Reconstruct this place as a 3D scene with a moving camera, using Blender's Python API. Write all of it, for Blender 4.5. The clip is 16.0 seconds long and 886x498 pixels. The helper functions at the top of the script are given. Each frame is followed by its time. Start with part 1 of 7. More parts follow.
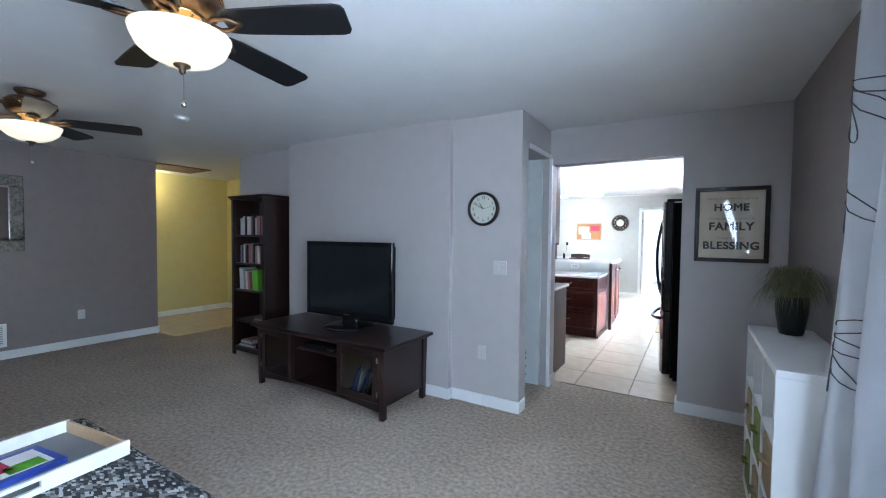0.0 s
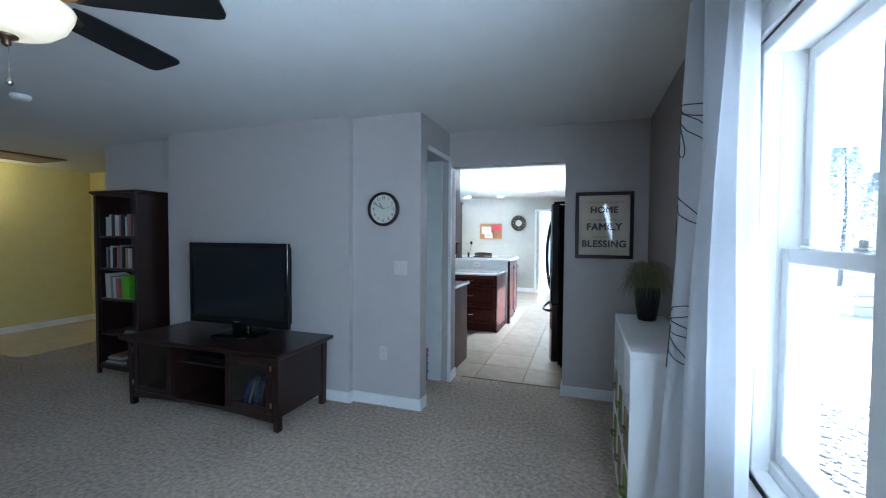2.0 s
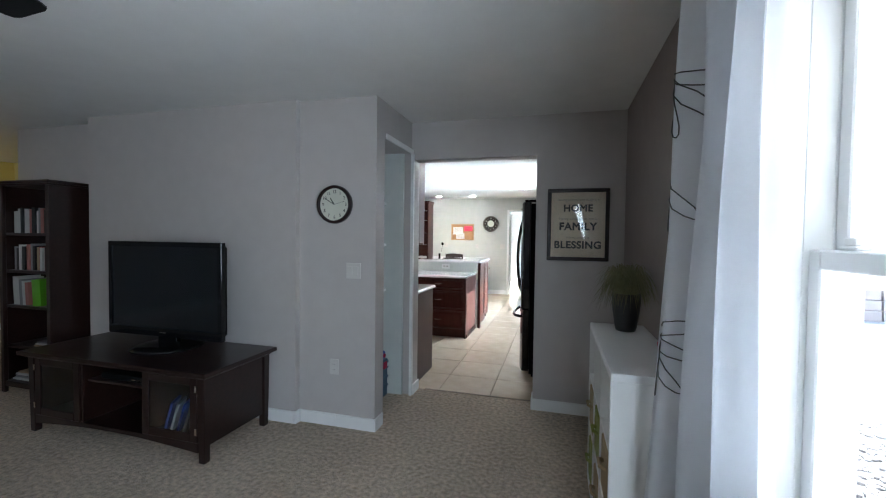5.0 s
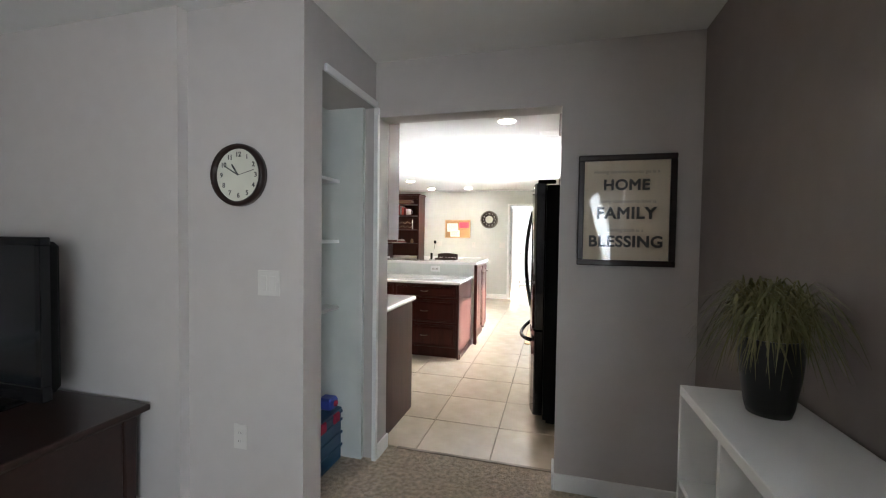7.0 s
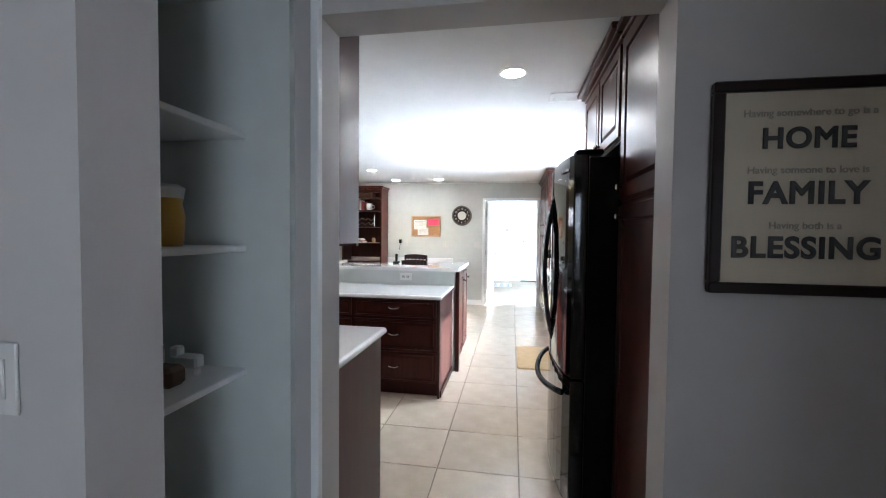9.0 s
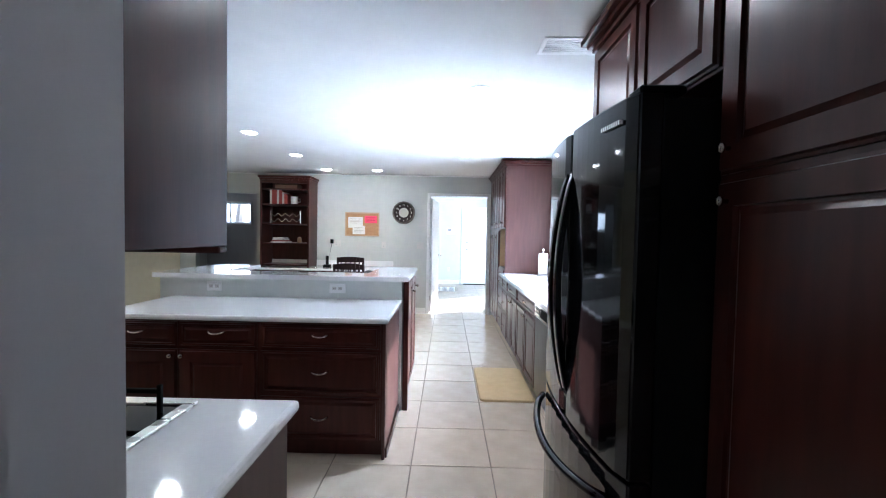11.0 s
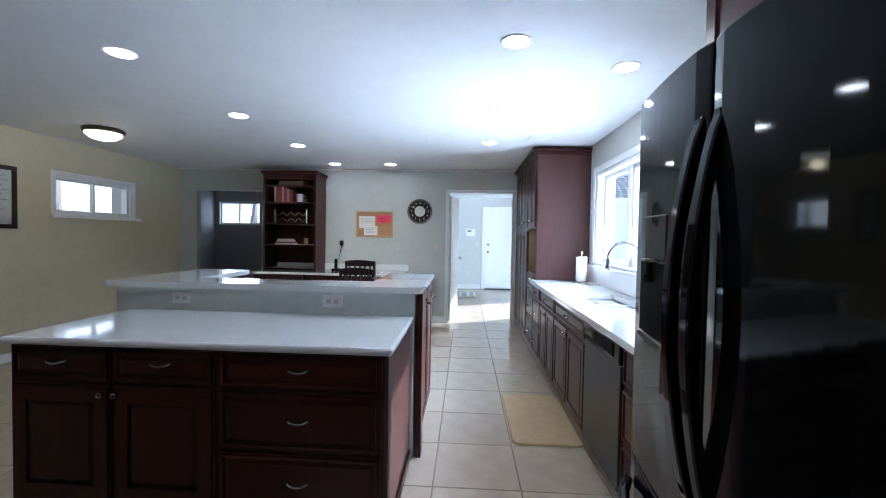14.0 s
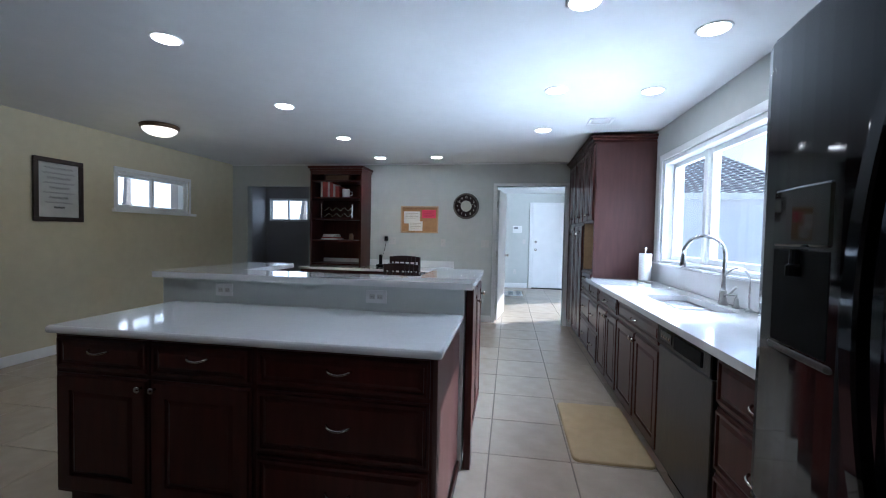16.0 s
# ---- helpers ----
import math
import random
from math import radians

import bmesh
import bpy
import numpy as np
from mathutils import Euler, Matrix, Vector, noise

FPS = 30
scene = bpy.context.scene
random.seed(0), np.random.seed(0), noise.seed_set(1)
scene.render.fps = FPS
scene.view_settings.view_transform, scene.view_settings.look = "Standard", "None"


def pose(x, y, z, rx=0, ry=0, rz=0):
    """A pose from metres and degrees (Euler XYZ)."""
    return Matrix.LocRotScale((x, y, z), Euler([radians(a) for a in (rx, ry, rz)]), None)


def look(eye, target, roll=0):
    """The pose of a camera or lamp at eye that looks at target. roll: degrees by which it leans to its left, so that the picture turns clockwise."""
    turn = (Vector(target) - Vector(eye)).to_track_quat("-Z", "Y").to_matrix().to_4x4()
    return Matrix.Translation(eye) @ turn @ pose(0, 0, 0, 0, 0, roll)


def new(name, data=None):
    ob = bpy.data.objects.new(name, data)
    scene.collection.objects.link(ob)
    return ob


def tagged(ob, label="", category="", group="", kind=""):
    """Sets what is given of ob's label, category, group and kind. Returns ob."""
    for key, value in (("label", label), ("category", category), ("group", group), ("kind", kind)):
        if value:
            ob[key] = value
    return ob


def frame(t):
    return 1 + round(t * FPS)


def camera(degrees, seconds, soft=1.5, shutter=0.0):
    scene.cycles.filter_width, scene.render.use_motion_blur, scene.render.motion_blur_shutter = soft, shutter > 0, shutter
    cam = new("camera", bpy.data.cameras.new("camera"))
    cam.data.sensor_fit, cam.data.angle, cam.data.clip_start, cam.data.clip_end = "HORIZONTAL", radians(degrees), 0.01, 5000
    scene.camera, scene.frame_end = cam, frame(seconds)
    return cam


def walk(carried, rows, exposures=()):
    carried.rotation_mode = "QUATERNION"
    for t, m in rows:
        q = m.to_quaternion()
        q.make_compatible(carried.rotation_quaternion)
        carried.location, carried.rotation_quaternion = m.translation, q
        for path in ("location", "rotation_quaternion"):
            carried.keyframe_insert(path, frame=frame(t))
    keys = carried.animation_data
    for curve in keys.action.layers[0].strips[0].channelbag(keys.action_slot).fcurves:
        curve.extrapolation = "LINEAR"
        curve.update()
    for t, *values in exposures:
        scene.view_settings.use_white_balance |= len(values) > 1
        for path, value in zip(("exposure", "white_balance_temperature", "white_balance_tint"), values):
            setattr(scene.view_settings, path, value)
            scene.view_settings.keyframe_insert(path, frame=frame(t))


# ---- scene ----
cam = camera(94.4, 16.0, soft=1.1)
PATH = [
    (0, (0.089, -3.865, 1.441), (-0.953, -2.16, 1.373), 0.6),
    (0.5, (0.11, -3.86, 1.443), (-0.807, -2.084, 1.375), 0.6),
    (1, (0.134, -3.848, 1.441), (-0.693, -2.028, 1.374), 0.6),
    (1.5, (0.155, -3.847, 1.443), (-0.576, -1.986, 1.376), 0.7),
    (2, (0.169, -3.84, 1.446), (-0.481, -1.95, 1.38), 0.4),
    (2.5, (0.174, -3.842, 1.445), (-0.427, -1.936, 1.379), 0.5),
    (3, (0.175, -3.835, 1.441), (-0.394, -1.919, 1.378), 0.5),
    (3.5, (0.174, -3.824, 1.448), (-0.376, -1.903, 1.387), 0.5),
    (4, (0.175, -3.797, 1.447), (-0.368, -1.873, 1.387), 0.6),
    (6.5, (0.072, -2.612, 1.404), (-0.452, -0.683, 1.344), 0.8),
    (7, (-0.027, -2.326, 1.399), (-0.549, -0.396, 1.335), 0.8),
    (7.5, (-0.123, -2.039, 1.406), (-0.625, -0.104, 1.341), 0.7),
    (8, (-0.232, -1.771, 1.412), (-0.707, 0.171, 1.342), 0.7),
    (8.5, (-0.358, -1.528, 1.42), (-0.783, 0.425, 1.348), 0.8),
    (9, (-0.446, -1.265, 1.41), (-0.779, 0.706, 1.337), 0.6),
    (11.5, (-0.711, -0.191, 1.396), (-0.691, 1.808, 1.33), 1.1),
    (12, (-0.729, -0.068, 1.394), (-0.694, 1.93, 1.329), 1.0),
    (12.5, (-0.732, 0.064, 1.375), (-0.697, 2.063, 1.315), 1.0),
    (13, (-0.703, 0.167, 1.379), (-0.694, 2.166, 1.32), 1.0),
    (13.5, (-0.697, 0.273, 1.381), (-0.74, 2.272, 1.323), 1.1),
    (14, (-0.716, 0.362, 1.373), (-0.824, 2.358, 1.316), 1.0),
    (14.5, (-0.734, 0.433, 1.363), (-0.931, 2.423, 1.305), 1.1),
    (15, (-0.754, 0.507, 1.347), (-0.997, 2.491, 1.289), 1.1),
    (15.5, (-0.774, 0.551, 1.338), (-1.056, 2.53, 1.276), 1.1),
    (16, (-0.783, 0.586, 1.328), (-1.1, 2.56, 1.26), 1.2),
]
EXPOSURES = [(0, 2.9, 5250, 8), (1.5, 2.55, 5050, 3), (3.5, 2.12, 5000, 3), (4.2, 2.12, 5250, 4), (6.5, 2.58, 6700, 10), (7.5, 2.55, 6450, 10), (9, 2.2, 5850, 10), (11.5, 1.85, 5250, 10), (12.5, 1.62, 5200, 10), (14.5, 0.92, 5150, 9), (16, 0.65, 5150, 9)]
walk(cam, [(t, look(eye, aim, roll)) for t, eye, aim, roll in PATH], EXPOSURES)
# ---- end of walk ----

# ---- world, sun, light ----
C = 2.44
SUN_DIR = Vector((-1.0, -0.53, -0.75)).normalized()
world = bpy.data.worlds.new("sky")
scene.world = world
world.use_nodes = True
wn = world.node_tree.nodes
sky = wn.new("ShaderNodeTexSky")
sky.sky_type, sky.sun_disc = "NISHITA", False
sky.sun_elevation = math.asin(-SUN_DIR.z)
sky.sun_rotation = math.atan2(-SUN_DIR.x, -SUN_DIR.y)
world.node_tree.links.new(sky.outputs[0], wn["Background"].inputs[0])
wn["Background"].inputs[1].default_value = 0.13
sun = new("sun", bpy.data.lights.new("sun", "SUN"))
sun.data.energy, sun.data.angle, sun.data.color = 5.0, radians(0.6), (1.0, 0.94, 0.86)
sun.rotation_mode = "QUATERNION"
sun.rotation_quaternion = SUN_DIR.to_track_quat("-Z", "Y")


def area_lamp(name, centre, target, sx, sy, watts, color=(0.80, 0.90, 1.0)):
    ob = new(name, bpy.data.lights.new(name, "AREA"))
    ob.data.shape, ob.data.size, ob.data.size_y = "RECTANGLE", sx, sy
    ob.data.energy, ob.data.color = watts, color
    ob.matrix_world = look(centre, target)
    return ob


area_lamp("sky_light_living", (0.655, -3.88, 1.38), (-3, -3.88, 0.35), 1.40, 1.25, 14)
area_lamp("sky_light_office", (-5.94, 9.80, 1.85), (-5.6, 7.5, 0.8), 0.9, 0.45, 2)
# added unseen lamp outside the living room window, in place of snow bounce
area_lamp("snow_fill_living", (2.3, -3.3, -0.22), (0.4, -2.4, 1.7), 1.8, 1.8, 18, (0.86, 0.93, 1.0))
# unseen fill lamp outside the kitchen window, stronger than real snow bounce
area_lamp("snow_fill_kitchen", (3.9, 4.7, -0.22), (-1.5, 3.9, 2.6), 6.5, 2.6, 1250, (0.86, 0.93, 1.0))
# fill lamp added above the yard, aimed through the kitchen window as extra sky
area_lamp("sky_fill_kitchen", (2.7, 4.1, 3.5), (-0.2, 3.9, 0.9), 3.4, 1.6, 580)


def bulb(name, place, watts, color, radius=0.06):
    ob = new(name, bpy.data.lights.new(name, "POINT"))
    ob.data.energy, ob.data.color, ob.data.shadow_soft_size = watts, color, radius
    ob.location = place
    return ob


# ---- materials ----
def principled(name):
    m = bpy.data.materials.new(name)
    m.use_nodes = True
    return m, m.node_tree.nodes, m.node_tree.links, m.node_tree.nodes["Principled BSDF"]


def surface(name, c1, c2, scale=4.0, rough=0.6, spread=0.08, bump=0.0, bump_scale=60.0, metal=0.0, coat=0.0,
            stretch=(1, 1, 1), detail=6, vary=0.0, sheen=0.0, depth=0.002):
    """Noise between two colours at one scale, stains at a larger one, fine relief and uneven gloss."""
    m, n, l, b = principled(name)
    tc, mp = n.new("ShaderNodeTexCoord"), n.new("ShaderNodeMapping")
    mp.inputs["Scale"].default_value = stretch
    l.new(tc.outputs["Object"], mp.inputs[0])
    fine, large = n.new("ShaderNodeTexNoise"), n.new("ShaderNodeTexNoise")
    for tex, s, d in ((fine, scale, detail), (large, scale * 0.13, 3)):
        tex.inputs["Scale"].default_value, tex.inputs["Detail"].default_value = s, d
        l.new(mp.outputs[0], tex.inputs["Vector"])
    add = n.new("ShaderNodeMix")
    add.inputs[0].default_value = 0.4
    l.new(fine.outputs[0], add.inputs[2])
    l.new(large.outputs[0], add.inputs[3])
    ramp = n.new("ShaderNodeValToRGB")
    ramp.color_ramp.elements[0].position, ramp.color_ramp.elements[1].position = 0.34, 0.66
    ramp.color_ramp.elements[0].color, ramp.color_ramp.elements[1].color = (*c1, 1), (*c2, 1)
    l.new(add.outputs[0], ramp.inputs[0])
    col = ramp.outputs[0]
    if vary:
        info, hsv, mr = n.new("ShaderNodeObjectInfo"), n.new("ShaderNodeHueSaturation"), n.new("ShaderNodeMapRange")
        mr.inputs[3].default_value, mr.inputs[4].default_value = 1 - vary, 1 + vary
        l.new(info.outputs["Random"], mr.inputs[0])
        l.new(mr.outputs[0], hsv.inputs["Value"])
        l.new(col, hsv.inputs["Color"])
        col = hsv.outputs[0]
    l.new(col, b.inputs["Base Color"])
    rr = n.new("ShaderNodeMapRange")
    rr.inputs[3].default_value, rr.inputs[4].default_value = max(rough - spread, 0.02), min(rough + spread, 1)
    l.new(large.outputs[0], rr.inputs[0])
    l.new(rr.outputs[0], b.inputs["Roughness"])
    b.inputs["Metallic"].default_value = metal
    b.inputs["Coat Weight"].default_value = coat
    b.inputs["Coat Roughness"].default_value = 0.12
    b.inputs["Sheen Weight"].default_value = sheen
    if bump:
        bn, bp = n.new("ShaderNodeTexNoise"), n.new("ShaderNodeBump")
        bn.inputs["Scale"].default_value, bn.inputs["Detail"].default_value = bump_scale, 4
        l.new(mp.outputs[0], bn.inputs["Vector"])
        bp.inputs["Strength"].default_value, bp.inputs["Distance"].default_value = bump, depth
        l.new(bn.outputs[0], bp.inputs["Height"])
        l.new(bp.outputs[0], b.inputs["Normal"])
    return m


def glow(name, color, strength):
    m, n, l, b = principled(name)
    b.inputs["Base Color"].default_value = (0.9, 0.88, 0.82, 1)
    b.inputs["Emission Color"].default_value = (*color, 1)
    b.inputs["Emission Strength"].default_value = strength
    b.inputs["Roughness"].default_value = 0.3
    return m


def glass(name, tint=(1, 1, 1), rough=0.0):
    m, n, l, b = principled(name)
    b.inputs["Base Color"].default_value = (*tint, 1)
    b.inputs["Transmission Weight"].default_value = 1.0
    b.inputs["Roughness"].default_value, b.inputs["IOR"].default_value = rough, 1.45
    return m


def clear_pane(name):
    """Thin window glass: mostly clear, with a faint reflection."""
    m = bpy.data.materials.new(name)
    m.use_nodes = True
    n, l = m.node_tree.nodes, m.node_tree.links
    n.remove(n["Principled BSDF"])
    t, g, x = n.new("ShaderNodeBsdfTransparent"), n.new("ShaderNodeBsdfGlossy"), n.new("ShaderNodeMixShader")
    g.inputs["Roughness"].default_value = 0.02
    x.inputs[0].default_value = 0.035
    l.new(t.outputs[0], x.inputs[1])
    l.new(g.outputs[0], x.inputs[2])
    l.new(x.outputs[0], n["Material Output"].inputs[0])
    return m


paint = dict(scale=9, rough=0.55, bump=0.12, bump_scale=220)
M_WALL = surface("wall_paint_greige", (0.47, 0.44, 0.425), (0.50, 0.47, 0.455), **paint)
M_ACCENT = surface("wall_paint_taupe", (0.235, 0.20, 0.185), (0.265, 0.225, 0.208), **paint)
M_KWALL = surface("wall_paint_grey_green", (0.50, 0.52, 0.49), (0.54, 0.55, 0.52), **paint)
M_CREAM = surface("wall_paint_cream", (0.56, 0.50, 0.34), (0.61, 0.55, 0.38), **paint)
M_HALL = surface("wall_paint_yellow", (0.58, 0.50, 0.20), (0.62, 0.54, 0.23), **paint)
M_CEIL = surface("ceiling_paint", (0.69, 0.69, 0.68), (0.73, 0.73, 0.72), scale=6, rough=0.8, bump=0.25, bump_scale=120)
M_TRIM = surface("white_trim_paint", (0.78, 0.78, 0.77), (0.83, 0.83, 0.82), scale=5, rough=0.32, bump=0.04)
M_NICHE = surface("niche_paint", (0.60, 0.63, 0.60), (0.66, 0.68, 0.65), **paint)
M_DARK = surface("cherry_wood", (0.036, 0.0076, 0.0054), (0.062, 0.0140, 0.0098), scale=5, rough=0.3, spread=0.06, coat=0.0,
                 stretch=(6, 6, 0.7), bump=0.05, bump_scale=30, vary=0.12)
M_VENEER = surface("satin_cherry_veneer", (0.058, 0.026, 0.023), (0.084, 0.038, 0.033), scale=5, rough=0.38, stretch=(6, 6, 0.7), bump=0.04, bump_scale=30)
M_ESPRESSO = surface("espresso_wood", (0.012, 0.0055, 0.0045), (0.024, 0.0098, 0.0078), scale=5, rough=0.34, coat=0.25,
                     stretch=(1, 8, 8), bump=0.06, bump_scale=30)
M_QUARTZ = surface("white_quartz", (0.78, 0.775, 0.77), (0.82, 0.815, 0.81), scale=60, rough=0.05, spread=0.02, coat=0.6)
M_TILE = surface("beige_tile", (0.50, 0.415, 0.315), (0.60, 0.51, 0.40), scale=7, rough=0.19, spread=0.07, bump=0.05, bump_scale=14, vary=0.05)
M_GROUT = surface("grout", (0.20, 0.165, 0.13), (0.27, 0.22, 0.17), scale=30, rough=0.9, bump=0.2)
M_BLACK = surface("gloss_black", (0.0045, 0.0045, 0.005), (0.007, 0.007, 0.008), scale=3, rough=0.06, spread=0.03, coat=0.0)
M_MATTE = surface("matte_black", (0.004, 0.004, 0.004), (0.008, 0.008, 0.008), scale=20, rough=0.65, bump=0.05)
M_STEEL = surface("brushed_steel", (0.50, 0.50, 0.50), (0.58, 0.58, 0.57), scale=20, rough=0.28, metal=1.0, stretch=(1, 12, 1))
M_DKSTEEL = surface("dark_stainless", (0.06, 0.055, 0.053), (0.085, 0.08, 0.076), scale=30, rough=0.33, metal=1.0, stretch=(8, 8, 0.6))
M_BRONZE = surface("aged_bronze", (0.09, 0.055, 0.035), (0.22, 0.14, 0.08), scale=30, rough=0.38, metal=1.0)
M_BRASS = surface("polished_brass", (0.38, 0.23, 0.09), (0.55, 0.36, 0.16), scale=30, rough=0.24, metal=1.0)
M_NICKEL = surface("satin_nickel", (0.55, 0.52, 0.48), (0.65, 0.62, 0.58), scale=10, rough=0.22, metal=1.0)
M_ALMOND = surface("almond_plastic", (0.56, 0.54, 0.51), (0.60, 0.58, 0.55), scale=10, rough=0.4)
M_PLASTIC = surface("white_plastic", (0.74, 0.74, 0.72), (0.78, 0.78, 0.76), scale=10, rough=0.35)
M_PAPER = surface("paper", (0.72, 0.70, 0.66), (0.80, 0.79, 0.75), scale=14, rough=0.8)
M_POSTER = surface("aged_print_paper", (0.60, 0.51, 0.39), (0.74, 0.66, 0.54), scale=3, rough=0.75)
M_INK = surface("print_ink", (0.05, 0.05, 0.05), (0.09, 0.09, 0.09), scale=20, rough=0.7)
M_FAINT = surface("faint_ink", (0.33, 0.29, 0.24), (0.40, 0.35, 0.29), scale=20, rough=0.7)
M_CORK = surface("cork", (0.36, 0.19, 0.08), (0.50, 0.28, 0.12), scale=130, rough=0.85, bump=0.3, bump_scale=150)
M_OAK = surface("light_oak", (0.45, 0.30, 0.17), (0.55, 0.38, 0.22), scale=6, rough=0.5, stretch=(8, 1, 8))
M_PINK = surface("pink_note", (0.80, 0.06, 0.13), (0.85, 0.08, 0.16), rough=0.7)
M_MAT = surface("tan_foam_mat", (0.46, 0.33, 0.16), (0.53, 0.39, 0.20), scale=12, rough=0.6, bump=0.2, bump_scale=90)
M_CURTAIN = surface("white_curtain_cloth", (0.76, 0.77, 0.80), (0.82, 0.83, 0.85), scale=30, rough=0.7, bump=0.15, bump_scale=400, sheen=0.3)
M_CURTAIN.node_tree.nodes["Principled BSDF"].inputs["Transmission Weight"].default_value = 0.0
tl, mx = M_CURTAIN.node_tree.nodes.new("ShaderNodeBsdfTranslucent"), M_CURTAIN.node_tree.nodes.new("ShaderNodeMixShader")
tl.inputs["Color"].default_value, mx.inputs[0].default_value = (0.86, 0.88, 0.92, 1), 0.45
M_CURTAIN.node_tree.links.new(M_CURTAIN.node_tree.nodes["Principled BSDF"].outputs[0], mx.inputs[1])
M_CURTAIN.node_tree.links.new(tl.outputs[0], mx.inputs[2])
M_CURTAIN.node_tree.links.new(mx.outputs[0], M_CURTAIN.node_tree.nodes["Material Output"].inputs[0])
M_SCREEN = surface("tv_screen", (0.006, 0.008, 0.011), (0.009, 0.011, 0.014), rough=0.16, spread=0.03)
M_CLAY = surface("black_clay", (0.006, 0.006, 0.007), (0.012, 0.012, 0.013), scale=10, rough=0.4)
M_SOIL = surface("soil", (0.03, 0.02, 0.012), (0.06, 0.04, 0.025), scale=50, rough=0.95, bump=0.4)
M_GRASS = surface("dry_green_blade", (0.095, 0.10, 0.035), (0.23, 0.21, 0.09), scale=18, rough=0.55)
M_ENAMEL = surface("white_enamel", (0.70, 0.70, 0.69), (0.75, 0.75, 0.74), scale=4, rough=0.3)
M_BIN = surface("green_fabric_bin", (0.16, 0.19, 0.035), (0.22, 0.25, 0.06), scale=60, rough=0.9, bump=0.3)
M_BINTAN = surface("tan_fabric_bin", (0.28, 0.21, 0.11), (0.34, 0.26, 0.15), scale=60, rough=0.9, bump=0.3)
M_RED = surface("red_cloth", (0.42, 0.02, 0.06), (0.52, 0.03, 0.08), scale=30, rough=0.8, bump=0.3)
M_SILVERWOOD = surface("worn_silver_frame", (0.05, 0.045, 0.04), (0.28, 0.25, 0.21), scale=45, rough=0.4, metal=0.6, bump=0.5, bump_scale=40, depth=0.006)
M_MIRROR = surface("mirror", (0.9, 0.9, 0.9), (0.92, 0.92, 0.92), rough=0.02, spread=0.0, metal=1.0)
M_SHINGLE = surface("roof_shingle", (0.24, 0.24, 0.25), (0.38, 0.38, 0.40), scale=20, rough=0.9, vary=0.2)
M_SIDING = surface("white_siding", (0.70, 0.72, 0.74), (0.76, 0.78, 0.80), scale=3, rough=0.6)
M_GROUND = surface("snowy_ground", (0.42, 0.41, 0.40), (0.74, 0.74, 0.76), scale=0.6, rough=0.9, bump=0.3, bump_scale=8)
M_PEBBLE = surface("pebble", (0.07, 0.065, 0.06), (0.30, 0.28, 0.27), scale=9, rough=0.9)
M_BARK = surface("bark", (0.17, 0.155, 0.14), (0.27, 0.245, 0.22), scale=14, rough=0.95, bump=0.5)
# needles far paler than fir green: outdoor glare put into the colour
M_NEEDLE = surface("glare_paled_fir_needles", (0.46, 0.51, 0.53), (0.64, 0.68, 0.70), scale=8, rough=0.8)
M_BRICK = surface("outdoor_block", (0.33, 0.29, 0.28), (0.42, 0.37, 0.35), scale=10, rough=0.9, bump=0.3)
M_SOFFIT = surface("white_soffit", (0.72, 0.73, 0.75), (0.78, 0.79, 0.80), scale=4, rough=0.5)
M_LAMP = glow("fan_bowl_glass", (1.0, 0.82, 0.54), 0.13)
M_LAMP.node_tree.nodes["Principled BSDF"].inputs["Base Color"].default_value = (0.62, 0.54, 0.40, 1)
M_GLOBE = glow("frosted_bulb", (1.0, 0.80, 0.50), 1.2)
M_DOME = glow("dome_glass", (1.0, 0.90, 0.72), 0.9)
M_CAN = glow("recessed_lamp", (1.0, 0.93, 0.84), 26.0)
M_HAZE = glow("bright_winter_sky", (0.84, 0.92, 1.0), 0.75)
M_PANE = clear_pane("window_glass")
M_CGLASS = glass("cabinet_glass", (0.85, 0.9, 0.9), 0.03)
M_FACE = surface("clock_face_cream", (0.58, 0.58, 0.50), (0.66, 0.66, 0.57), scale=8, rough=0.4)
M_BLUE = surface("blue_print", (0.03, 0.06, 0.32), (0.05, 0.09, 0.42), rough=0.35)
M_GREEN = surface("green_cover", (0.10, 0.33, 0.015), (0.14, 0.40, 0.02), rough=0.4)
M_TEAL = surface("blue_plastic", (0.008, 0.05, 0.11), (0.014, 0.08, 0.16), scale=6, rough=0.3)
M_YELLOW = surface("yellow_plastic", (0.55, 0.30, 0.03), (0.65, 0.36, 0.04), rough=0.4)
BOOKS = [surface("cover_%s" % k, tuple(v * 0.85 for v in c), c, scale=12, rough=0.55) for k, c in (
    ("white", (0.55, 0.55, 0.53)), ("red", (0.30, 0.035, 0.03)), ("black", (0.02, 0.02, 0.022)), ("tan", (0.36, 0.25, 0.15)),
    ("grey", (0.22, 0.22, 0.23)), ("brown", (0.13, 0.07, 0.04)), ("rose", (0.38, 0.14, 0.12)))]


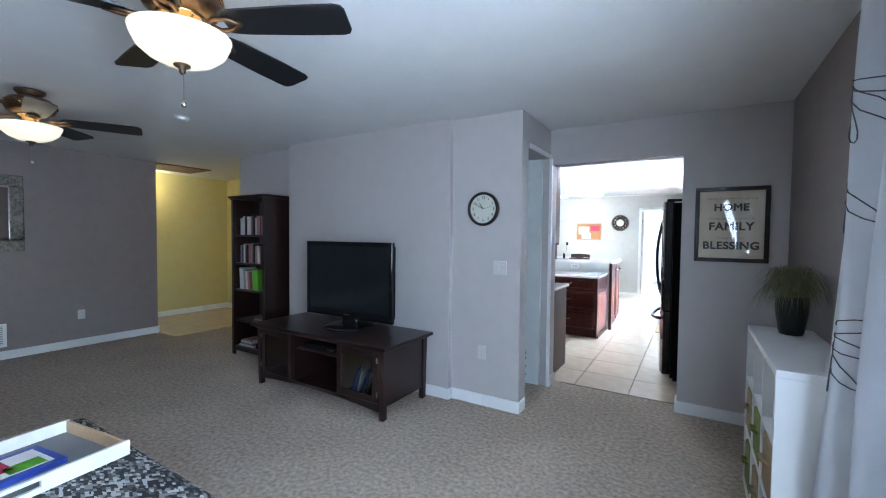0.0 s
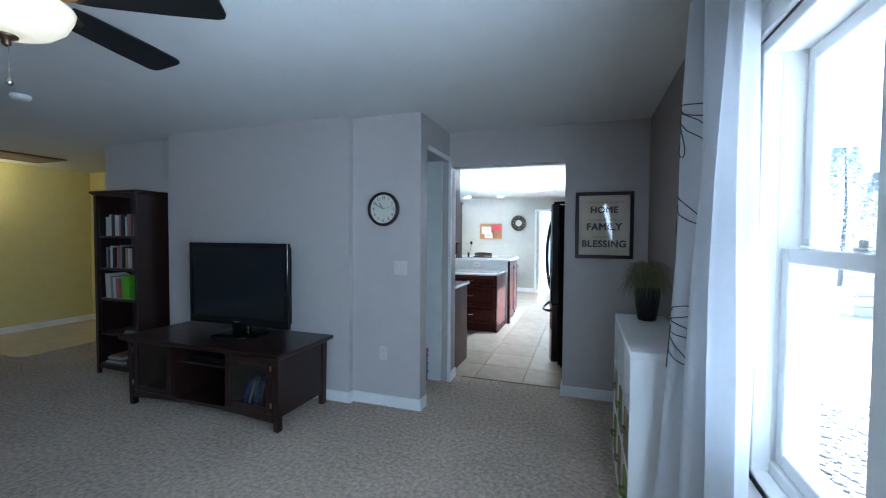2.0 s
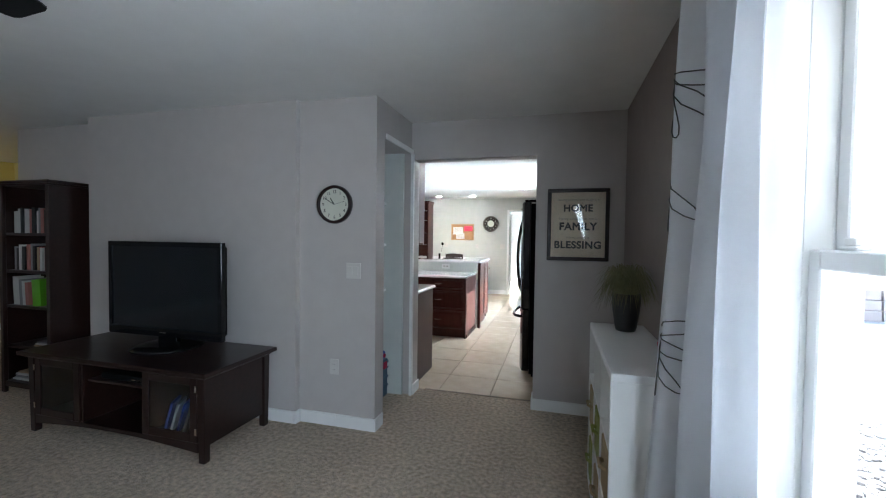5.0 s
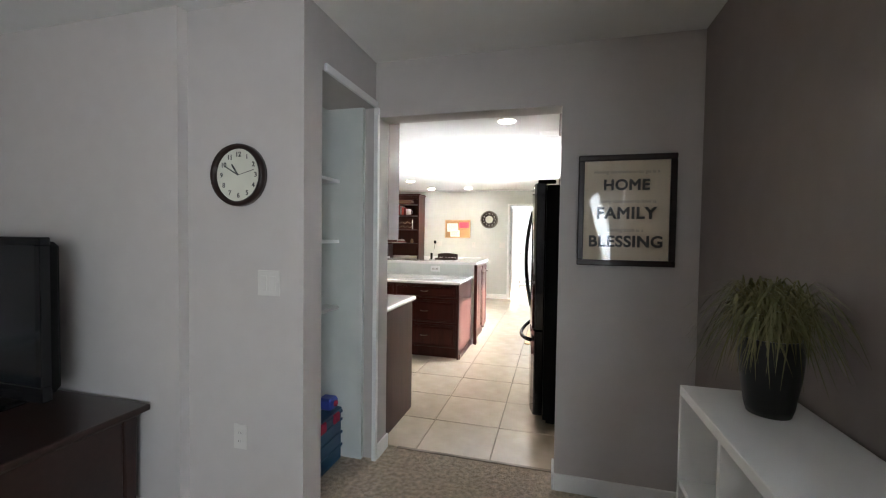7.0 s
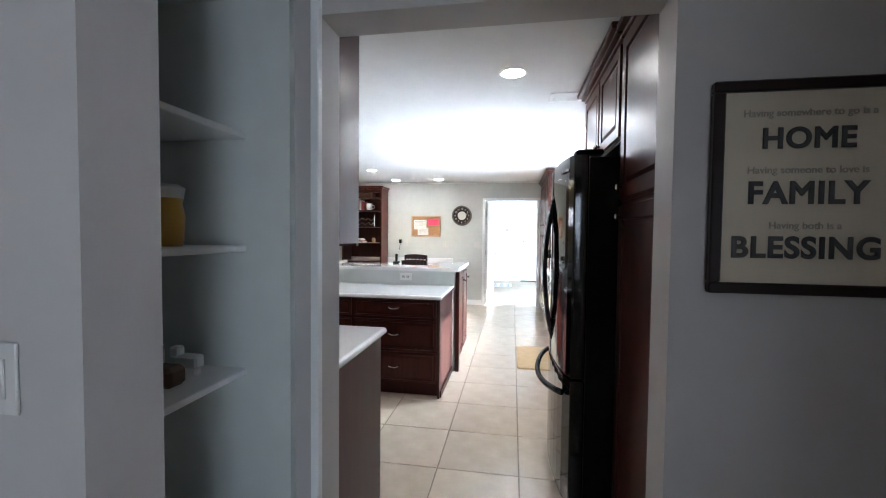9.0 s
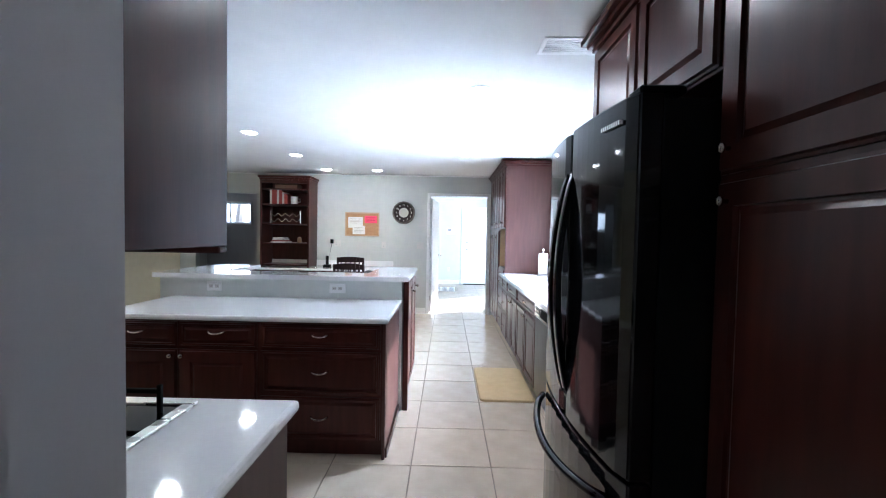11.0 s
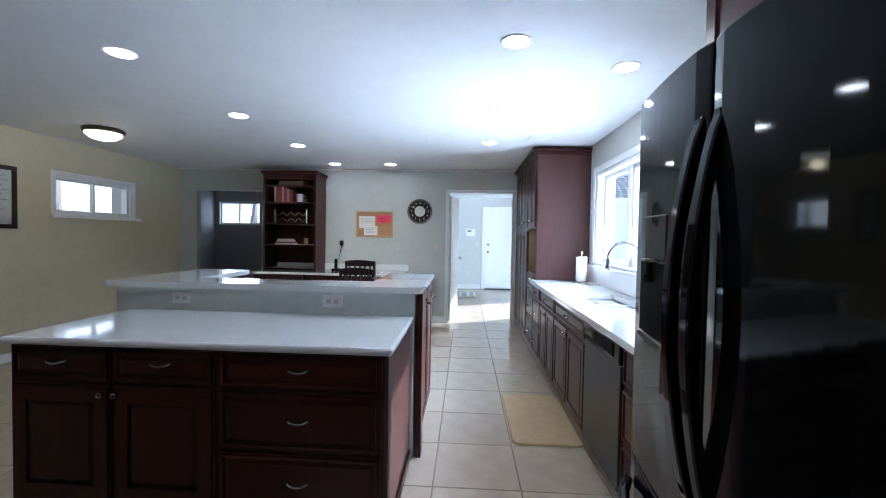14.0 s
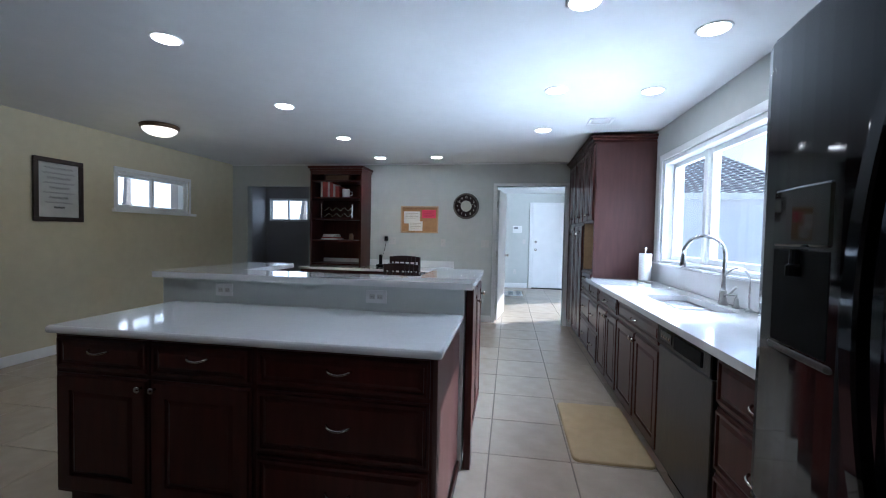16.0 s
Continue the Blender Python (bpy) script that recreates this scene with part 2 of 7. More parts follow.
def carpet_material():
    """Cut-pile carpet: lighter and darker tufts with lumpy relief."""
    m, n, l, b = principled("beige_carpet")
    tc = n.new("ShaderNodeTexCoord")
    tuft, blotch, ramp = n.new("ShaderNodeTexNoise"), n.new("ShaderNodeTexNoise"), n.new("ShaderNodeValToRGB")
    mix, bump, lump, add = n.new("ShaderNodeMix"), n.new("ShaderNodeBump"), n.new("ShaderNodeTexNoise"), n.new("ShaderNodeMath")
    for tex, s, d in ((tuft, 120, 5), (blotch, 1.6, 5), (lump, 36, 5)):
        tex.inputs["Scale"].default_value, tex.inputs["Detail"].default_value = s, d
        l.new(tc.outputs["Object"], tex.inputs["Vector"])
    mix.inputs[0].default_value = 0.22
    l.new(lump.outputs[0], mix.inputs[2])
    l.new(blotch.outputs[0], mix.inputs[3])
    ramp.color_ramp.elements[0].position, ramp.color_ramp.elements[1].position = 0.32, 0.68
    ramp.color_ramp.elements[0].color, ramp.color_ramp.elements[1].color = (0.31, 0.24, 0.17, 1), (0.74, 0.60, 0.45, 1)
    l.new(mix.outputs[0], ramp.inputs[0])
    l.new(ramp.outputs[0], b.inputs["Base Color"])
    b.inputs["Roughness"].default_value, b.inputs["Sheen Weight"].default_value = 1.0, 0.2
    add.operation = "ADD"
    l.new(tuft.outputs[0], add.inputs[0])
    l.new(lump.outputs[0], add.inputs[1])
    bump.inputs["Strength"].default_value, bump.inputs["Distance"].default_value = 1.0, 0.03
    l.new(add.outputs[0], bump.inputs["Height"])
    l.new(bump.outputs[0], b.inputs["Normal"])
    return m


for m, level in ((M_MATTE, 0.08), (M_BLACK, 0.3), (M_DARK, 0.24), (M_VENEER, 0.25), (M_ESPRESSO, 0.36)):
    m.node_tree.nodes["Principled BSDF"].inputs["Specular IOR Level"].default_value = level
M_CARPET = carpet_material()


def see_through_cloth(m, amount):
    """Lets part of the daylight through a cloth."""
    n, l = m.node_tree.nodes, m.node_tree.links
    t, x = n.new("ShaderNodeBsdfTranslucent"), n.new("ShaderNodeMixShader")
    t.inputs[0].default_value = (0.88, 0.90, 0.93, 1)
    x.inputs[0].default_value = amount
    l.new(n["Principled BSDF"].outputs[0], x.inputs[1])
    l.new(t.outputs[0], x.inputs[2])
    l.new(x.outputs[0], n["Material Output"].inputs[0])


see_through_cloth(M_CURTAIN, 0.6)


def woven_material():
    """Black, grey and white woven strips, each strip a shade of its own."""
    m, n, l, b = principled("woven_upholstery")
    tc, mp, br, ns, ramp = (n.new("ShaderNodeTexCoord"), n.new("ShaderNodeMapping"), n.new("ShaderNodeTexVoronoi"),
                            n.new("ShaderNodeTexWhiteNoise"), n.new("ShaderNodeValToRGB"))
    mp.inputs["Scale"].default_value = (46, 88, 60)
    mp.inputs["Rotation"].default_value = (0, 0, 0.5)
    br.inputs["Scale"].default_value, br.inputs["Randomness"].default_value = 1.0, 0.35
    l.new(tc.outputs["Object"], mp.inputs[0])
    l.new(mp.outputs[0], br.inputs["Vector"])
    l.new(br.outputs["Color"], ns.inputs["Vector"])
    l.new(ns.outputs["Value"], ramp.inputs[0])
    e = ramp.color_ramp.elements
    ramp.color_ramp.interpolation = "CONSTANT"
    e[0].color, e[1].position, e[1].color = (0.008, 0.008, 0.009, 1), 0.38, (0.06, 0.055, 0.05, 1)
    for p, c in ((0.6, 0.2), (0.8, 0.42)):
        k = e.new(p)
        k.color = (c, c * 0.98, c * 0.95, 1)
    l.new(ramp.outputs[0], b.inputs["Base Color"])
    b.inputs["Roughness"].default_value = 0.7
    bp = n.new("ShaderNodeBump")
    bp.inputs["Strength"].default_value, bp.inputs["Distance"].default_value = 0.6, 0.004
    l.new(br.outputs["Distance"], bp.inputs["Height"])
    l.new(bp.outputs[0], b.inputs["Normal"])
    return m


M_WOVEN = woven_material()


# ---- mesh helpers ----
def root_of(ob):
    loc = Vector()
    while ob:
        loc += ob.location
        ob = ob.parent
    return loc


def part(name, bm, material, parent=None, label="", smooth=False):
    """Links a bmesh, given in world places, as one mesh under a thing or a part."""
    if parent is not None:
        bmesh.ops.translate(bm, verts=bm.verts, vec=-root_of(parent))
    me = bpy.data.meshes.new(name)
    bm.to_mesh(me)
    bm.free()
    if smooth:
        for p in me.polygons:
            p.use_smooth = True
    me.materials.append(material)
    ob = new(name, me)
    if parent is not None:
        ob.parent = parent
    if label:
        ob["label"] = label
    return ob


def thing(name, place, label, category, group=""):
    ob = new(name)
    ob.location = place
    ob.empty_display_size = 0.1
    return tagged(ob, label, category, group)


def solid(ob, label, category, group="", kind=""):
    """Tags a single-mesh thing."""
    return tagged(ob, label, category, group, kind)


def box(a, b, bevel=0.003, bm=None, seg=1):
    bm = bm or bmesh.new()
    (x0, x1), (y0, y1), (z0, z1) = (sorted(p) for p in zip(a, b))
    v = [bm.verts.new(p) for p in ((x0, y0, z0), (x1, y0, z0), (x1, y1, z0), (x0, y1, z0),
                                   (x0, y0, z1), (x1, y0, z1), (x1, y1, z1), (x0, y1, z1))]
    fs = [bm.faces.new([v[i] for i in q]) for q in ((3, 2, 1, 0), (4, 5, 6, 7), (0, 1, 5, 4), (1, 2, 6, 5), (2, 3, 7, 6), (3, 0, 4, 7))]
    if bevel:
        es = list({e for f in fs for e in f.edges})
        bmesh.ops.bevel(bm, geom=es, offset=min(bevel, 0.45 * min(x1 - x0, y1 - y0, z1 - z0)), segments=seg, affect="EDGES", profile=0.5)
    return bm


def boxes(pairs, bevel=0.0):
    bm = bmesh.new()
    for a, b in pairs:
        box(a, b, bevel, bm)
    return bm


def lathe(profile, centre, n=28, axis="z", bm=None):
    """Turns rows of (radius, height) about an upright axis at centre; axis x or y lays it along that axis."""
    bm = bm or bmesh.new()
    rings = []
    for r, h in profile:
        ring = []
        for i in range(n):
            a = 2 * math.pi * i / n
            p = (r * math.cos(a), r * math.sin(a), h)
            if axis == "y":
                p = (p[0], -p[2], p[1])
            elif axis == "x":
                p = (p[2], p[0], p[1])
            ring.append(bm.verts.new(Vector(p) + Vector(centre)))
        rings.append(ring)
    for a, b in zip(rings, rings[1:]):
        for i in range(n):
            bm.faces.new((a[i], a[(i + 1) % n], b[(i + 1) % n], b[i]))
    bm.faces.new(rings[0][::-1])
    bm.faces.new(rings[-1])
    bmesh.ops.recalc_face_normals(bm, faces=bm.faces)
    return bm


def tube(points, radius, n=10, bm=None, taper=None):
    """A round bar along points."""
    bm = bm or bmesh.new()
    pts = [Vector(p) for p in points]
    rings = []
    for i, p in enumerate(pts):
        d = (pts[min(i + 1, len(pts) - 1)] - pts[max(i - 1, 0)]).normalized()
        u = d.cross(Vector((0.13, 0.31, 0.94)))
        if u.length < 0.05:
            u = d.cross(Vector((1, 0, 0)))
        u.normalize()
        w = d.cross(u)
        r = radius * (taper(i / (len(pts) - 1)) if taper else 1)
        rings.append([bm.verts.new(p + r * (math.cos(2 * math.pi * k / n) * u + math.sin(2 * math.pi * k / n) * w)) for k in range(n)])
    for a, b in zip(rings, rings[1:]):
        for i in range(n):
            bm.faces.new((a[i], a[(i + 1) % n], b[(i + 1) % n], b[i]))
    bm.faces.new(rings[0][::-1])
    bm.faces.new(rings[-1])
    bmesh.ops.recalc_face_normals(bm, faces=bm.faces)
    return bm


def words(name, body, size, m, material, parent, spacing=1.0, bold=0.012):
    """Lettering as a thin mesh; m places its centre, facing +z of m."""
    cu = bpy.data.curves.new(name, "FONT")
    cu.body, cu.size, cu.extrude, cu.align_x, cu.align_y = body, size, 0.0008, "CENTER", "CENTER"
    cu.space_character = spacing
    cu.bevel_depth, cu.bevel_resolution = size * bold, 0
    tmp = bpy.data.objects.new(name, cu)
    scene.collection.objects.link(tmp)
    me = bpy.data.meshes.new_from_object(tmp.evaluated_get(bpy.context.evaluated_depsgraph_get()))
    bpy.data.objects.remove(tmp)
    bpy.data.curves.remove(cu)
    me.transform(m)
    me.transform(Matrix.Translation(-root_of(parent)))
    me.materials.clear()
    me.materials.append(material)
    ob = new(name, me)
    ob.parent = parent
    return ob


def framed_panel(name, axis, face, a0, a1, z0, z1, material, parent, out=1, stile=0.055, thick=0.02, label=""):
    """A cabinet door or drawer front with a routed raised panel, as one solid. axis 'x': the front looks along x at x = face, a is y; axis 'y' likewise."""
    s = min(stile, 0.28 * (z1 - z0), 0.28 * (a1 - a0))
    bm = bmesh.new()
    loops = []
    for inset, d in ((0, 0), (0, thick - 0.012), (0.008, thick - 0.010), (0.012, thick), (s, thick), (s + 0.003, thick - 0.010), (s + 0.010, thick - 0.010), (s + 0.026, thick - 0.002)):
        ring = []
        for u, w in ((a0 + inset, z0 + inset), (a1 - inset, z0 + inset), (a1 - inset, z1 - inset), (a0 + inset, z1 - inset)):
            ring.append(bm.verts.new((face + out * d, u, w) if axis == "x" else (u, face + out * d, w)))
        loops.append(ring)
    for p, q in zip(loops, loops[1:]):
        for i in range(4):
            bm.faces.new((p[i], p[(i + 1) % 4], q[(i + 1) % 4], q[i]))
    bm.faces.new(loops[0][::-1])
    bm.faces.new(loops[-1])
    bmesh.ops.recalc_face_normals(bm, faces=bm.faces)
    return part(name, bm, material, parent, label)


def bow_pull(axis, face, a, z, parent, out=1, length=0.105, upright=False):
    """A curved metal pull on a front."""
    pts = []
    for i in range(9):
        u = (i / 8 - 0.5) * length
        d = 0.004 + 0.024 * (1 - (2 * i / 8 - 1) ** 4)
        dip = -0.012 * math.sin(math.pi * i / 8)
        au, az = (a, z + u) if upright else (a + u, z + dip)
        pts.append((face + out * d, au, az) if axis == "x" else (au, face + out * d, az))
    return part("handle", tube(pts, 0.0055, 8), M_NICKEL, parent, "curved satin nickel handle", smooth=True)


def knob(axis, face, a, z, parent, out=1):
    prof = [(0.006, 0), (0.005, 0.012), (0.014, 0.018), (0.016, 0.025), (0.009, 0.031)]
    bm = lathe([(r, h * out) for r, h in prof], (face, a, z), 14, "x") if axis == "x" else lathe([(r, -h * out) for r, h in prof], (a, face, z), 14, "y")
    return part("knob", bm, M_NICKEL, parent, "round satin nickel knob", smooth=True)


def structure(name, bm, material, label, smooth=False):
    return tagged(part(name, bm, material, None, "", smooth), label, "", "", "structure")


def grid_sheet(x0, x1, y0, y1, z, nx, ny, height=None):
    bm = bmesh.new()
    vs = [[bm.verts.new((x0 + (x1 - x0) * i / nx, y0 + (y1 - y0) * j / ny, 0)) for j in range(ny + 1)] for i in range(nx + 1)]
    for row in vs:
        for v in row:
            v.co.z = z + (height(v.co.x, v.co.y) if height else 0)
    for i in range(nx):
        for j in range(ny):
            bm.faces.new((vs[i][j], vs[i + 1][j], vs[i + 1][j + 1], vs[i][j + 1]))
    return bm


# ---- large structure ----
XL, XR, YB = -6.45, 0.68, -6.6       # living room: left, right and rear walls
KL, KR, KY = -5.43, 0.70, 6.91       # kitchen: left, right and far walls
P = 0.485                            # tile pitch

living_floor = structure("floor_living", box((XL - 0.1, YB - 0.1, -0.1), (XR + 0.1, 0.17, 0.0), 0), M_CARPET, "beige cut-pile carpet over the living room")
kitchen_floor = structure("floor_kitchen", box((KL - 0.1, 0.17, -0.1), (KR + 0.1, 11.5, -0.006), 0), M_GROUT, "beige square ceramic tiles with brown joints")
hall_floor = structure("floor_hall", boxes([((-8.6, -1.15, -0.1), (XL - 0.1, 0.84, 0.004)), ((XL - 0.1, -0.995, -0.05), (-5.95, 0.72, 0.004))]), M_TILE, "beige tiled hall floor")
structure("floor_office", box((-8.2, KY + 0.12, -0.1), (KL - 0.1, 9.72, -0.004), 0), M_CARPET, "carpeted floor of the room beyond")
structure("ceiling_living", box((XL - 0.1, YB - 0.1, C), (XR + 0.1, 0.0, C + 0.1), 0), M_CEIL, "white painted living room ceiling")
structure("ceiling_kitchen", boxes([((KL - 0.1, 0.84, C), (KR + 0.1, KY + 0.12, C + 0.1)), ((-4.88, 0.0, C), (KR + 0.1, 0.84, C + 0.1))]), M_CEIL, "white painted kitchen ceiling")
structure("ceiling_back_room", boxes([((-2.0, KY + 0.12, C), (1.5, 11.5, C + 0.1)), ((-6.62, KY + 0.12, C), (-2.0, 9.72, C + 0.1))]), M_CEIL, "white ceilings of the rooms beyond")
structure("ceiling_hall", boxes([((-8.6, -1.15, C), (XL - 0.1, 0.0, C + 0.1)), ((-8.6, 0.0, C), (-4.88, 0.84, C + 0.1))]), M_CEIL, "white hall ceiling")

# partition with the wide opening to the kitchen, its header painted like the wall
structure("wall_partition", boxes([((0.0, 0.0, 0), (XR, 0.15, C)), ((-1.07, 0.0, 2.112), (0.0, 0.15, C)), ((-1.16, 0.0, 0), (-1.07, 0.15, C)),
                                   ((-4.88, 0.02, 0), (-1.40, 0.15, C))], 0.0), M_WALL, "greige painted partition wall with a wide opening")
structure("wall_niche_end", boxes([((-1.40, -0.745, 0), (-1.09, -0.60, C)), ((-1.40, -0.60, 2.17), (-1.09, 0.0, C))]), M_WALL, "greige wall end beside the shelf niche")
structure("wall_niche_back", boxes([((-1.75, -0.66, 0), (-1.70, 0.02, C)), ((-1.70, -0.03, 0), (-1.16, 0.0, 2.17)), ((-1.70, -0.66, 0), (-1.40, -0.60, 2.17)),
                                    ((-1.70, -0.66, 2.17), (-1.40, -0.03, 2.20))]), M_NICHE, "pale painted inside of the shelf niche")
structure("wall_clock_side", box((-1.72, -0.745, 0), (-1.40, -0.66, C), 0), M_WALL, "greige wall behind the round clock")
structure("wall_tv", boxes([((-3.83, -0.80, 0), (-1.72, -0.655, C)), ((-5.0, -0.655, 0), (-1.75, -0.55, C)), ((-5.0, -0.55, 0), (-4.88, 0.84, C))]), M_WALL, "greige wall behind the television")
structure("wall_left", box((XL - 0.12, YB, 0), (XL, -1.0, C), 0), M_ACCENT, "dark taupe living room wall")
structure("wall_rear", box((XL, YB - 0.12, 0), (XR, YB, C), 0), M_WALL, "greige rear wall of the living room")
structure("wall_hall", boxes([((-8.6, 0.72, 0), (-5.0, 0.84, C)), ((-7.75, -1.15, 0), (-7.6, 0.72, C)), ((-7.6, -1.15, 0), (XL - 0.12, -1.0, C))]), M_HALL, "yellow painted hall walls")

# right-hand living room wall round a group of three windows
WY0, WY1, WZ0, WZ1 = -4.60, -2.22, 0.70, 2.05
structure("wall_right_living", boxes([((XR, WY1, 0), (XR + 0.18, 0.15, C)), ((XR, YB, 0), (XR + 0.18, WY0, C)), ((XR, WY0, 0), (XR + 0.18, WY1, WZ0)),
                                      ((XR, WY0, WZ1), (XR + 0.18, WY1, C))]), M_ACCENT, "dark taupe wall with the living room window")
# kitchen walls
VY0, VY1, VZ0, VZ1 = 3.10, 4.94, 1.105, 2.10
structure("wall_right_kitchen", boxes([((KR, 0.15, 0), (KR + 0.18, VY0, C)), ((KR, VY1, 0), (KR + 0.18, KY, C)), ((KR, VY0, 0), (KR + 0.18, VY1, VZ0)),
                                       ((KR, VY0, VZ1), (KR + 0.18, VY1, C))]), M_KWALL, "grey-green wall with the kitchen window")
DX0, DX1, DZ = -0.98, 0.03, 2.09
structure("wall_far", boxes([((-4.05, KY, 0), (DX0, KY + 0.12, C)), ((DX1, KY, 0), (KR + 0.9, KY + 0.12, C)), ((DX0, KY, DZ), (DX1, KY + 0.12, C)),
                             ((-5.15, KY, 2.08), (-4.05, KY + 0.12, C)), ((KL, KY, 0), (-5.15, KY + 0.12, C))]), M_KWALL, "grey-green far kitchen wall with two openings")
LY0, LY1, LZ0, LZ1 = 4.82, 5.94, 1.56, 2.02
structure("wall_left_kitchen", boxes([((KL - 0.15, 0.84, 0), (KL, LY0, C)), ((KL - 0.15, LY1, 0), (KL, KY, C)), ((KL - 0.15, LY0, 0), (KL, LY1, LZ0)),
                                      ((KL - 0.15, LY0, LZ1), (KL, LY1, C))]), M_CREAM, "cream painted wall with a small high window")
# rooms beyond
structure("wall_back_room", boxes([((-2.0, 11.4, 0), (1.5, 11.5, C)), ((-2.0, KY + 0.12, 0), (-1.9, 11.4, C)), ((1.4, KY + 0.12, 0), (1.5, 8.1, C)),
                                   ((1.4, 9.8, 0), (1.5, 11.4, C)), ((1.4, 8.1, 2.1), (1.5, 9.8, C))]), M_KWALL, "grey-green walls of the back room")
OX0, OX1, OZ0, OZ1 = -6.44, -5.44, 1.57, 2.12
structure("wall_office", boxes([((-6.62, 9.6, 0), (OX0, 9.72, C)), ((OX1, 9.6, 0), (-2.0, 9.72, C)), ((OX0, 9.6, 0), (OX1, 9.72, OZ0)), ((OX0, 9.6, OZ1), (OX1, 9.72, C)),
                                ((-6.62, KY + 0.12, 0), (-6.52, 9.6, C)), ((-6.62, KY, 0), (KL, KY + 0.12, C))]), M_WALL, "greige walls of the dim room beyond")

# baseboards
BB = [((0.0, -0.014, 0), (XR, 0.0, 0.095)), ((-0.014, -0.014, 0), (0.0, 0.15, 0.095)), ((-1.40, -0.760, 0), (-1.09, -0.745, 0.095)), ((-1.705, -0.760, 0), (-1.40, -0.745, 0.095)),
      ((-1.09, -0.76, 0), (-1.076, -0.62, 0.095)), ((-3.83, -0.815, 0), (-1.72, -0.80, 0.095)), ((-5.0, -0.67, 0), (-3.83, -0.655, 0.095)), ((-1.72, -0.815, 0), (-1.705, -0.745, 0.095)),
      ((XL, YB, 0), (XL + 0.014, -1.0, 0.095)), ((XL - 0.12, -1.0, 0), (XL + 0.014, -0.986, 0.095)), ((XR - 0.014, WY1 - 4, 0), (XR, -0.014, 0.095)),
      ((-7.6, -1.0, 0), (-7.586, 0.706, 0.095)), ((-7.6, 0.706, 0), (-5.0, 0.72, 0.095)), ((KL, 0.85, 0), (KL + 0.014, KY, 0.10)),
      ((-1.6, KY - 0.014, 0), (DX0 - 0.06, KY, 0.1)), ((-1.9, 11.386, 0), (-0.3, 11.4, 0.12)), ((-1.07, 0.0, 0), (-1.056, 0.16, 0.095))]
for a, b in BB:
    structure("baseboard", box(a, b, 0.004), M_TRIM, "white painted baseboard")
# white corner trim of the niche opening and casings of the far door
for a, b in [((-1.090, -0.585, 2.165), (-1.074, 0.0, 2.205)), ((-1.090, -0.030, 0), (-1.062, 0.0, 2.165)),
             ((DX0 - 0.055, KY - 0.014, 0), (DX0, KY + 0.13, DZ)), ((DX1, KY - 0.014, 0), (DX1 + 0.055, KY + 0.13, DZ)), ((DX0 - 0.055, KY - 0.014, DZ), (DX1 + 0.055, KY + 0.13, DZ + 0.04))]:
    structure("trim", box(a, b, 0.003), M_TRIM, "white painted trim")
structure("trim", box((-0.997, 0.16, -0.002), (0.0, 0.185, 0.006), 0.003), M_GROUT, "brown metal strip between carpet and tiles")
# crown along the far wall edge of the ceiling
structure("trim", box((KL, KY - 0.02, C - 0.02), (KR, KY, C), 0.006), M_TRIM, "thin white cornice")


# ---- windows ----
def sash(parent, axis, at, a0, a1, z0, z1, w=0.045, depth=0.035):
    """One sash: four bars and a pane."""
    s = bmesh.new()
    for u0, u1, v0, v1 in ((a0, a0 + w, z0, z1), (a1 - w, a1, z0, z1), (a0 + w, a1 - w, z0, z0 + w), (a0 + w, a1 - w, z1 - w, z1)):
        if axis == "x":
            box((at, u0, v0), (at + depth, u1, v1), 0.004, s)
        else:
            box((u0, at, v0), (u1, at + depth, v1), 0.004, s)
    ob = part("sash", s, M_TRIM, parent)
    if axis == "x":
        g = box((at + depth / 2 - 0.002, a0 + w, z0 + w), (at + depth / 2 + 0.002, a1 - w, z1 - w), 0)
    else:
        g = box((a0 + w, at + depth / 2 - 0.002, z0 + w), (a1 - w, at + depth / 2 + 0.002, z1 - w), 0)
    pane = part("pane", g, M_PANE, ob)
    pane.visible_shadow = False
    return ob


w1 = tagged(new("window_1"), "white vinyl double-hung windows beside the curtain", "window", "", "structure")
w1.location = (XR, -3.6, WZ0)
units = ((-2.80, -2.305), (-4.05, -2.93), (-4.555, -4.12))
part("jamb_frame", boxes([((XR + 0.002, WY1 - 0.085, WZ0), (XR + 0.178, WY1 - 0.002, WZ1)), ((XR + 0.002, WY0 + 0.002, WZ0), (XR + 0.178, WY0 + 0.04, WZ1)),
                          ((XR + 0.002, WY0 + 0.04, WZ1 - 0.04), (XR + 0.178, WY1 - 0.085, WZ1 - 0.002)), ((XR + 0.05, WY0 + 0.04, WZ0 + 0.002), (XR + 0.178, WY1 - 0.085, WZ0 + 0.045)),
                          ((XR + 0.03, -2.93, WZ0 + 0.045), (XR + 0.17, -2.80, WZ1 - 0.04)), ((XR + 0.03, -4.12, WZ0 + 0.045), (XR + 0.17, -4.05, WZ1 - 0.04))], 0.004), M_TRIM, w1)
part("casing", boxes([((XR - 0.018, WY1 - 0.002, WZ0 - 0.02), (XR - 0.001, WY1 + 0.075, WZ1 + 0.075)), ((XR - 0.018, WY0 - 0.075, WZ0 - 0.02), (XR - 0.001, WY0 + 0.002, WZ1 + 0.075)),
                      ((XR - 0.018, WY0 + 0.002, WZ1 - 0.002), (XR - 0.001, WY1 - 0.002, WZ1 + 0.075)), ((XR - 0.026, WY0 - 0.09, WZ1 + 0.075), (XR - 0.001, WY1 + 0.09, WZ1 + 0.10))], 0.004), M_TRIM, w1)
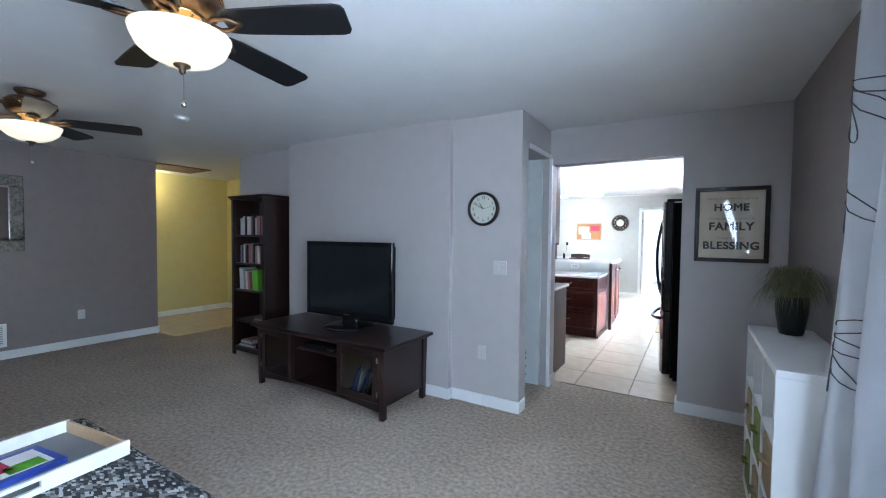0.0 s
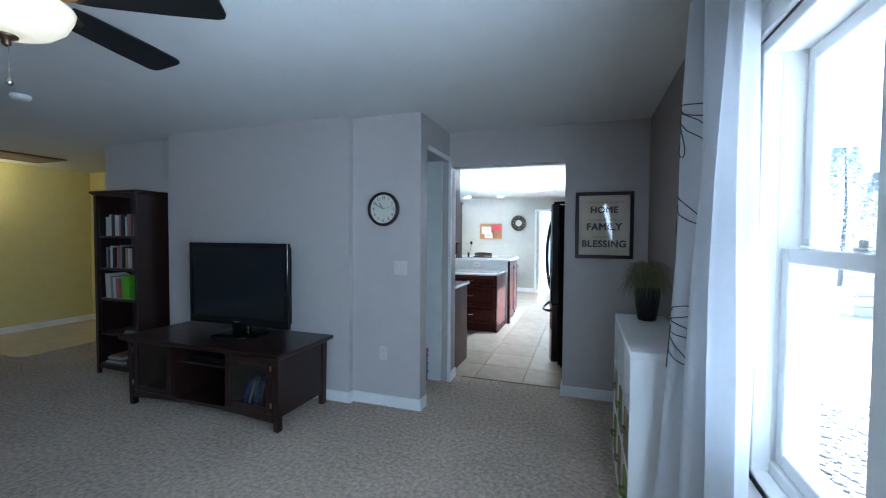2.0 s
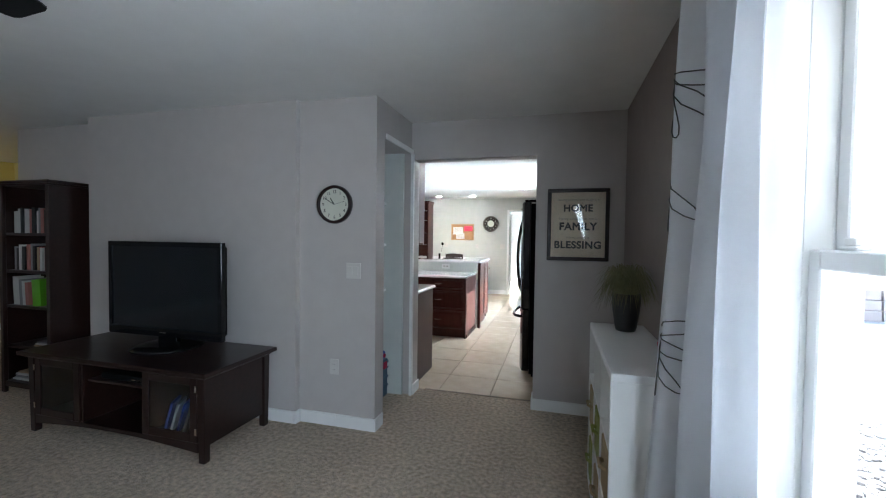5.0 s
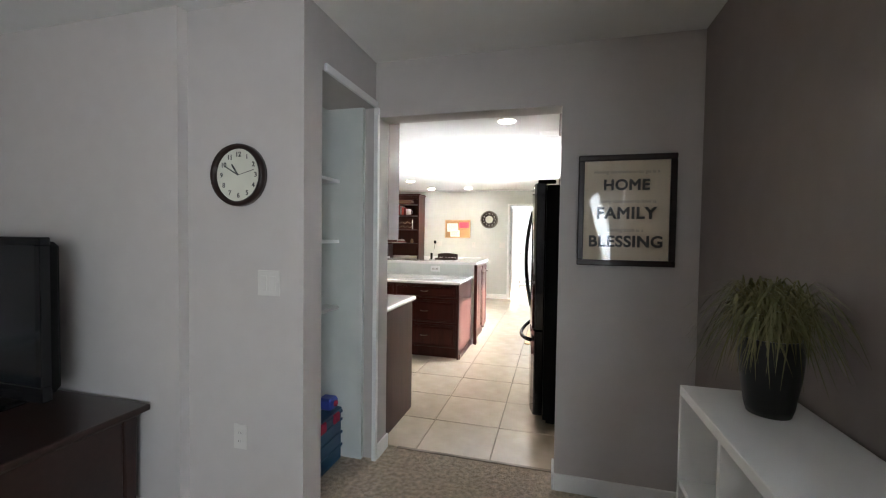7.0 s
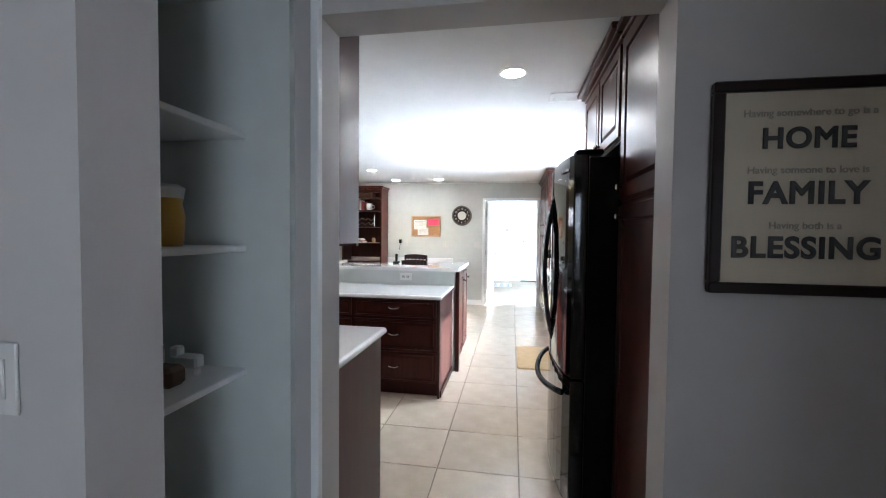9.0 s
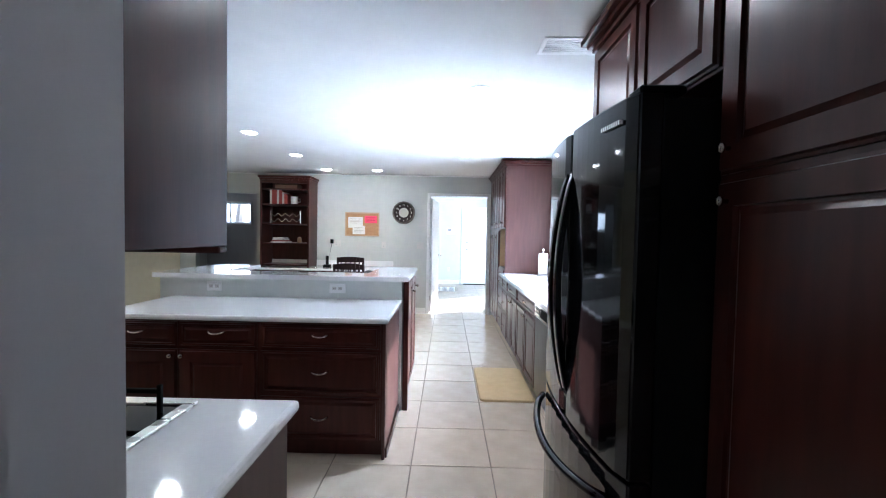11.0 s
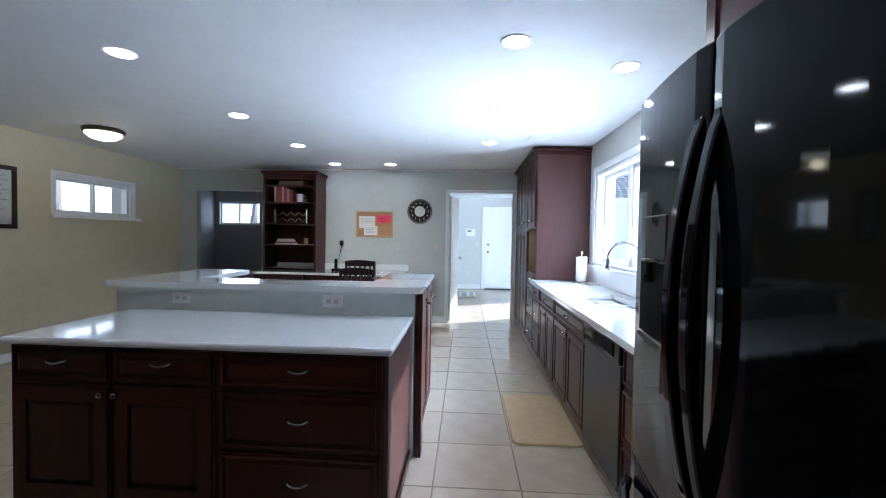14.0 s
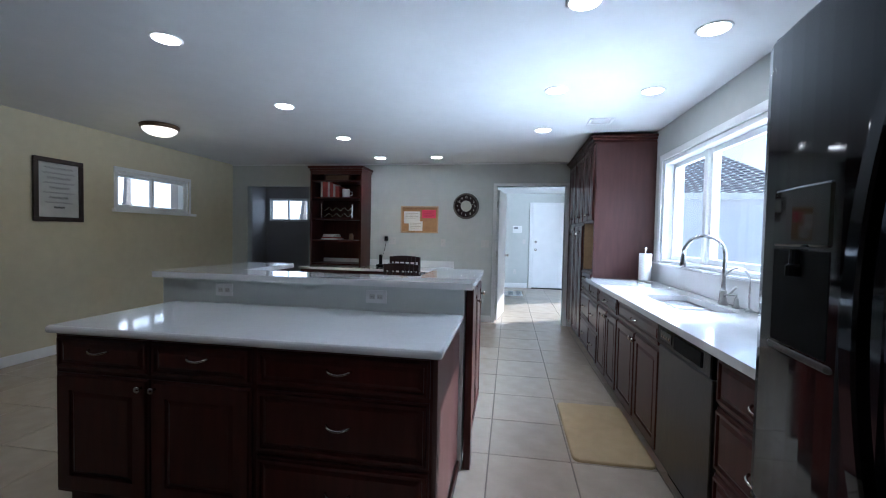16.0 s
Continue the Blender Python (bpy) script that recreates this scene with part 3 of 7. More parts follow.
part("window_sill", box((XR - 0.06, WY0 - 0.09, WZ0 - 0.045), (XR + 0.06, WY1 + 0.09, WZ0 - 0.02), 0.006), M_TRIM, w1)
part("stool", box((XR - 0.0, WY0 + 0.003, WZ0 - 0.018), (XR + 0.05, WY1 - 0.003, WZ0 + 0.012), 0.004), M_TRIM, w1)
for a0, a1 in units:
    up = sash(w1, "x", XR + 0.115, a0, a1, 1.365, WZ1 - 0.04)
    low = sash(w1, "x", XR + 0.065, a0, a1, WZ0 + 0.045, 1.415)
    part("track", boxes([((XR + 0.052, a1 - 0.002, WZ0 + 0.05), (XR + 0.112, a1 + 0.006, WZ1 - 0.05)), ((XR + 0.052, a0 - 0.006, WZ0 + 0.05), (XR + 0.112, a0 + 0.002, WZ1 - 0.05))], 0.002), M_PLASTIC, w1)
    for f in (0.25, 0.75):
        y = a0 + (a1 - a0) * f
        part("sash_lock", boxes([((XR + 0.068, y - 0.028, 1.416), (XR + 0.098, y + 0.028, 1.425)), ((XR + 0.075, y - 0.012, 1.425), (XR + 0.09, y + 0.02, 1.443))], 0.003), M_PLASTIC, low, "white sash lock")

w2 = tagged(new("window_2"), "white double slider window above the sink", "window", "", "structure")
w2.location = (KR, 4.0, VZ0)
part("jamb_frame", boxes([((KR + 0.002, VY1 - 0.04, VZ0 + 0.002), (KR + 0.178, VY1 - 0.002, VZ1)), ((KR + 0.002, VY0 + 0.002, VZ0 + 0.002), (KR + 0.178, VY0 + 0.04, VZ1)),
                          ((KR + 0.002, VY0 + 0.04, VZ1 - 0.04), (KR + 0.178, VY1 - 0.04, VZ1 - 0.002)), ((KR + 0.002, VY0 + 0.04, VZ0 + 0.002), (KR + 0.178, VY1 - 0.04, VZ0 + 0.03)),
                          ((KR + 0.06, 4.16, VZ0 + 0.03), (KR + 0.16, 4.22, VZ1 - 0.04))], 0.004), M_TRIM, w2)
part("casing", boxes([((KR - 0.018, VY1, VZ0), (KR - 0.001, VY1 + 0.06, VZ1 + 0.06)), ((KR - 0.018, VY0 - 0.06, VZ0), (KR - 0.001, VY0, VZ1 + 0.06)), ((KR - 0.018, VY0, VZ1), (KR - 0.001, VY1, VZ1 + 0.06))], 0.004), M_TRIM, w2)
sash(w2, "x", KR + 0.08, 4.22, VY1 - 0.04, VZ0 + 0.03, VZ1 - 0.04)
sash(w2, "x", KR + 0.08, VY0 + 0.04, 4.16, VZ0 + 0.03, VZ1 - 0.04)

w3 = tagged(new("window_3"), "small white high slider window", "window", "", "structure")
w3.location = (KL, 5.4, LZ0)
part("jamb_frame", boxes([((KL - 0.148, LY0 + 0.002, LZ0 + 0.002), (KL - 0.002, LY0 + 0.03, LZ1)), ((KL - 0.148, LY1 - 0.03, LZ0 + 0.002), (KL - 0.002, LY1 - 0.002, LZ1)),
                          ((KL - 0.148, LY0 + 0.03, LZ0 + 0.002), (KL - 0.002, LY1 - 0.03, LZ0 + 0.03)), ((KL - 0.148, LY0 + 0.03, LZ1 - 0.03), (KL - 0.002, LY1 - 0.03, LZ1 - 0.002))], 0.003), M_TRIM, w3)
part("casing", boxes([((KL + 0.001, LY0 - 0.01, LZ1), (KL + 0.016, LY1 + 0.01, LZ1 + 0.045)), ((KL + 0.001, LY0 - 0.035, LZ0), (KL + 0.016, LY0, LZ1 + 0.045)), ((KL + 0.001, LY1, LZ0), (KL + 0.016, LY1 + 0.035, LZ1 + 0.045))], 0.003), M_TRIM, w3)
part("window_sill", box((KL + 0.001, LY0 - 0.06, LZ0 - 0.035), (KL + 0.06, LY1 + 0.09, LZ0), 0.005), M_TRIM, w3)
sash(w3, "x", KL - 0.10, LY0 + 0.03, 5.40, LZ0 + 0.03, LZ1 - 0.03, 0.03)
sash(w3, "x", KL - 0.07, 5.36, LY1 - 0.03, LZ0 + 0.03, LZ1 - 0.03, 0.03)

w4 = tagged(new("window_4"), "white slider window in the dim room beyond", "window", "", "structure")
w4.location = (-5.9, 9.6, OZ0)
part("jamb_frame", boxes([((OX0 + 0.002, 9.59, OZ0 + 0.002), (OX0 + 0.03, 9.71, OZ1)), ((OX1 - 0.03, 9.59, OZ0 + 0.002), (OX1 - 0.002, 9.71, OZ1)), ((OX0 + 0.03, 9.59, OZ0 + 0.002), (OX1 - 0.03, 9.71, OZ0 + 0.03)),
                          ((OX0 + 0.03, 9.59, OZ1 - 0.03), (OX1 - 0.03, 9.71, OZ1 - 0.002))], 0.003), M_TRIM, w4)
sash(w4, "y", 9.64, OX0 + 0.03, -5.96, OZ0 + 0.03, OZ1 - 0.03, 0.03)
sash(w4, "y", 9.66, -5.99, OX1 - 0.03, OZ0 + 0.03, OZ1 - 0.03, 0.03)

# ---- doors of the back room ----
d1 = tagged(new("door_1"), "white flush exterior door, closed", "door", "", "structure")
d1.location = (0.23, 11.4, 0)
part("door_leaf", box((-0.19, 11.355, 0.03), (0.69, 11.385, 2.14), 0.004), M_TRIM, d1)
part("casing", boxes([((-0.27, 11.37, 0), (-0.19, 11.399, 2.14)), ((0.69, 11.37, 0), (0.77, 11.399, 2.14)), ((-0.27, 11.37, 2.14), (0.77, 11.399, 2.21))], 0.004), M_TRIM, d1)
part("threshold", box((-0.19, 11.32, 0.0), (0.69, 11.399, 0.028), 0.004), M_DKSTEEL, d1)
part("door_handle", lathe([(0.03, 0), (0.03, 0.008), (0.012, 0.012), (0.012, 0.04), (0.03, 0.05), (0.03, 0.07), (0.01, 0.078)], (-0.11, 11.353, 1.0), 16, "y"), M_NICKEL, d1)
part("deadbolt", lathe([(0.03, 0), (0.03, 0.012), (0.02, 0.018)], (-0.11, 11.353, 1.2), 16, "y"), M_NICKEL, d1)
d2 = tagged(new("door_2"), "white door standing open into the back room", "door", "", "structure")
d2.location = (DX0 + 0.02, KY + 0.13, 0)
bm = box((DX0 + 0.0, KY + 0.14, 0.01), (DX0 + 0.035, KY + 0.98, 2.05), 0.004)
bmesh.ops.rotate(bm, verts=bm.verts, cent=(DX0, KY + 0.14, 0), matrix=Matrix.Rotation(radians(-7), 3, "Z"))
part("door_leaf", bm, M_TRIM, d2)
for z in (0.25, 1.05, 1.82):
    part("hinge", box((DX0 - 0.002, KY + 0.125, z - 0.05), (DX0 + 0.008, KY + 0.142, z + 0.05), 0.002), M_NICKEL, d2, "satin nickel hinge")
part("door_handle", lathe([(0.028, 0), (0.028, 0.008), (0.01, 0.012), (0.01, 0.035), (0.027, 0.045), (0.027, 0.06), (0.01, 0.068)], (DX0 + 0.128, KY + 0.91, 1.0), 14, "x"), M_NICKEL, d2)


# ---- kitchen: cabinets ----
def cabinet(name, a, b, label, category="cabinet", group=""):
    """A cabinet body from corner a to b as a thing with a body part."""
    t = thing(name, ((a[0] + b[0]) / 2, (a[1] + b[1]) / 2, min(a[2], b[2])), label, category, group)
    return t


# island, front run: two drawers over two doors, and a three-drawer unit
IZ = 0.885
IXL, IXM, IXR = -2.815, -1.82, -1.06
IY0, IY1 = 2.145, 2.85
for x0, x1, kind in ((IXL, IXM, "doors"), (IXM, IXR, "drawers")):
    t = cabinet("island_cabinet", (x0, IY0, 0), (x1, IY1, 0), "dark cherry island cabinet with two doors and two drawers" if kind == "doors" else "dark cherry island cabinet with three drawers", "cabinet", "island cabinets")
    part("body", boxes([((x0, IY0, 0.11), (x1, IY1, IZ - 0.035)), ((x0 + 0.0, IY0 + 0.06, 0.0), (x1, IY1, 0.11))], 0), M_DARK, t)
    if kind == "doors":
        xm = (x0 + x1) / 2
        for u0, u1, k in ((x0 + 0.012, xm - 0.006, -1), (xm + 0.006, x1 - 0.012, 1)):
            dr = framed_panel("drawer", "y", IY0, u0, u1, 0.685, 0.838, M_DARK, t, -1, 0.022)
            bow_pull("y", IY0 - 0.02, (u0 + u1) / 2, 0.785, dr, -1)
            d = framed_panel("door", "y", IY0, u0, u1, 0.125, 0.668, M_DARK, t, -1, 0.075)
            knob("y", IY0 - 0.02, u1 - 0.028 if k < 0 else u0 + 0.028, 0.633, d, -1)
    else:
        for z0, z1 in ((0.685, 0.838), (0.405, 0.668), (0.125, 0.388)):
            dr = framed_panel("drawer", "y", IY0, x0 + 0.012, x1 - 0.012, z0, z1, M_DARK, t, -1, 0.022)
            bow_pull("y", IY0 - 0.02, (x0 + x1) / 2, (z0 + z1) / 2 + 0.016, dr, -1)
        part("side_panel", box((x1, IY0 - 0.005, 0.0), (x1 + 0.018, IY1 + 0.0, IZ - 0.035), 0.002), M_VENEER, t, "reddish satin veneer end panel")
        part("base_shoe", box((x1 + 0.018, IY0 + 0.02, 0.0), (x1 + 0.03, IY1, 0.06), 0.004), M_DARK, t)


def rounded_slab(x0, x1, y0, y1, z0, z1, r=0.016):
    bm = box((x0, y0, z0), (x1, y1, z1), 0)
    bmesh.ops.bevel(bm, geom=bm.edges[:], offset=r, segments=3, affect="EDGES", profile=0.5)
    return bm


solid(part("countertop", rounded_slab(-2.83, -1.02, 2.10, 2.85, IZ - 0.034, IZ + 0.002), M_QUARTZ), "white quartz worktop on the island cabinets", "countertop")
pony = solid(part("raised_bar_wall", box((-2.93, 2.852, 0), (-1.02, 2.95, 1.030), 0.002), M_NICHE), "pale raised wall between island worktop and bar top", "half wall")
# bar cabinets at both ends of the raised bar
for x0, x1, s in ((-1.36, -1.0, 1), (-2.92, -2.56, -1)):
    t = cabinet("bar_cabinet", (x0, 2.952, 0), (x1, 3.70, 0), "dark cherry end cabinet under the raised bar", "cabinet", "bar cabinets")
    part("body", boxes([((x0, 2.952, 0.10), (x1, 3.70, 1.03)), ((x0 + 0.03, 2.952, 0), (x1 - 0.03, 3.68, 0.10))]), M_DARK, t)
    face = x1 if s > 0 else x0
    for u0, u1 in ((2.965, 3.32), (3.33, 3.69)):
        d = framed_panel("door", "x", face, u0, u1, 0.12, 1.0, M_DARK, t, s)
        knob("x", face + s * 0.02, u1 - 0.04, 0.9, d, s)
    part("side_panel", box((face - s * 0.01, 2.862, 0.0) if s > 0 else (face, 2.95, 0), (face + s * 0.03, 2.951, 1.03), 0.003), M_DARK, t)
bm = bmesh.new()
for a, b in (((-2.95, 2.79, 1.032), (-0.97, 3.09, 1.068)), ((-2.95, 3.09, 1.032), (-2.54, 3.74, 1.068)), ((-1.33, 3.09, 1.032), (-0.97, 3.74, 1.068))):
    box(a, b, 0, bm)
bmesh.ops.remove_doubles(bm, verts=bm.verts, dist=0.0005)
solid(part("bar_counter", bm, M_QUARTZ), "white quartz U-shaped raised bar top", "countertop")
t = cabinet("bar_back_cabinet", (-2.56, 2.952, 0), (-1.36, 3.06, 0), "dark cherry back panel inside the bar", "cabinet")
part("body", box((-2.56, 2.952, 0), (-1.36, 3.06, 1.03), 0.002), M_DARK, t)

# near counter with the cooktop
NX = -1.14
t = cabinet("base_cabinet", (-3.2, 0.152, 0), (NX, 0.80, 0), "dark cherry base cabinet under the cooktop worktop")
part("body", boxes([((-3.2, 0.152, 0.1), (NX, 0.79, 0.87)), ((-3.2, 0.152, 0), (NX - 0.0, 0.72, 0.1))]), M_DARK, t)
part("side_panel", box((NX, 0.165, 0.0), (NX + 0.018, 0.80, 0.87), 0.003), M_VENEER, t)
for i in range(4):
    d = framed_panel("door", "y", 0.79, -3.18 + 0.505 * i, -3.18 + 0.505 * i + 0.495, 0.12, 0.85, M_DARK, t)
    knob("y", 0.81, -2.72 + 0.505 * i, 0.78, d)
solid(part("countertop", rounded_slab(-3.22, -1.10, 0.152, 0.845, 0.872, 0.908), M_QUARTZ), "white quartz worktop round the gas cooktop", "countertop")
ct = thing("cooktop", (-1.8, 0.52, 0.909), "black gas cooktop with cast iron grates and steel rim", "cooktop")
part("rim", boxes([((-2.28, 0.25, 0.909), (-1.37, 0.275, 0.918)), ((-2.28, 0.765, 0.909), (-1.37, 0.79, 0.918)), ((-2.28, 0.275, 0.909), (-2.25, 0.765, 0.918)), ((-1.40, 0.275, 0.909), (-1.37, 0.765, 0.918))], 0.002), M_STEEL, ct, "polished steel rim")
part("pan", box((-2.249, 0.276, 0.909), (-1.401, 0.764, 0.913), 0), M_BLACK, ct)
for gx in (-2.04, -1.62):
    bm = bmesh.new()
    for k in range(4):
        y = 0.32 + 0.133 * k
        box((gx - 0.19, y - 0.006, 0.965), (gx + 0.19, y + 0.006, 0.977), 0.002, bm)
        for s in (-1, 1):
            box((gx + s * 0.19 - 0.006, y - 0.006, 0.913), (gx + s * 0.19 + 0.006, y + 0.006, 0.988), 0.002, bm)
    for s in (-1, 1):
        box((gx + s * 0.10 - 0.006, 0.32, 0.964), (gx + s * 0.10 + 0.006, 0.72, 0.976), 0.002, bm)
    for k in range(4):
        for q in (-0.055, 0.055):
            box((gx + q - 0.006, 0.314 + 0.133 * k, 0.964), (gx + q + 0.006, 0.326 + 0.133 * k, 0.992), 0.002, bm)
    part("grate", bm, M_MATTE, ct, "black cast iron grate")
    for y in (0.40, 0.64):
        part("burner", lathe([(0.05, 0.913), (0.05, 0.922), (0.035, 0.926), (0.033, 0.934), (0.005, 0.936)], (gx, y, 0), 18), M_MATTE, ct, "", True)
t = cabinet("wall_cabinet", (-2.6, 0.152, 1.37), (-1.14, 0.5, 1.37), "dark cherry wall cabinet above the cooktop worktop")
part("body", box((-2.6, 0.152, 1.366), (-1.125, 0.485, 2.30), 0.002), M_DARK, t)
part("light_rail", box((-2.6, 0.455, 1.352), (-1.125, 0.485, 1.366), 0.003), M_DARK, t)
for i in range(3):
    framed_panel("door", "y", 0.485, -2.59 + 0.486 * i, -2.59 + 0.486 * i + 0.48, 1.375, 2.29, M_DARK, t)
part("cornice", box((-2.62, 0.152, 2.30), (-1.115, 0.52, C - 0.005), 0.02), M_DARK, t)

# right-hand run
RX = 0.085
CZ = 0.905
TY = 5.14
runs = [("drawers2", 1.76, 2.41), ("doors", 3.045, 3.96), ("doors", 3.965, 4.66), ("drawers3", 4.665, TY - 0.01)]
for kind, y0, y1 in runs:
    t = cabinet("base_cabinet", (RX, y0, 0), (KR - 0.002, y1, 0), "dark cherry base cabinet with %s under the sink worktop" % ("drawers" if "drawers" in kind else "two doors"), "cabinet", "sink run cabinets")
    part("body", boxes([((RX, y0, 0.10), (KR - 0.002, y1, 0.868)), ((RX + 0.06, y0, 0), (KR - 0.002, y1, 0.10))]), M_DARK, t)
    ys = [(y0 + 0.006, y1 - 0.006)]
    if kind == "doors":
        ym = (y0 + y1) / 2
        dr = framed_panel("drawer", "x", RX, y0 + 0.006, y1 - 0.006, 0.715, 0.86, M_DARK, t, -1, 0.022)
        bow_pull("x", RX - 0.02, ym, 0.79, dr, -1)
        for u0, u1, e in ((y0 + 0.006, ym - 0.004, -1), (ym + 0.004, y1 - 0.006, 1)):
            d = framed_panel("door", "x", RX, u0, u1, 0.115, 0.70, M_DARK, t, -1, 0.055)
            knob("x", RX - 0.02, u1 - 0.03 if e < 0 else u0 + 0.03, 0.655, d, -1)
    else:
        zs = ((0.715, 0.86), (0.42, 0.70), (0.115, 0.405)) if kind == "drawers3" else ((0.665, 0.86), (0.39, 0.65), (0.115, 0.375))
        for z0, z1 in zs:
            dr = framed_panel("drawer", "x", RX, y0 + 0.006, y1 - 0.006, z0, z1, M_DARK, t, -1, 0.022)
            bow_pull("x", RX - 0.02, (y0 + y1) / 2, (z0 + z1) / 2, dr, -1)
dw = thing("dishwasher", (0.4, 2.69, 0), "dark stainless dishwasher between the base cabinets", "dishwasher")
part("body", box((RX + 0.02, 2.415, 0.09), (KR - 0.002, 3.04, 0.866), 0.002), M_MATTE, dw)
part("door", box((RX - 0.022, 2.422, 0.11), (RX + 0.02, 3.034, 0.745), 0.005), M_DKSTEEL, dw, "brushed dark steel door")
part("control_panel", box((RX - 0.03, 2.422, 0.75), (RX + 0.02, 3.034, 0.862), 0.006), M_BLACK, dw, "glossy black control strip")
# pocket not hollowed: its shade is put in as a matte black patch
part("handle", box((RX - 0.036, 2.50, 0.775), (RX - 0.028, 2.80, 0.845), 0.004), M_MATTE, dw, "raised black patch standing in for the shaded pocket handle")
part("display", box((RX - 0.033, 2.84, 0.785), (RX - 0.0295, 2.99, 0.835), 0.001), M_DKSTEEL, dw, "brushed key panel")
for i in range(4):
    part("button", box((RX - 0.0355, 2.855 + 0.033 * i, 0.80), (RX - 0.0325, 2.875 + 0.033 * i, 0.815), 0.001), M_NICKEL, dw)
part("kick_plate", box((RX + 0.05, 2.422, 0.0), (RX + 0.07, 3.034, 0.09), 0), M_MATTE, dw)

# worktop with a cut-out for the double sink
bm = bmesh.new()
for a, b in (((0.035, 1.76, 0.868), (0.24, TY - 0.01, CZ)), ((0.24, 1.76, 0.868), (0.56, 3.23, CZ)), ((0.24, 3.94, 0.868), (0.56, TY - 0.01, CZ)), ((0.56, 1.76, 0.868), (KR - 0.001, TY - 0.01, CZ))):
    box(a, b, 0, bm)
bmesh.ops.remove_doubles(bm, verts=bm.verts, dist=0.0005)
solid(part("countertop", bm, M_QUARTZ), "white quartz worktop along the sink run", "countertop")
solid(part("backsplash", boxes([((KR - 0.02, 1.76, CZ + 0.001), (KR - 0.001, TY - 0.01, VZ0 - 0.02)), ((KR - 0.05, VY0 - 0.06, VZ0 - 0.02), (KR - 0.001, TY - 0.01, VZ0 - 0.0))], 0.003), M_QUARTZ), "white quartz backsplash and sill below the window", "backsplash")
sk = thing("sink", (0.4, 3.585, 0.7), "stainless steel double-bowl undermount sink", "sink")
for y0, y1 in ((3.24, 3.57), (3.61, 3.93)):
    bm = box((0.25, y0, 0.71), (0.55, y1, 0.872), 0)
    top = [f for f in bm.faces if f.normal.z > 0.9]
    bmesh.ops.delete(bm, geom=top, context="FACES")
    bmesh.ops.bevel(bm, geom=[e for e in bm.edges if not e.is_boundary], offset=0.05, segments=4, affect="EDGES", profile=0.5)
    ob = part("bowl", bm, M_STEEL, sk, "", True)
    md = ob.modifiers.new("wall", "SOLIDIFY")
    md.thickness = 0.003
part("divider", box((0.245, 3.571, 0.80), (0.555, 3.609, 0.873), 0.006), M_STEEL, sk)
fc = thing("faucet", (0.63, 3.56, CZ), "brushed steel gooseneck kitchen faucet", "faucet")
pts = [(0.63, 3.56, CZ + 0.02 + 0.039 * i) for i in range(9)]
for i in range(1, 13):
    a = math.pi * i / 12
    pts.append((0.63 - 0.12 + 0.12 * math.cos(a), 3.56 + 0.02 * (1 - math.cos(a)), CZ + 0.332 + 0.12 * math.sin(a)))
part("spout", tube(pts, 0.013, 12), M_STEEL, fc, "", True)
part("spray_head", lathe([(0.014, 0), (0.016, -0.01), (0.019, -0.05), (0.021, -0.085), (0.018, -0.095)], (0.39, 3.60, CZ + 0.335), 14), M_STEEL, fc, "", True)
part("base", lathe([(0.032, 0), (0.032, 0.006), (0.024, 0.02), (0.021, 0.09), (0.016, 0.10)], (0.63, 3.56, CZ), 18), M_STEEL, fc, "", True)
part("lever", tube([(0.63, 3.545, CZ + 0.06), (0.635, 3.49, CZ + 0.085), (0.64, 3.43, CZ + 0.13)], 0.008, 8), M_STEEL, fc, "", True)
sd = thing("soap_dispenser", (0.64, 3.42, CZ), "brushed steel soap pump beside the faucet", "soap pump")
part("base", lathe([(0.022, 0), (0.022, 0.01), (0.014, 0.02), (0.013, 0.06), (0.006, 0.065)], (0.64, 3.42, CZ), 14), M_STEEL, sd, "", True)
part("nozzle", tube([(0.64, 3.42, CZ + 0.06), (0.64, 3.42, CZ + 0.085), (0.58, 3.42, CZ + 0.08)], 0.007, 8), M_STEEL, sd, "", True)
wf = thing("filter_tap", (0.63, 3.30, CZ), "slim curved steel drinking water tap", "tap")
pts = [(0.65, 3.30, CZ + 0.026 * i) for i in range(8)] + [(0.65 - 0.07 + 0.07 * math.cos(a), 3.30, CZ + 0.185 + 0.075 * math.sin(a)) for a in (0.4, 0.8, 1.2, 1.6, 2.0, 2.4, 2.8)]
part("spout", tube(pts, 0.006, 8), M_STEEL, wf, "", True)
part("base", lathe([(0.02, 0), (0.02, 0.008), (0.012, 0.02)], (0.65, 3.30, CZ), 12), M_STEEL, wf, "", True)
ph = thing("paper_towel_holder", (0.56, 4.93, CZ), "white paper towel roll on an upright metal holder", "paper towel")
part("foot", lathe([(0.075, 0), (0.075, 0.008), (0.07, 0.012)], (0.56, 4.93, CZ), 20), M_NICKEL, ph)
part("roll", lathe([(0.056, 0.013), (0.058, 0.02), (0.058, 0.275), (0.056, 0.28)], (0.56, 4.93, CZ), 24), M_PAPER, ph, "white paper roll", True)
part("rod", lathe([(0.006, 0.012), (0.006, 0.31), (0.013, 0.315), (0.013, 0.335), (0.004, 0.345)], (0.56, 4.93, CZ), 12), M_NICKEL, ph, "", True)

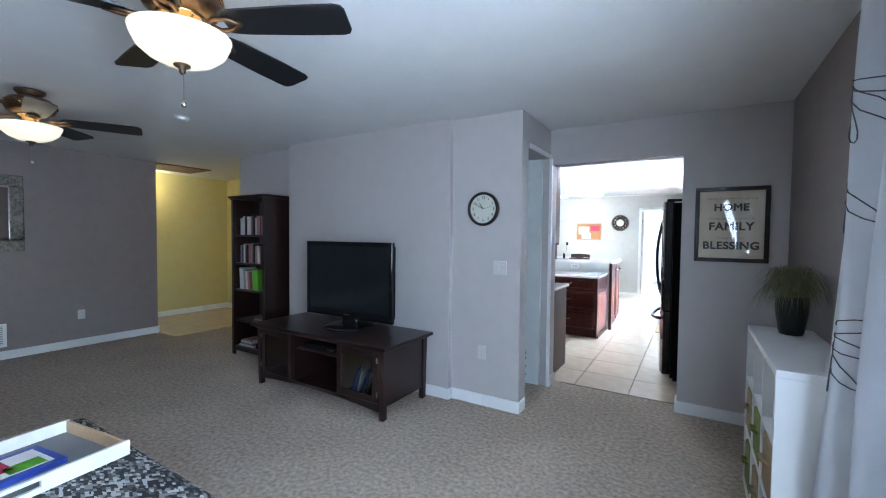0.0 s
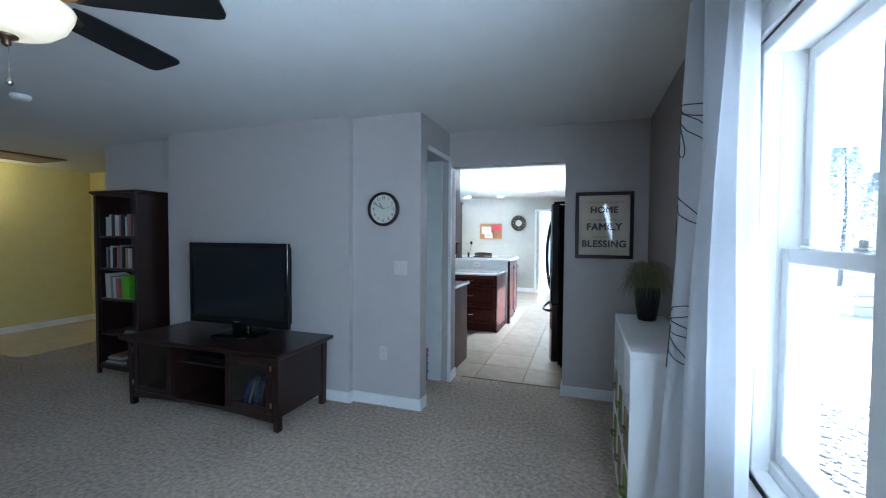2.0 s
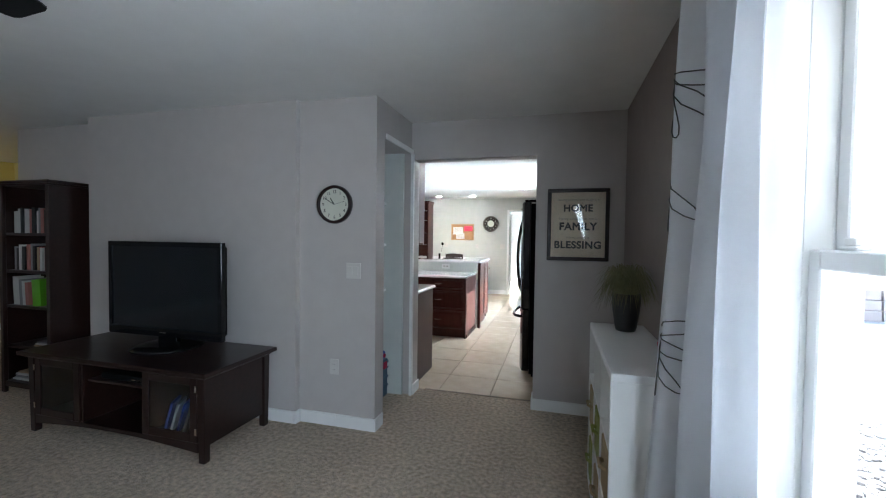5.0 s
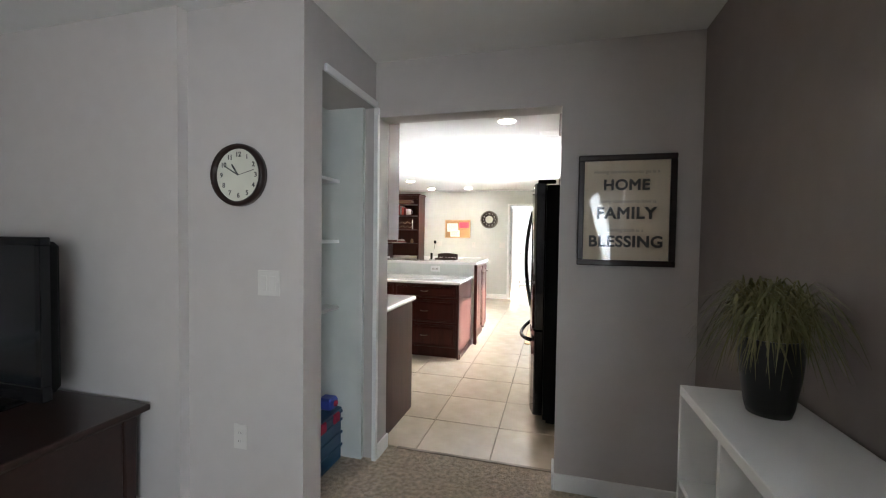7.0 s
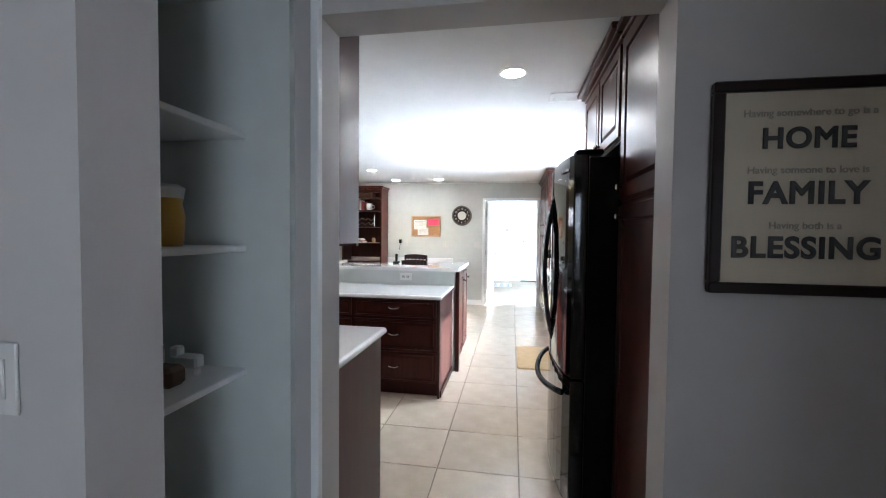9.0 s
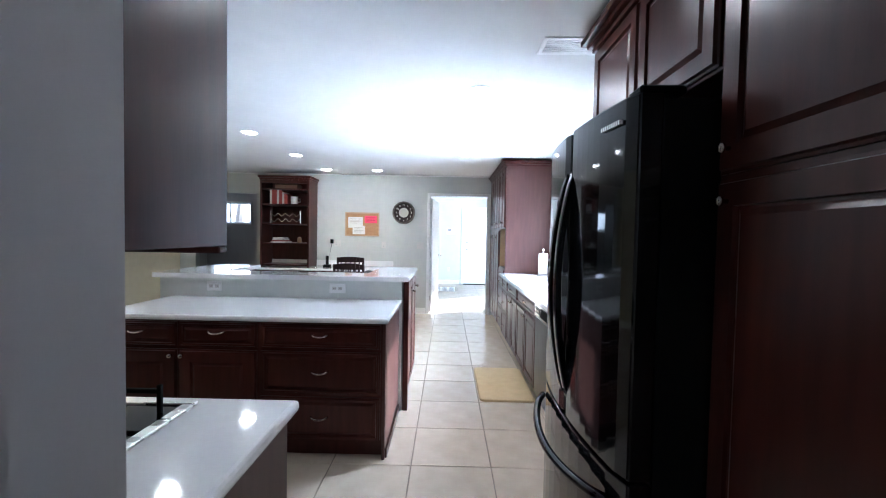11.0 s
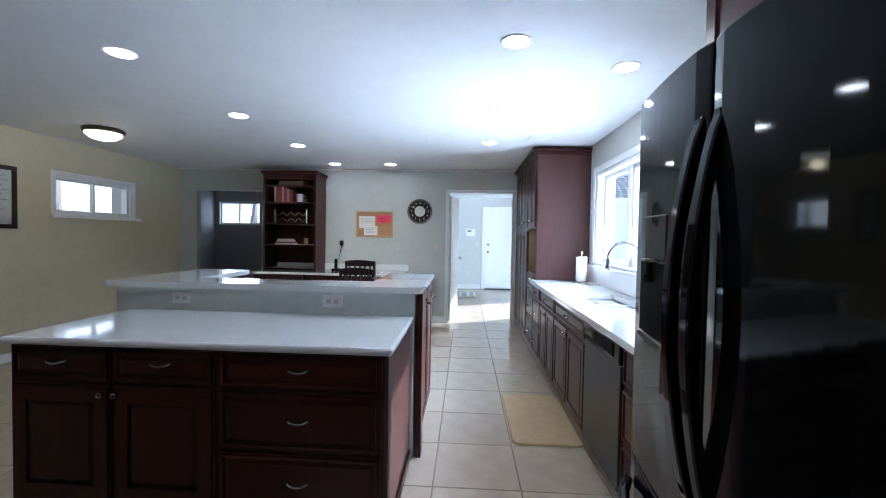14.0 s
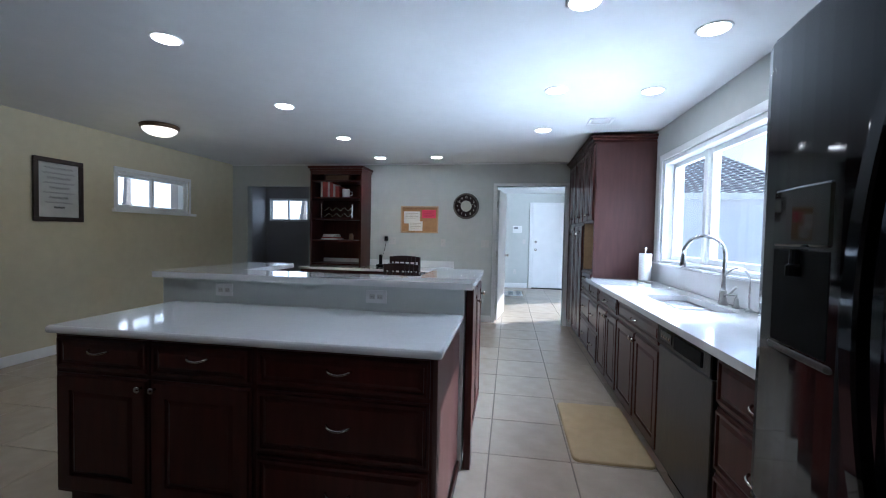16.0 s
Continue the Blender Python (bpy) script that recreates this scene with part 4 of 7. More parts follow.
# tall cabinets at the far end of the run
TX = 0.10
for y0, y1, kind in ((TY, 5.72, "microwave"), (5.73, 6.31, "pantry"), (6.32, 6.90, "pantry")):
    t = cabinet("tall_cabinet", (TX, y0, 0), (KR, y1, 0), "tall dark cherry cabinet with crown moulding%s" % (" and an open appliance bay" if kind == "microwave" else ""), "cabinet", "tall cabinets")
    if kind == "microwave":
        part("body", boxes([((TX, y0, 0.10), (KR - 0.002, y1, 0.96)), ((TX + 0.06, y0, 0), (KR - 0.002, y1, 0.1))]), M_DARK, t)
        part("upper_body", box((TX, y0, 1.50), (KR - 0.002, y1, 2.33), 0), M_DARK, t)
        part("side_panel", box((TX, y0, 0.96), (KR - 0.002, y0 + 0.02, 1.50), 0), M_DARK, t)
        part("end_panel", box((TX + 0.002, y0 - 0.009, CZ + 0.001), (KR - 0.002, y0 - 0.001, 2.33), 0.001), M_VENEER, t, "plum-brown satin veneer end panel")
        part("bay_lining", box((TX + 0.004, y1 - 0.026, 0.962), (KR - 0.037, y1 - 0.021, 1.498), 0), M_OAK, t, "unstained wood side of the bay")
        part("side_panel", box((TX, y1 - 0.02, 0.96), (KR - 0.002, y1, 1.50), 0), M_DARK, t)
        part("back_panel", box((KR - 0.03, y0 + 0.02, 0.96), (KR - 0.002, y1 - 0.02, 1.50), 0), M_DARK, t)
        part("bay_back", box((KR - 0.036, y0 + 0.022, 0.962), (KR - 0.031, y1 - 0.022, 1.498), 0), M_OAK, t, "unstained wood back of the bay")
        for z0, z1 in ((0.115, 0.40), (0.42, 0.70), (0.715, 0.82), (0.83, 0.945)):
            dr = framed_panel("drawer", "x", TX, y0 + 0.01, y1 - 0.01, z0, z1, M_DARK, t, -1, 0.022)
            bow_pull("x", TX - 0.02, (y0 + y1) / 2, (z0 + z1) / 2, dr, -1)
        dz = ((1.51, 2.32),)
    else:
        part("body", boxes([((TX, y0, 0.10), (KR - 0.002, y1, 2.33)), ((TX + 0.06, y0, 0), (KR - 0.002, y1, 0.1))]), M_DARK, t)
        dz = ((0.115, 1.48), (1.51, 2.32))
    ym = (y0 + y1) / 2
    for z0, z1 in dz:
        for u0, u1, e in ((y0 + 0.01, ym - 0.003, -1), (ym + 0.003, y1 - 0.01, 1)):
            d = framed_panel("door", "x", TX, u0, u1, z0, z1, M_DARK, t, -1, 0.06)
            knob("x", TX - 0.02, u1 - 0.03 if e < 0 else u0 + 0.03, z0 + 0.08 if z0 > 1.2 else z1 - 0.1, d, -1)
    part("crown", boxes([((TX - 0.02, y0, 2.33), (KR - 0.002, y1, 2.355)), ((TX - 0.04, y0 - (0.02 if kind == "microwave" else 0), 2.355), (KR - 0.002, y1, 2.385)), ((TX - 0.065, y0 - (0.04 if kind == "microwave" else 0), 2.385), (KR - 0.002, y1, 2.41))], 0.004), M_DARK, t)

# pantry beside the opening and the cabinet over the refrigerator
PX = 0.06
t = cabinet("pantry_cabinet", (PX, 0.152, 0), (KR, 0.78, 0), "tall dark cherry pantry cabinet between opening and refrigerator")
part("body", boxes([((PX, 0.152, 0.10), (KR - 0.002, 0.78, 2.33)), ((PX + 0.06, 0.152, 0), (KR - 0.002, 0.78, 0.1))]), M_DARK, t)
for z0, z1, kz in ((0.115, 1.555, 1.497), (1.57, 2.32, 1.632)):
    d = framed_panel("door", "x", PX, 0.165, 0.77, z0, z1, M_DARK, t, -1, 0.07)
    knob("x", PX - 0.02, 0.722, kz, d, -1)
part("crown", boxes([((PX - 0.02, 0.152, 2.33), (KR - 0.002, 0.78, 2.355)), ((PX - 0.045, 0.152, 2.355), (KR - 0.002, 0.78, 2.39))], 0.004), M_DARK, t)
t = cabinet("over_fridge_cabinet", (PX, 0.785, 1.84), (KR, 1.80, 1.84), "dark cherry cabinet above the refrigerator", "cabinet")
part("body", box((PX, 0.785, 1.86), (KR - 0.002, 1.76, 2.33), 0.002), M_DARK, t)
part("side_panel", box((PX + 0.02, 1.742, 0.0), (KR - 0.002, 1.758, 1.86), 0.002), M_DARK, t)
for u0, u1, e in ((0.795, 1.265, -1), (1.275, 1.75, 1)):
    d = framed_panel("door", "x", PX, u0, u1, 1.87, 2.32, M_DARK, t, -1, 0.06)
    knob("x", PX - 0.02, u1 - 0.03 if e < 0 else u0 + 0.03, 1.92, d, -1)
part("crown", boxes([((PX - 0.02, 0.785, 2.33), (KR - 0.002, 1.78, 2.355)), ((PX - 0.04, 0.785, 2.355), (KR - 0.002, 1.80, 2.38)), ((PX - 0.065, 0.785, 2.38), (KR - 0.002, 1.825, 2.41))], 0.004), M_DARK, t)


# ---- refrigerator ----
def bowed_front(y0, y1, z0, z1, x_edge, bow, x_back, yc, half):
    """A door whose front swells towards the middle of the refrigerator."""
    bm = bmesh.new()
    n = 10
    rows = []
    for i in range(n + 1):
        y = y0 + (y1 - y0) * i / n
        x = x_edge - bow * (1 - ((y - yc) / half) ** 2)
        e = 0.010 if i in (0, n) else 0.0
        rows.append([bm.verts.new(p) for p in ((x + e, y, z0), (x + e, y, z1), (x_back, y, z1), (x_back, y, z0))])
    for a, b in zip(rows, rows[1:]):
        for k in range(4):
            bm.faces.new((a[k], a[(k + 1) % 4], b[(k + 1) % 4], b[k]))
    bm.faces.new(rows[0])
    bm.faces.new(rows[-1][::-1])
    bmesh.ops.recalc_face_normals(bm, faces=bm.faces)
    sharp = [e for e in bm.edges if len(e.link_faces) == 2 and e.calc_face_angle() > 1.0]
    bmesh.ops.bevel(bm, geom=sharp, offset=0.006, segments=2, affect="EDGES", profile=0.5)
    return bm


FY0, FY1, FX = 0.80, 1.735, -0.165
fr = thing("refrigerator", (0.2, 1.27, 0), "glossy black French-door refrigerator with bottom freezer", "refrigerator")
part("body", boxes([((-0.085, FY0 + 0.003, 0.03), (0.62, FY1 - 0.003, 1.785)), ((-0.06, FY0 + 0.02, 0.0), (0.6, FY1 - 0.02, 0.03))], 0.0), M_MATTE, fr)
ym, hw = (FY0 + FY1) / 2, (FY1 - FY0) / 2
dnear = part("door", bowed_front(FY0, ym - 0.003, 0.705, 1.80, FX, 0.045, -0.088, ym, hw), M_BLACK, fr)
dfar = part("door", bowed_front(ym + 0.003, FY1, 0.705, 1.80, FX, 0.045, -0.088, ym, hw), M_BLACK, fr)
fz = part("freezer_drawer", bowed_front(FY0, FY1, 0.06, 0.695, FX, 0.045, -0.088, ym, hw), M_BLACK, fr)
for d, y, s in ((dnear, ym - 0.036, -1), (dfar, ym + 0.036, 1)):
    bm = bmesh.new()
    rings = []
    for i in range(19):
        u = i / 18
        out = FX - 0.040 - 0.062 * math.sin(math.pi * u) ** 0.75
        cy, z, w, deep = y + s * 0.004 * math.sin(math.pi * u), 0.775 + 0.875 * u, 0.0165, 0.026
        rings.append([bm.verts.new((out + deep * a, cy + w * b, z)) for a, b in ((0.0, -0.7), (0.15, -1.0), (0.85, -1.0), (1.0, -0.7), (1.0, 0.7), (0.85, 1.0), (0.15, 1.0), (0.0, 0.7))])
    for p, q in zip(rings, rings[1:]):
        for k in range(8):
            bm.faces.new((p[k], p[(k + 1) % 8], q[(k + 1) % 8], q[k]))
    bm.faces.new(rings[0][::-1])
    bm.faces.new(rings[-1])
    bmesh.ops.recalc_face_normals(bm, faces=bm.faces)
    part("handle", bm, M_BLACK, d, "bowed glossy black strap handle")
    part("handle_mount", boxes([((FX - 0.046, y - 0.014, 0.780), (FX - 0.030, y + 0.014, 0.83)), ((FX - 0.046, y - 0.014, 1.595), (FX - 0.030, y + 0.014, 1.645))], 0.003), M_BLACK, d)
pts = [(FX - 0.012 - 0.045 * (1 - ((FY0 + 0.06 + (FY1 - FY0 - 0.12) * i / 14 - ym) / hw) ** 2) - 0.06 * math.sin(math.pi * i / 14) ** 0.6, FY0 + 0.06 + (FY1 - FY0 - 0.12) * i / 14, 0.615 - 0.03 * math.sin(math.pi * i / 14)) for i in range(15)]
part("handle", tube(pts, 0.016, 10), M_BLACK, fz, "bowed glossy black handle", True)
part("dispenser_panel", bowed_front(1.415, 1.655, 1.318, 1.445, FX - 0.003, 0.045, -0.13, ym, hw), M_BLACK, dfar, "glossy black control panel")
# dispenser recess is only a flat black patch, its shade put into colour
part("bay_shade_patch", bowed_front(1.412, 1.658, 1.105, 1.316, FX - 0.001, 0.045, -0.13, ym, hw), M_MATTE, dfar, "flat matte black patch standing in for the shaded dispenser bay")
part("drip_tray", bowed_front(1.405, 1.660, 1.088, 1.104, FX - 0.006, 0.045, -0.13, ym, hw), M_DKSTEEL, dfar, "thin steel drip ledge")
part("dispenser_spout", lathe([(0.010, 0), (0.010, -0.03), (0.016, -0.035), (0.016, -0.055)], (FX - 0.036, 1.535, 1.314), 12), M_MATTE, dfar)
for i in range(9):
    part("badge_bar", box((FX - 0.0225 - 0.0016 * i, 0.86 + 0.012 * i, 1.727), (FX - 0.010, 0.8685 + 0.012 * i, 1.740), 0), M_NICKEL, dnear, "small silver bar of a badge")
for y in (FY0 + 0.01, FY1 - 0.09):
    part("hinge_cover", box((-0.15, y, 1.801), (-0.02, y + 0.08, 1.825), 0.006), M_MATTE, fr)


# ---- living room things ----
rng = random.Random(7)


def book(name, x, y, z, w, d, h, material, tilt=0.0, group="books on the bookcase", label="hardback book with a worn cover standing on a shelf"):
    """An upright book: cover, page block. x is its left edge, y its spine."""
    t = thing(name, (x + w / 2, y, z), label, "book", group)
    part("cover", boxes([((x, y, z), (x + 0.002, y + d, z + h)), ((x + w - 0.002, y, z), (x + w, y + d, z + h)), ((x + 0.002, y, z), (x + w - 0.002, y + 0.002, z + h))]), material, t)
    part("pages", box((x + 0.002, y + 0.003, z + 0.003), (x + w - 0.002, y + d - 0.004, z + h - 0.004), 0), M_PAPER, t)
    t.rotation_euler = (0, tilt, 0)
    return t


bx0, bx1, by0, by1 = -4.58, -3.95, -1.03, -0.672
bc = thing("bookcase", ((bx0 + bx1) / 2, -0.85, 0), "espresso wood open bookcase half full of books", "bookcase")
for x0, x1 in ((bx0, bx0 + 0.03), (bx1 - 0.03, bx1)):
    part("side_panel", box((x0, by0 + 0.02, 0.06), (x1, by1, 1.83), 0.003), M_ESPRESSO, bc)
for x in (bx0, bx1 - 0.045):
    for y in (by0, by1 - 0.045):
        part("leg", box((x, y, 0), (x + 0.045, y + 0.045, 0.06) if y != by0 else (x + 0.045, y + 0.03, 1.83), 0.004), M_ESPRESSO, bc)
part("top", boxes([((bx0 - 0.025, by0 - 0.025, 1.845), (bx1 + 0.025, by1, 1.87)), ((bx0 - 0.01, by0 - 0.012, 1.83), (bx1 + 0.01, by1, 1.845))], 0.004), M_ESPRESSO, bc)
part("back_panel", box((bx0 + 0.03, by1 - 0.012, 0.08), (bx1 - 0.03, by1, 1.83), 0), M_ESPRESSO, bc)
shelf_z = (0.105, 0.42, 0.78, 1.09, 1.42)
for z in shelf_z:
    part("shelf", box((bx0 + 0.03, by0 + 0.03, z - 0.024), (bx1 - 0.03, by1 - 0.012, z), 0.003), M_ESPRESSO, bc)
part("apron", box((bx0 + 0.045, by0 + 0.005, 0.055), (bx1 - 0.045, by0 + 0.03, 0.105), 0.003), M_ESPRESSO, bc)
for zi, hmin, hmax in ((4, 0.19, 0.25), (3, 0.19, 0.24)):
    x = bx0 + 0.055
    while x < bx1 - 0.075:
        w = rng.uniform(0.018, 0.042)
        k = rng.choice([0, 0, 2, 4, 5, 1, 3, 6, 6]) if x > bx0 + 0.22 else rng.choice([0, 0, 4, 2])
        book("book", x, by0 + 0.07 + rng.uniform(0, 0.03), shelf_z[zi], w, 0.16, rng.uniform(hmin, hmax), BOOKS[k])
        x += w + 0.002
for i in range(5):
    book("book", bx0 + 0.075 + 0.038 * i, by0 + 0.06, shelf_z[2], 0.036, 0.19, 0.25 - 0.012 * i, BOOKS[(0, 0, 4, 0, 6)[i]], -0.06, label="large pale book leaning on the shelf")
book("book", bx0 + 0.335, by0 + 0.05, shelf_z[2], 0.10, 0.17, 0.235, M_GREEN, -0.07, label="bright green folder leaning on the shelf")
for i in range(3):
    s = solid(part("magazine", box((bx0 + 0.32, by0 + 0.06 + 0.01 * i, shelf_z[1] + 0.013 * i), (bx0 + 0.53, by0 + 0.24, shelf_z[1] + 0.012 + 0.013 * i), 0.002), BOOKS[(3, 0, 4)[i]]), "magazine lying flat in a small stack", "magazine", "stacked magazines")
for i in range(4):
    solid(part("magazine", box((bx0 + 0.06 + 0.02 * (i % 2), by0 + 0.05 + 0.01 * i, shelf_z[0] + 0.017 * i), (bx0 + 0.34 - 0.03 * i, by0 + 0.26, shelf_z[0] + 0.016 + 0.017 * i), 0.002), BOOKS[(0, 4, 0, 3)[i]]), "book lying flat in a low stack", "book", "stacked magazines")
toy = thing("toy_truck", (bx0 + 0.47, by0 + 0.12, shelf_z[0]), "small white toy truck with black wheels on the shelf", "toy")
tx, ty, tz = bx0 + 0.40, by0 + 0.06, shelf_z[0]
part("body", boxes([((tx, ty, tz + 0.03), (tx + 0.15, ty + 0.09, tz + 0.075)), ((tx + 0.05, ty + 0.005, tz + 0.075), (tx + 0.12, ty + 0.085, tz + 0.135))], 0.008), M_PLASTIC, toy)
for wx in (tx + 0.035, tx + 0.115):
    part("wheel", lathe([(0.026, 0.002), (0.034, 0.01), (0.034, 0.022), (0.026, 0.028)], (wx, ty, tz + 0.034), 16, "y"), M_MATTE, toy, "black wheel", True)

cx0, cx1, cy0, cy1, ch = -3.46, -1.90, -1.46, -0.86, 0.585
mc = thing("media_console", ((cx0 + cx1) / 2, -1.16, 0), "dark brown wooden media console with glass doors", "tv stand")
bm = rounded_slab(cx0 - 0.05, cx1 + 0.045, cy0 - 0.04, cy1 + 0.03, ch - 0.03, ch, 0.008)
part("top", bm, M_ESPRESSO, mc)
part("top_moulding", box((cx0 - 0.02, cy0 - 0.015, ch - 0.045), (cx1 + 0.02, cy1, ch - 0.031), 0.004), M_ESPRESSO, mc)
for x in (cx0, cx1 - 0.06):
    for y in (cy0, cy1 - 0.06):
        bm = box((x, y, 0), (x + 0.06, y + 0.06, ch - 0.045), 0.004)
        for v in bm.verts:
            if v.co.z < 0.02:
                v.co.x = x + 0.03 + (v.co.x - x - 0.03) * 0.75
                v.co.y = y + 0.03 + (v.co.y - y - 0.03) * 0.75
        part("leg", bm, M_ESPRESSO, mc)
for x in (cx0 + 0.015, cx1 - 0.035):
    part("side_panel", box((x, cy0 + 0.06, 0.10), (x + 0.02, cy1 - 0.06, ch - 0.046), 0.002), M_ESPRESSO, mc)
part("back_panel", box((cx0 + 0.06, cy1 - 0.02, 0.10), (cx1 - 0.06, cy1 - 0.008, ch - 0.046), 0), M_ESPRESSO, mc)
part("floor_panel", box((cx0 + 0.02, cy0 + 0.02, 0.10), (cx1 - 0.02, cy1 - 0.02, 0.125), 0.002), M_ESPRESSO, mc)
bm = bmesh.new()
cols = []
for i in range(13):
    u = cx0 + 0.06 + (cx1 - cx0 - 0.12) * i / 12
    dip = 0.10 - 0.035 * (1 - math.sin(math.pi * i / 12))
    cols.append([bm.verts.new(p) for p in ((u, cy0 + 0.008, dip), (u, cy0 + 0.008, 0.125), (u, cy0 + 0.03, 0.125), (u, cy0 + 0.03, dip))])
for p, q in zip(cols, cols[1:]):
    for k in range(4):
        bm.faces.new((p[k], p[(k + 1) % 4], q[(k + 1) % 4], q[k]))
bm.faces.new(cols[0][::-1])
bm.faces.new(cols[-1])
bmesh.ops.recalc_face_normals(bm, faces=bm.faces)
part("apron", bm, M_ESPRESSO, mc)
for x in (-2.97, -2.42):
    part("divider", box((x, cy0 + 0.02, 0.125), (x + 0.02, cy1 - 0.02, ch - 0.046), 0.002), M_ESPRESSO, mc)
part("shelf", box((-2.95, cy0 + 0.05, 0.40), (-2.42, cy1 - 0.02, 0.415), 0.002), M_ESPRESSO, mc)
for u0, u1, hx in ((cx0 + 0.062, -2.965, cx0 + 0.066), (-2.405, cx1 - 0.062, cx1 - 0.066)):
    d = part("door", boxes([((u0, cy0 + 0.004, 0.128), (u0 + 0.055, cy0 + 0.024, ch - 0.05)), ((u1 - 0.055, cy0 + 0.004, 0.128), (u1, cy0 + 0.024, ch - 0.05)),
                            ((u0 + 0.055, cy0 + 0.004, 0.128), (u1 - 0.055, cy0 + 0.024, 0.18)), ((u0 + 0.055, cy0 + 0.004, ch - 0.10), (u1 - 0.055, cy0 + 0.024, ch - 0.05))], 0.003), M_ESPRESSO, mc)
    part("glass", box((u0 + 0.055, cy0 + 0.012, 0.18), (u1 - 0.055, cy0 + 0.016, ch - 0.10), 0), M_CGLASS, d, "clear glass panel")
    for z in (0.20, 0.47):
        part("hinge", box((hx - 0.008, cy0 - 0.004, z - 0.022), (hx + 0.008, cy0 + 0.004, z + 0.022), 0.002), M_NICKEL, d, "small bright metal hinge")
pl = thing("media_player", (-2.7, -1.2, 0.416), "slim black media player on the console shelf", "media player")
part("body", box((-2.88, cy0 + 0.09, 0.416), (-2.50, cy0 + 0.33, 0.456), 0.004), M_MATTE, pl)
part("front_strip", box((-2.60, cy0 + 0.086, 0.428), (-2.52, cy0 + 0.09, 0.436), 0), M_NICKEL, pl)
for i in range(4):
    t = thing("disc_case", (-2.2 + 0.03 * i, cy0 + 0.1, 0.126), "blue and white disc case leaning behind the glass door", "disc case", "disc cases")
    part("case", box((-2.29 + 0.045 * i, cy0 + 0.07, 0.127), (-2.275 + 0.045 * i, cy0 + 0.21, 0.317), 0.002), (M_BLUE, BOOKS[0], M_BLUE, BOOKS[4])[i], t)
    t.rotation_euler = (0, 0.25, 0.5)

tv = thing("television", (-2.63, -1.10, ch), "black flat-screen television, switched off, on the console", "television")
TX0, TX1, TZ0, TZ1 = -3.165, -2.10, 0.665, 1.37
part("casing", boxes([((TX0 + 0.02, -1.09, TZ0 + 0.02), (TX1 - 0.02, -1.02, TZ1 - 0.02))], 0.02), M_MATTE, tv)
part("bezel", boxes([((TX0, -1.115, TZ1 - 0.035), (TX1, -1.075, TZ1)), ((TX0, -1.115, TZ0), (TX1, -1.075, TZ0 + 0.065)), ((TX0, -1.115, TZ0 + 0.065), (TX0 + 0.035, -1.075, TZ1 - 0.035)), ((TX1 - 0.035, -1.115, TZ0 + 0.065), (TX1, -1.075, TZ1 - 0.035))], 0.003), M_BLACK, tv)
part("screen", box((TX0 + 0.035, -1.108, TZ0 + 0.065), (TX1 - 0.035, -1.092, TZ1 - 0.035), 0), M_SCREEN, tv, "dark matte glass screen")
part("badge", box((-2.66, -1.118, TZ0 + 0.028), (-2.60, -1.115, TZ0 + 0.036), 0), M_NICKEL, tv)
part("neck", box((-2.72, -1.08, ch + 0.02), (-2.54, -1.04, TZ0 + 0.05), 0.006), M_BLACK, tv)
part("stand", lathe([(0.24, 0), (0.24, 0.008), (0.20, 0.018), (0.08, 0.022)], (-2.63, -1.07, ch + 0.001), 32), M_BLACK, tv, "", True)


def wall_clock(name, centre, radius, face, rim, mark, label, broad=0.16, faces="y"):
    """A round clock facing -y with rim, face, numerals and two pointers at ten to eleven."""
    x, y, z = centre
    t = thing(name, (x, y, z), label, "clock")
    rw = radius * broad
    part("rim", lathe([(radius - rw, 0.0), (radius, 0.0), (radius, 0.022), (radius - rw * 0.3, 0.038), (radius - rw, 0.030), (radius - rw, 0.012)], (x, y, z), 40, "y"), rim, t, "", True)
    part("dial", lathe([(0.001, 0.0), (radius - rw, 0.0), (radius - rw, 0.014), (0.001, 0.014)], (x, y - 0.001, z), 40, "y"), face, t)
    for k in range(12):
        a = math.radians(90 - 30 * (k + 1))
        r = (radius - rw) * 0.78
        words("numeral", str(k + 1), radius * 0.22, Matrix.Translation((x + r * math.cos(a), y - 0.0165, z + r * math.sin(a))) @ Matrix.Rotation(radians(90), 4, "X"), mark, t)
    for ang, length, wid in ((90 - 325, 0.42, 0.05), (90 - 300, 0.62, 0.035), (90 - 75, 0.62, 0.015)):
        bm = box((0, -0.002, -wid * radius / 2), (length * radius, 0.0, wid * radius / 2), 0)
        bmesh.ops.rotate(bm, verts=bm.verts, cent=(0, 0, 0), matrix=Matrix.Rotation(-radians(ang), 3, "Y"))
        bmesh.ops.translate(bm, verts=bm.verts, vec=(x, y - 0.018, z))
        part("pointer", bm, mark, t)
    return t


wall_clock("wall_clock", (-1.418, -0.746, 1.662), 0.142, M_FACE, M_ESPRESSO, M_INK, "round dark-rimmed wall clock with a cream face")


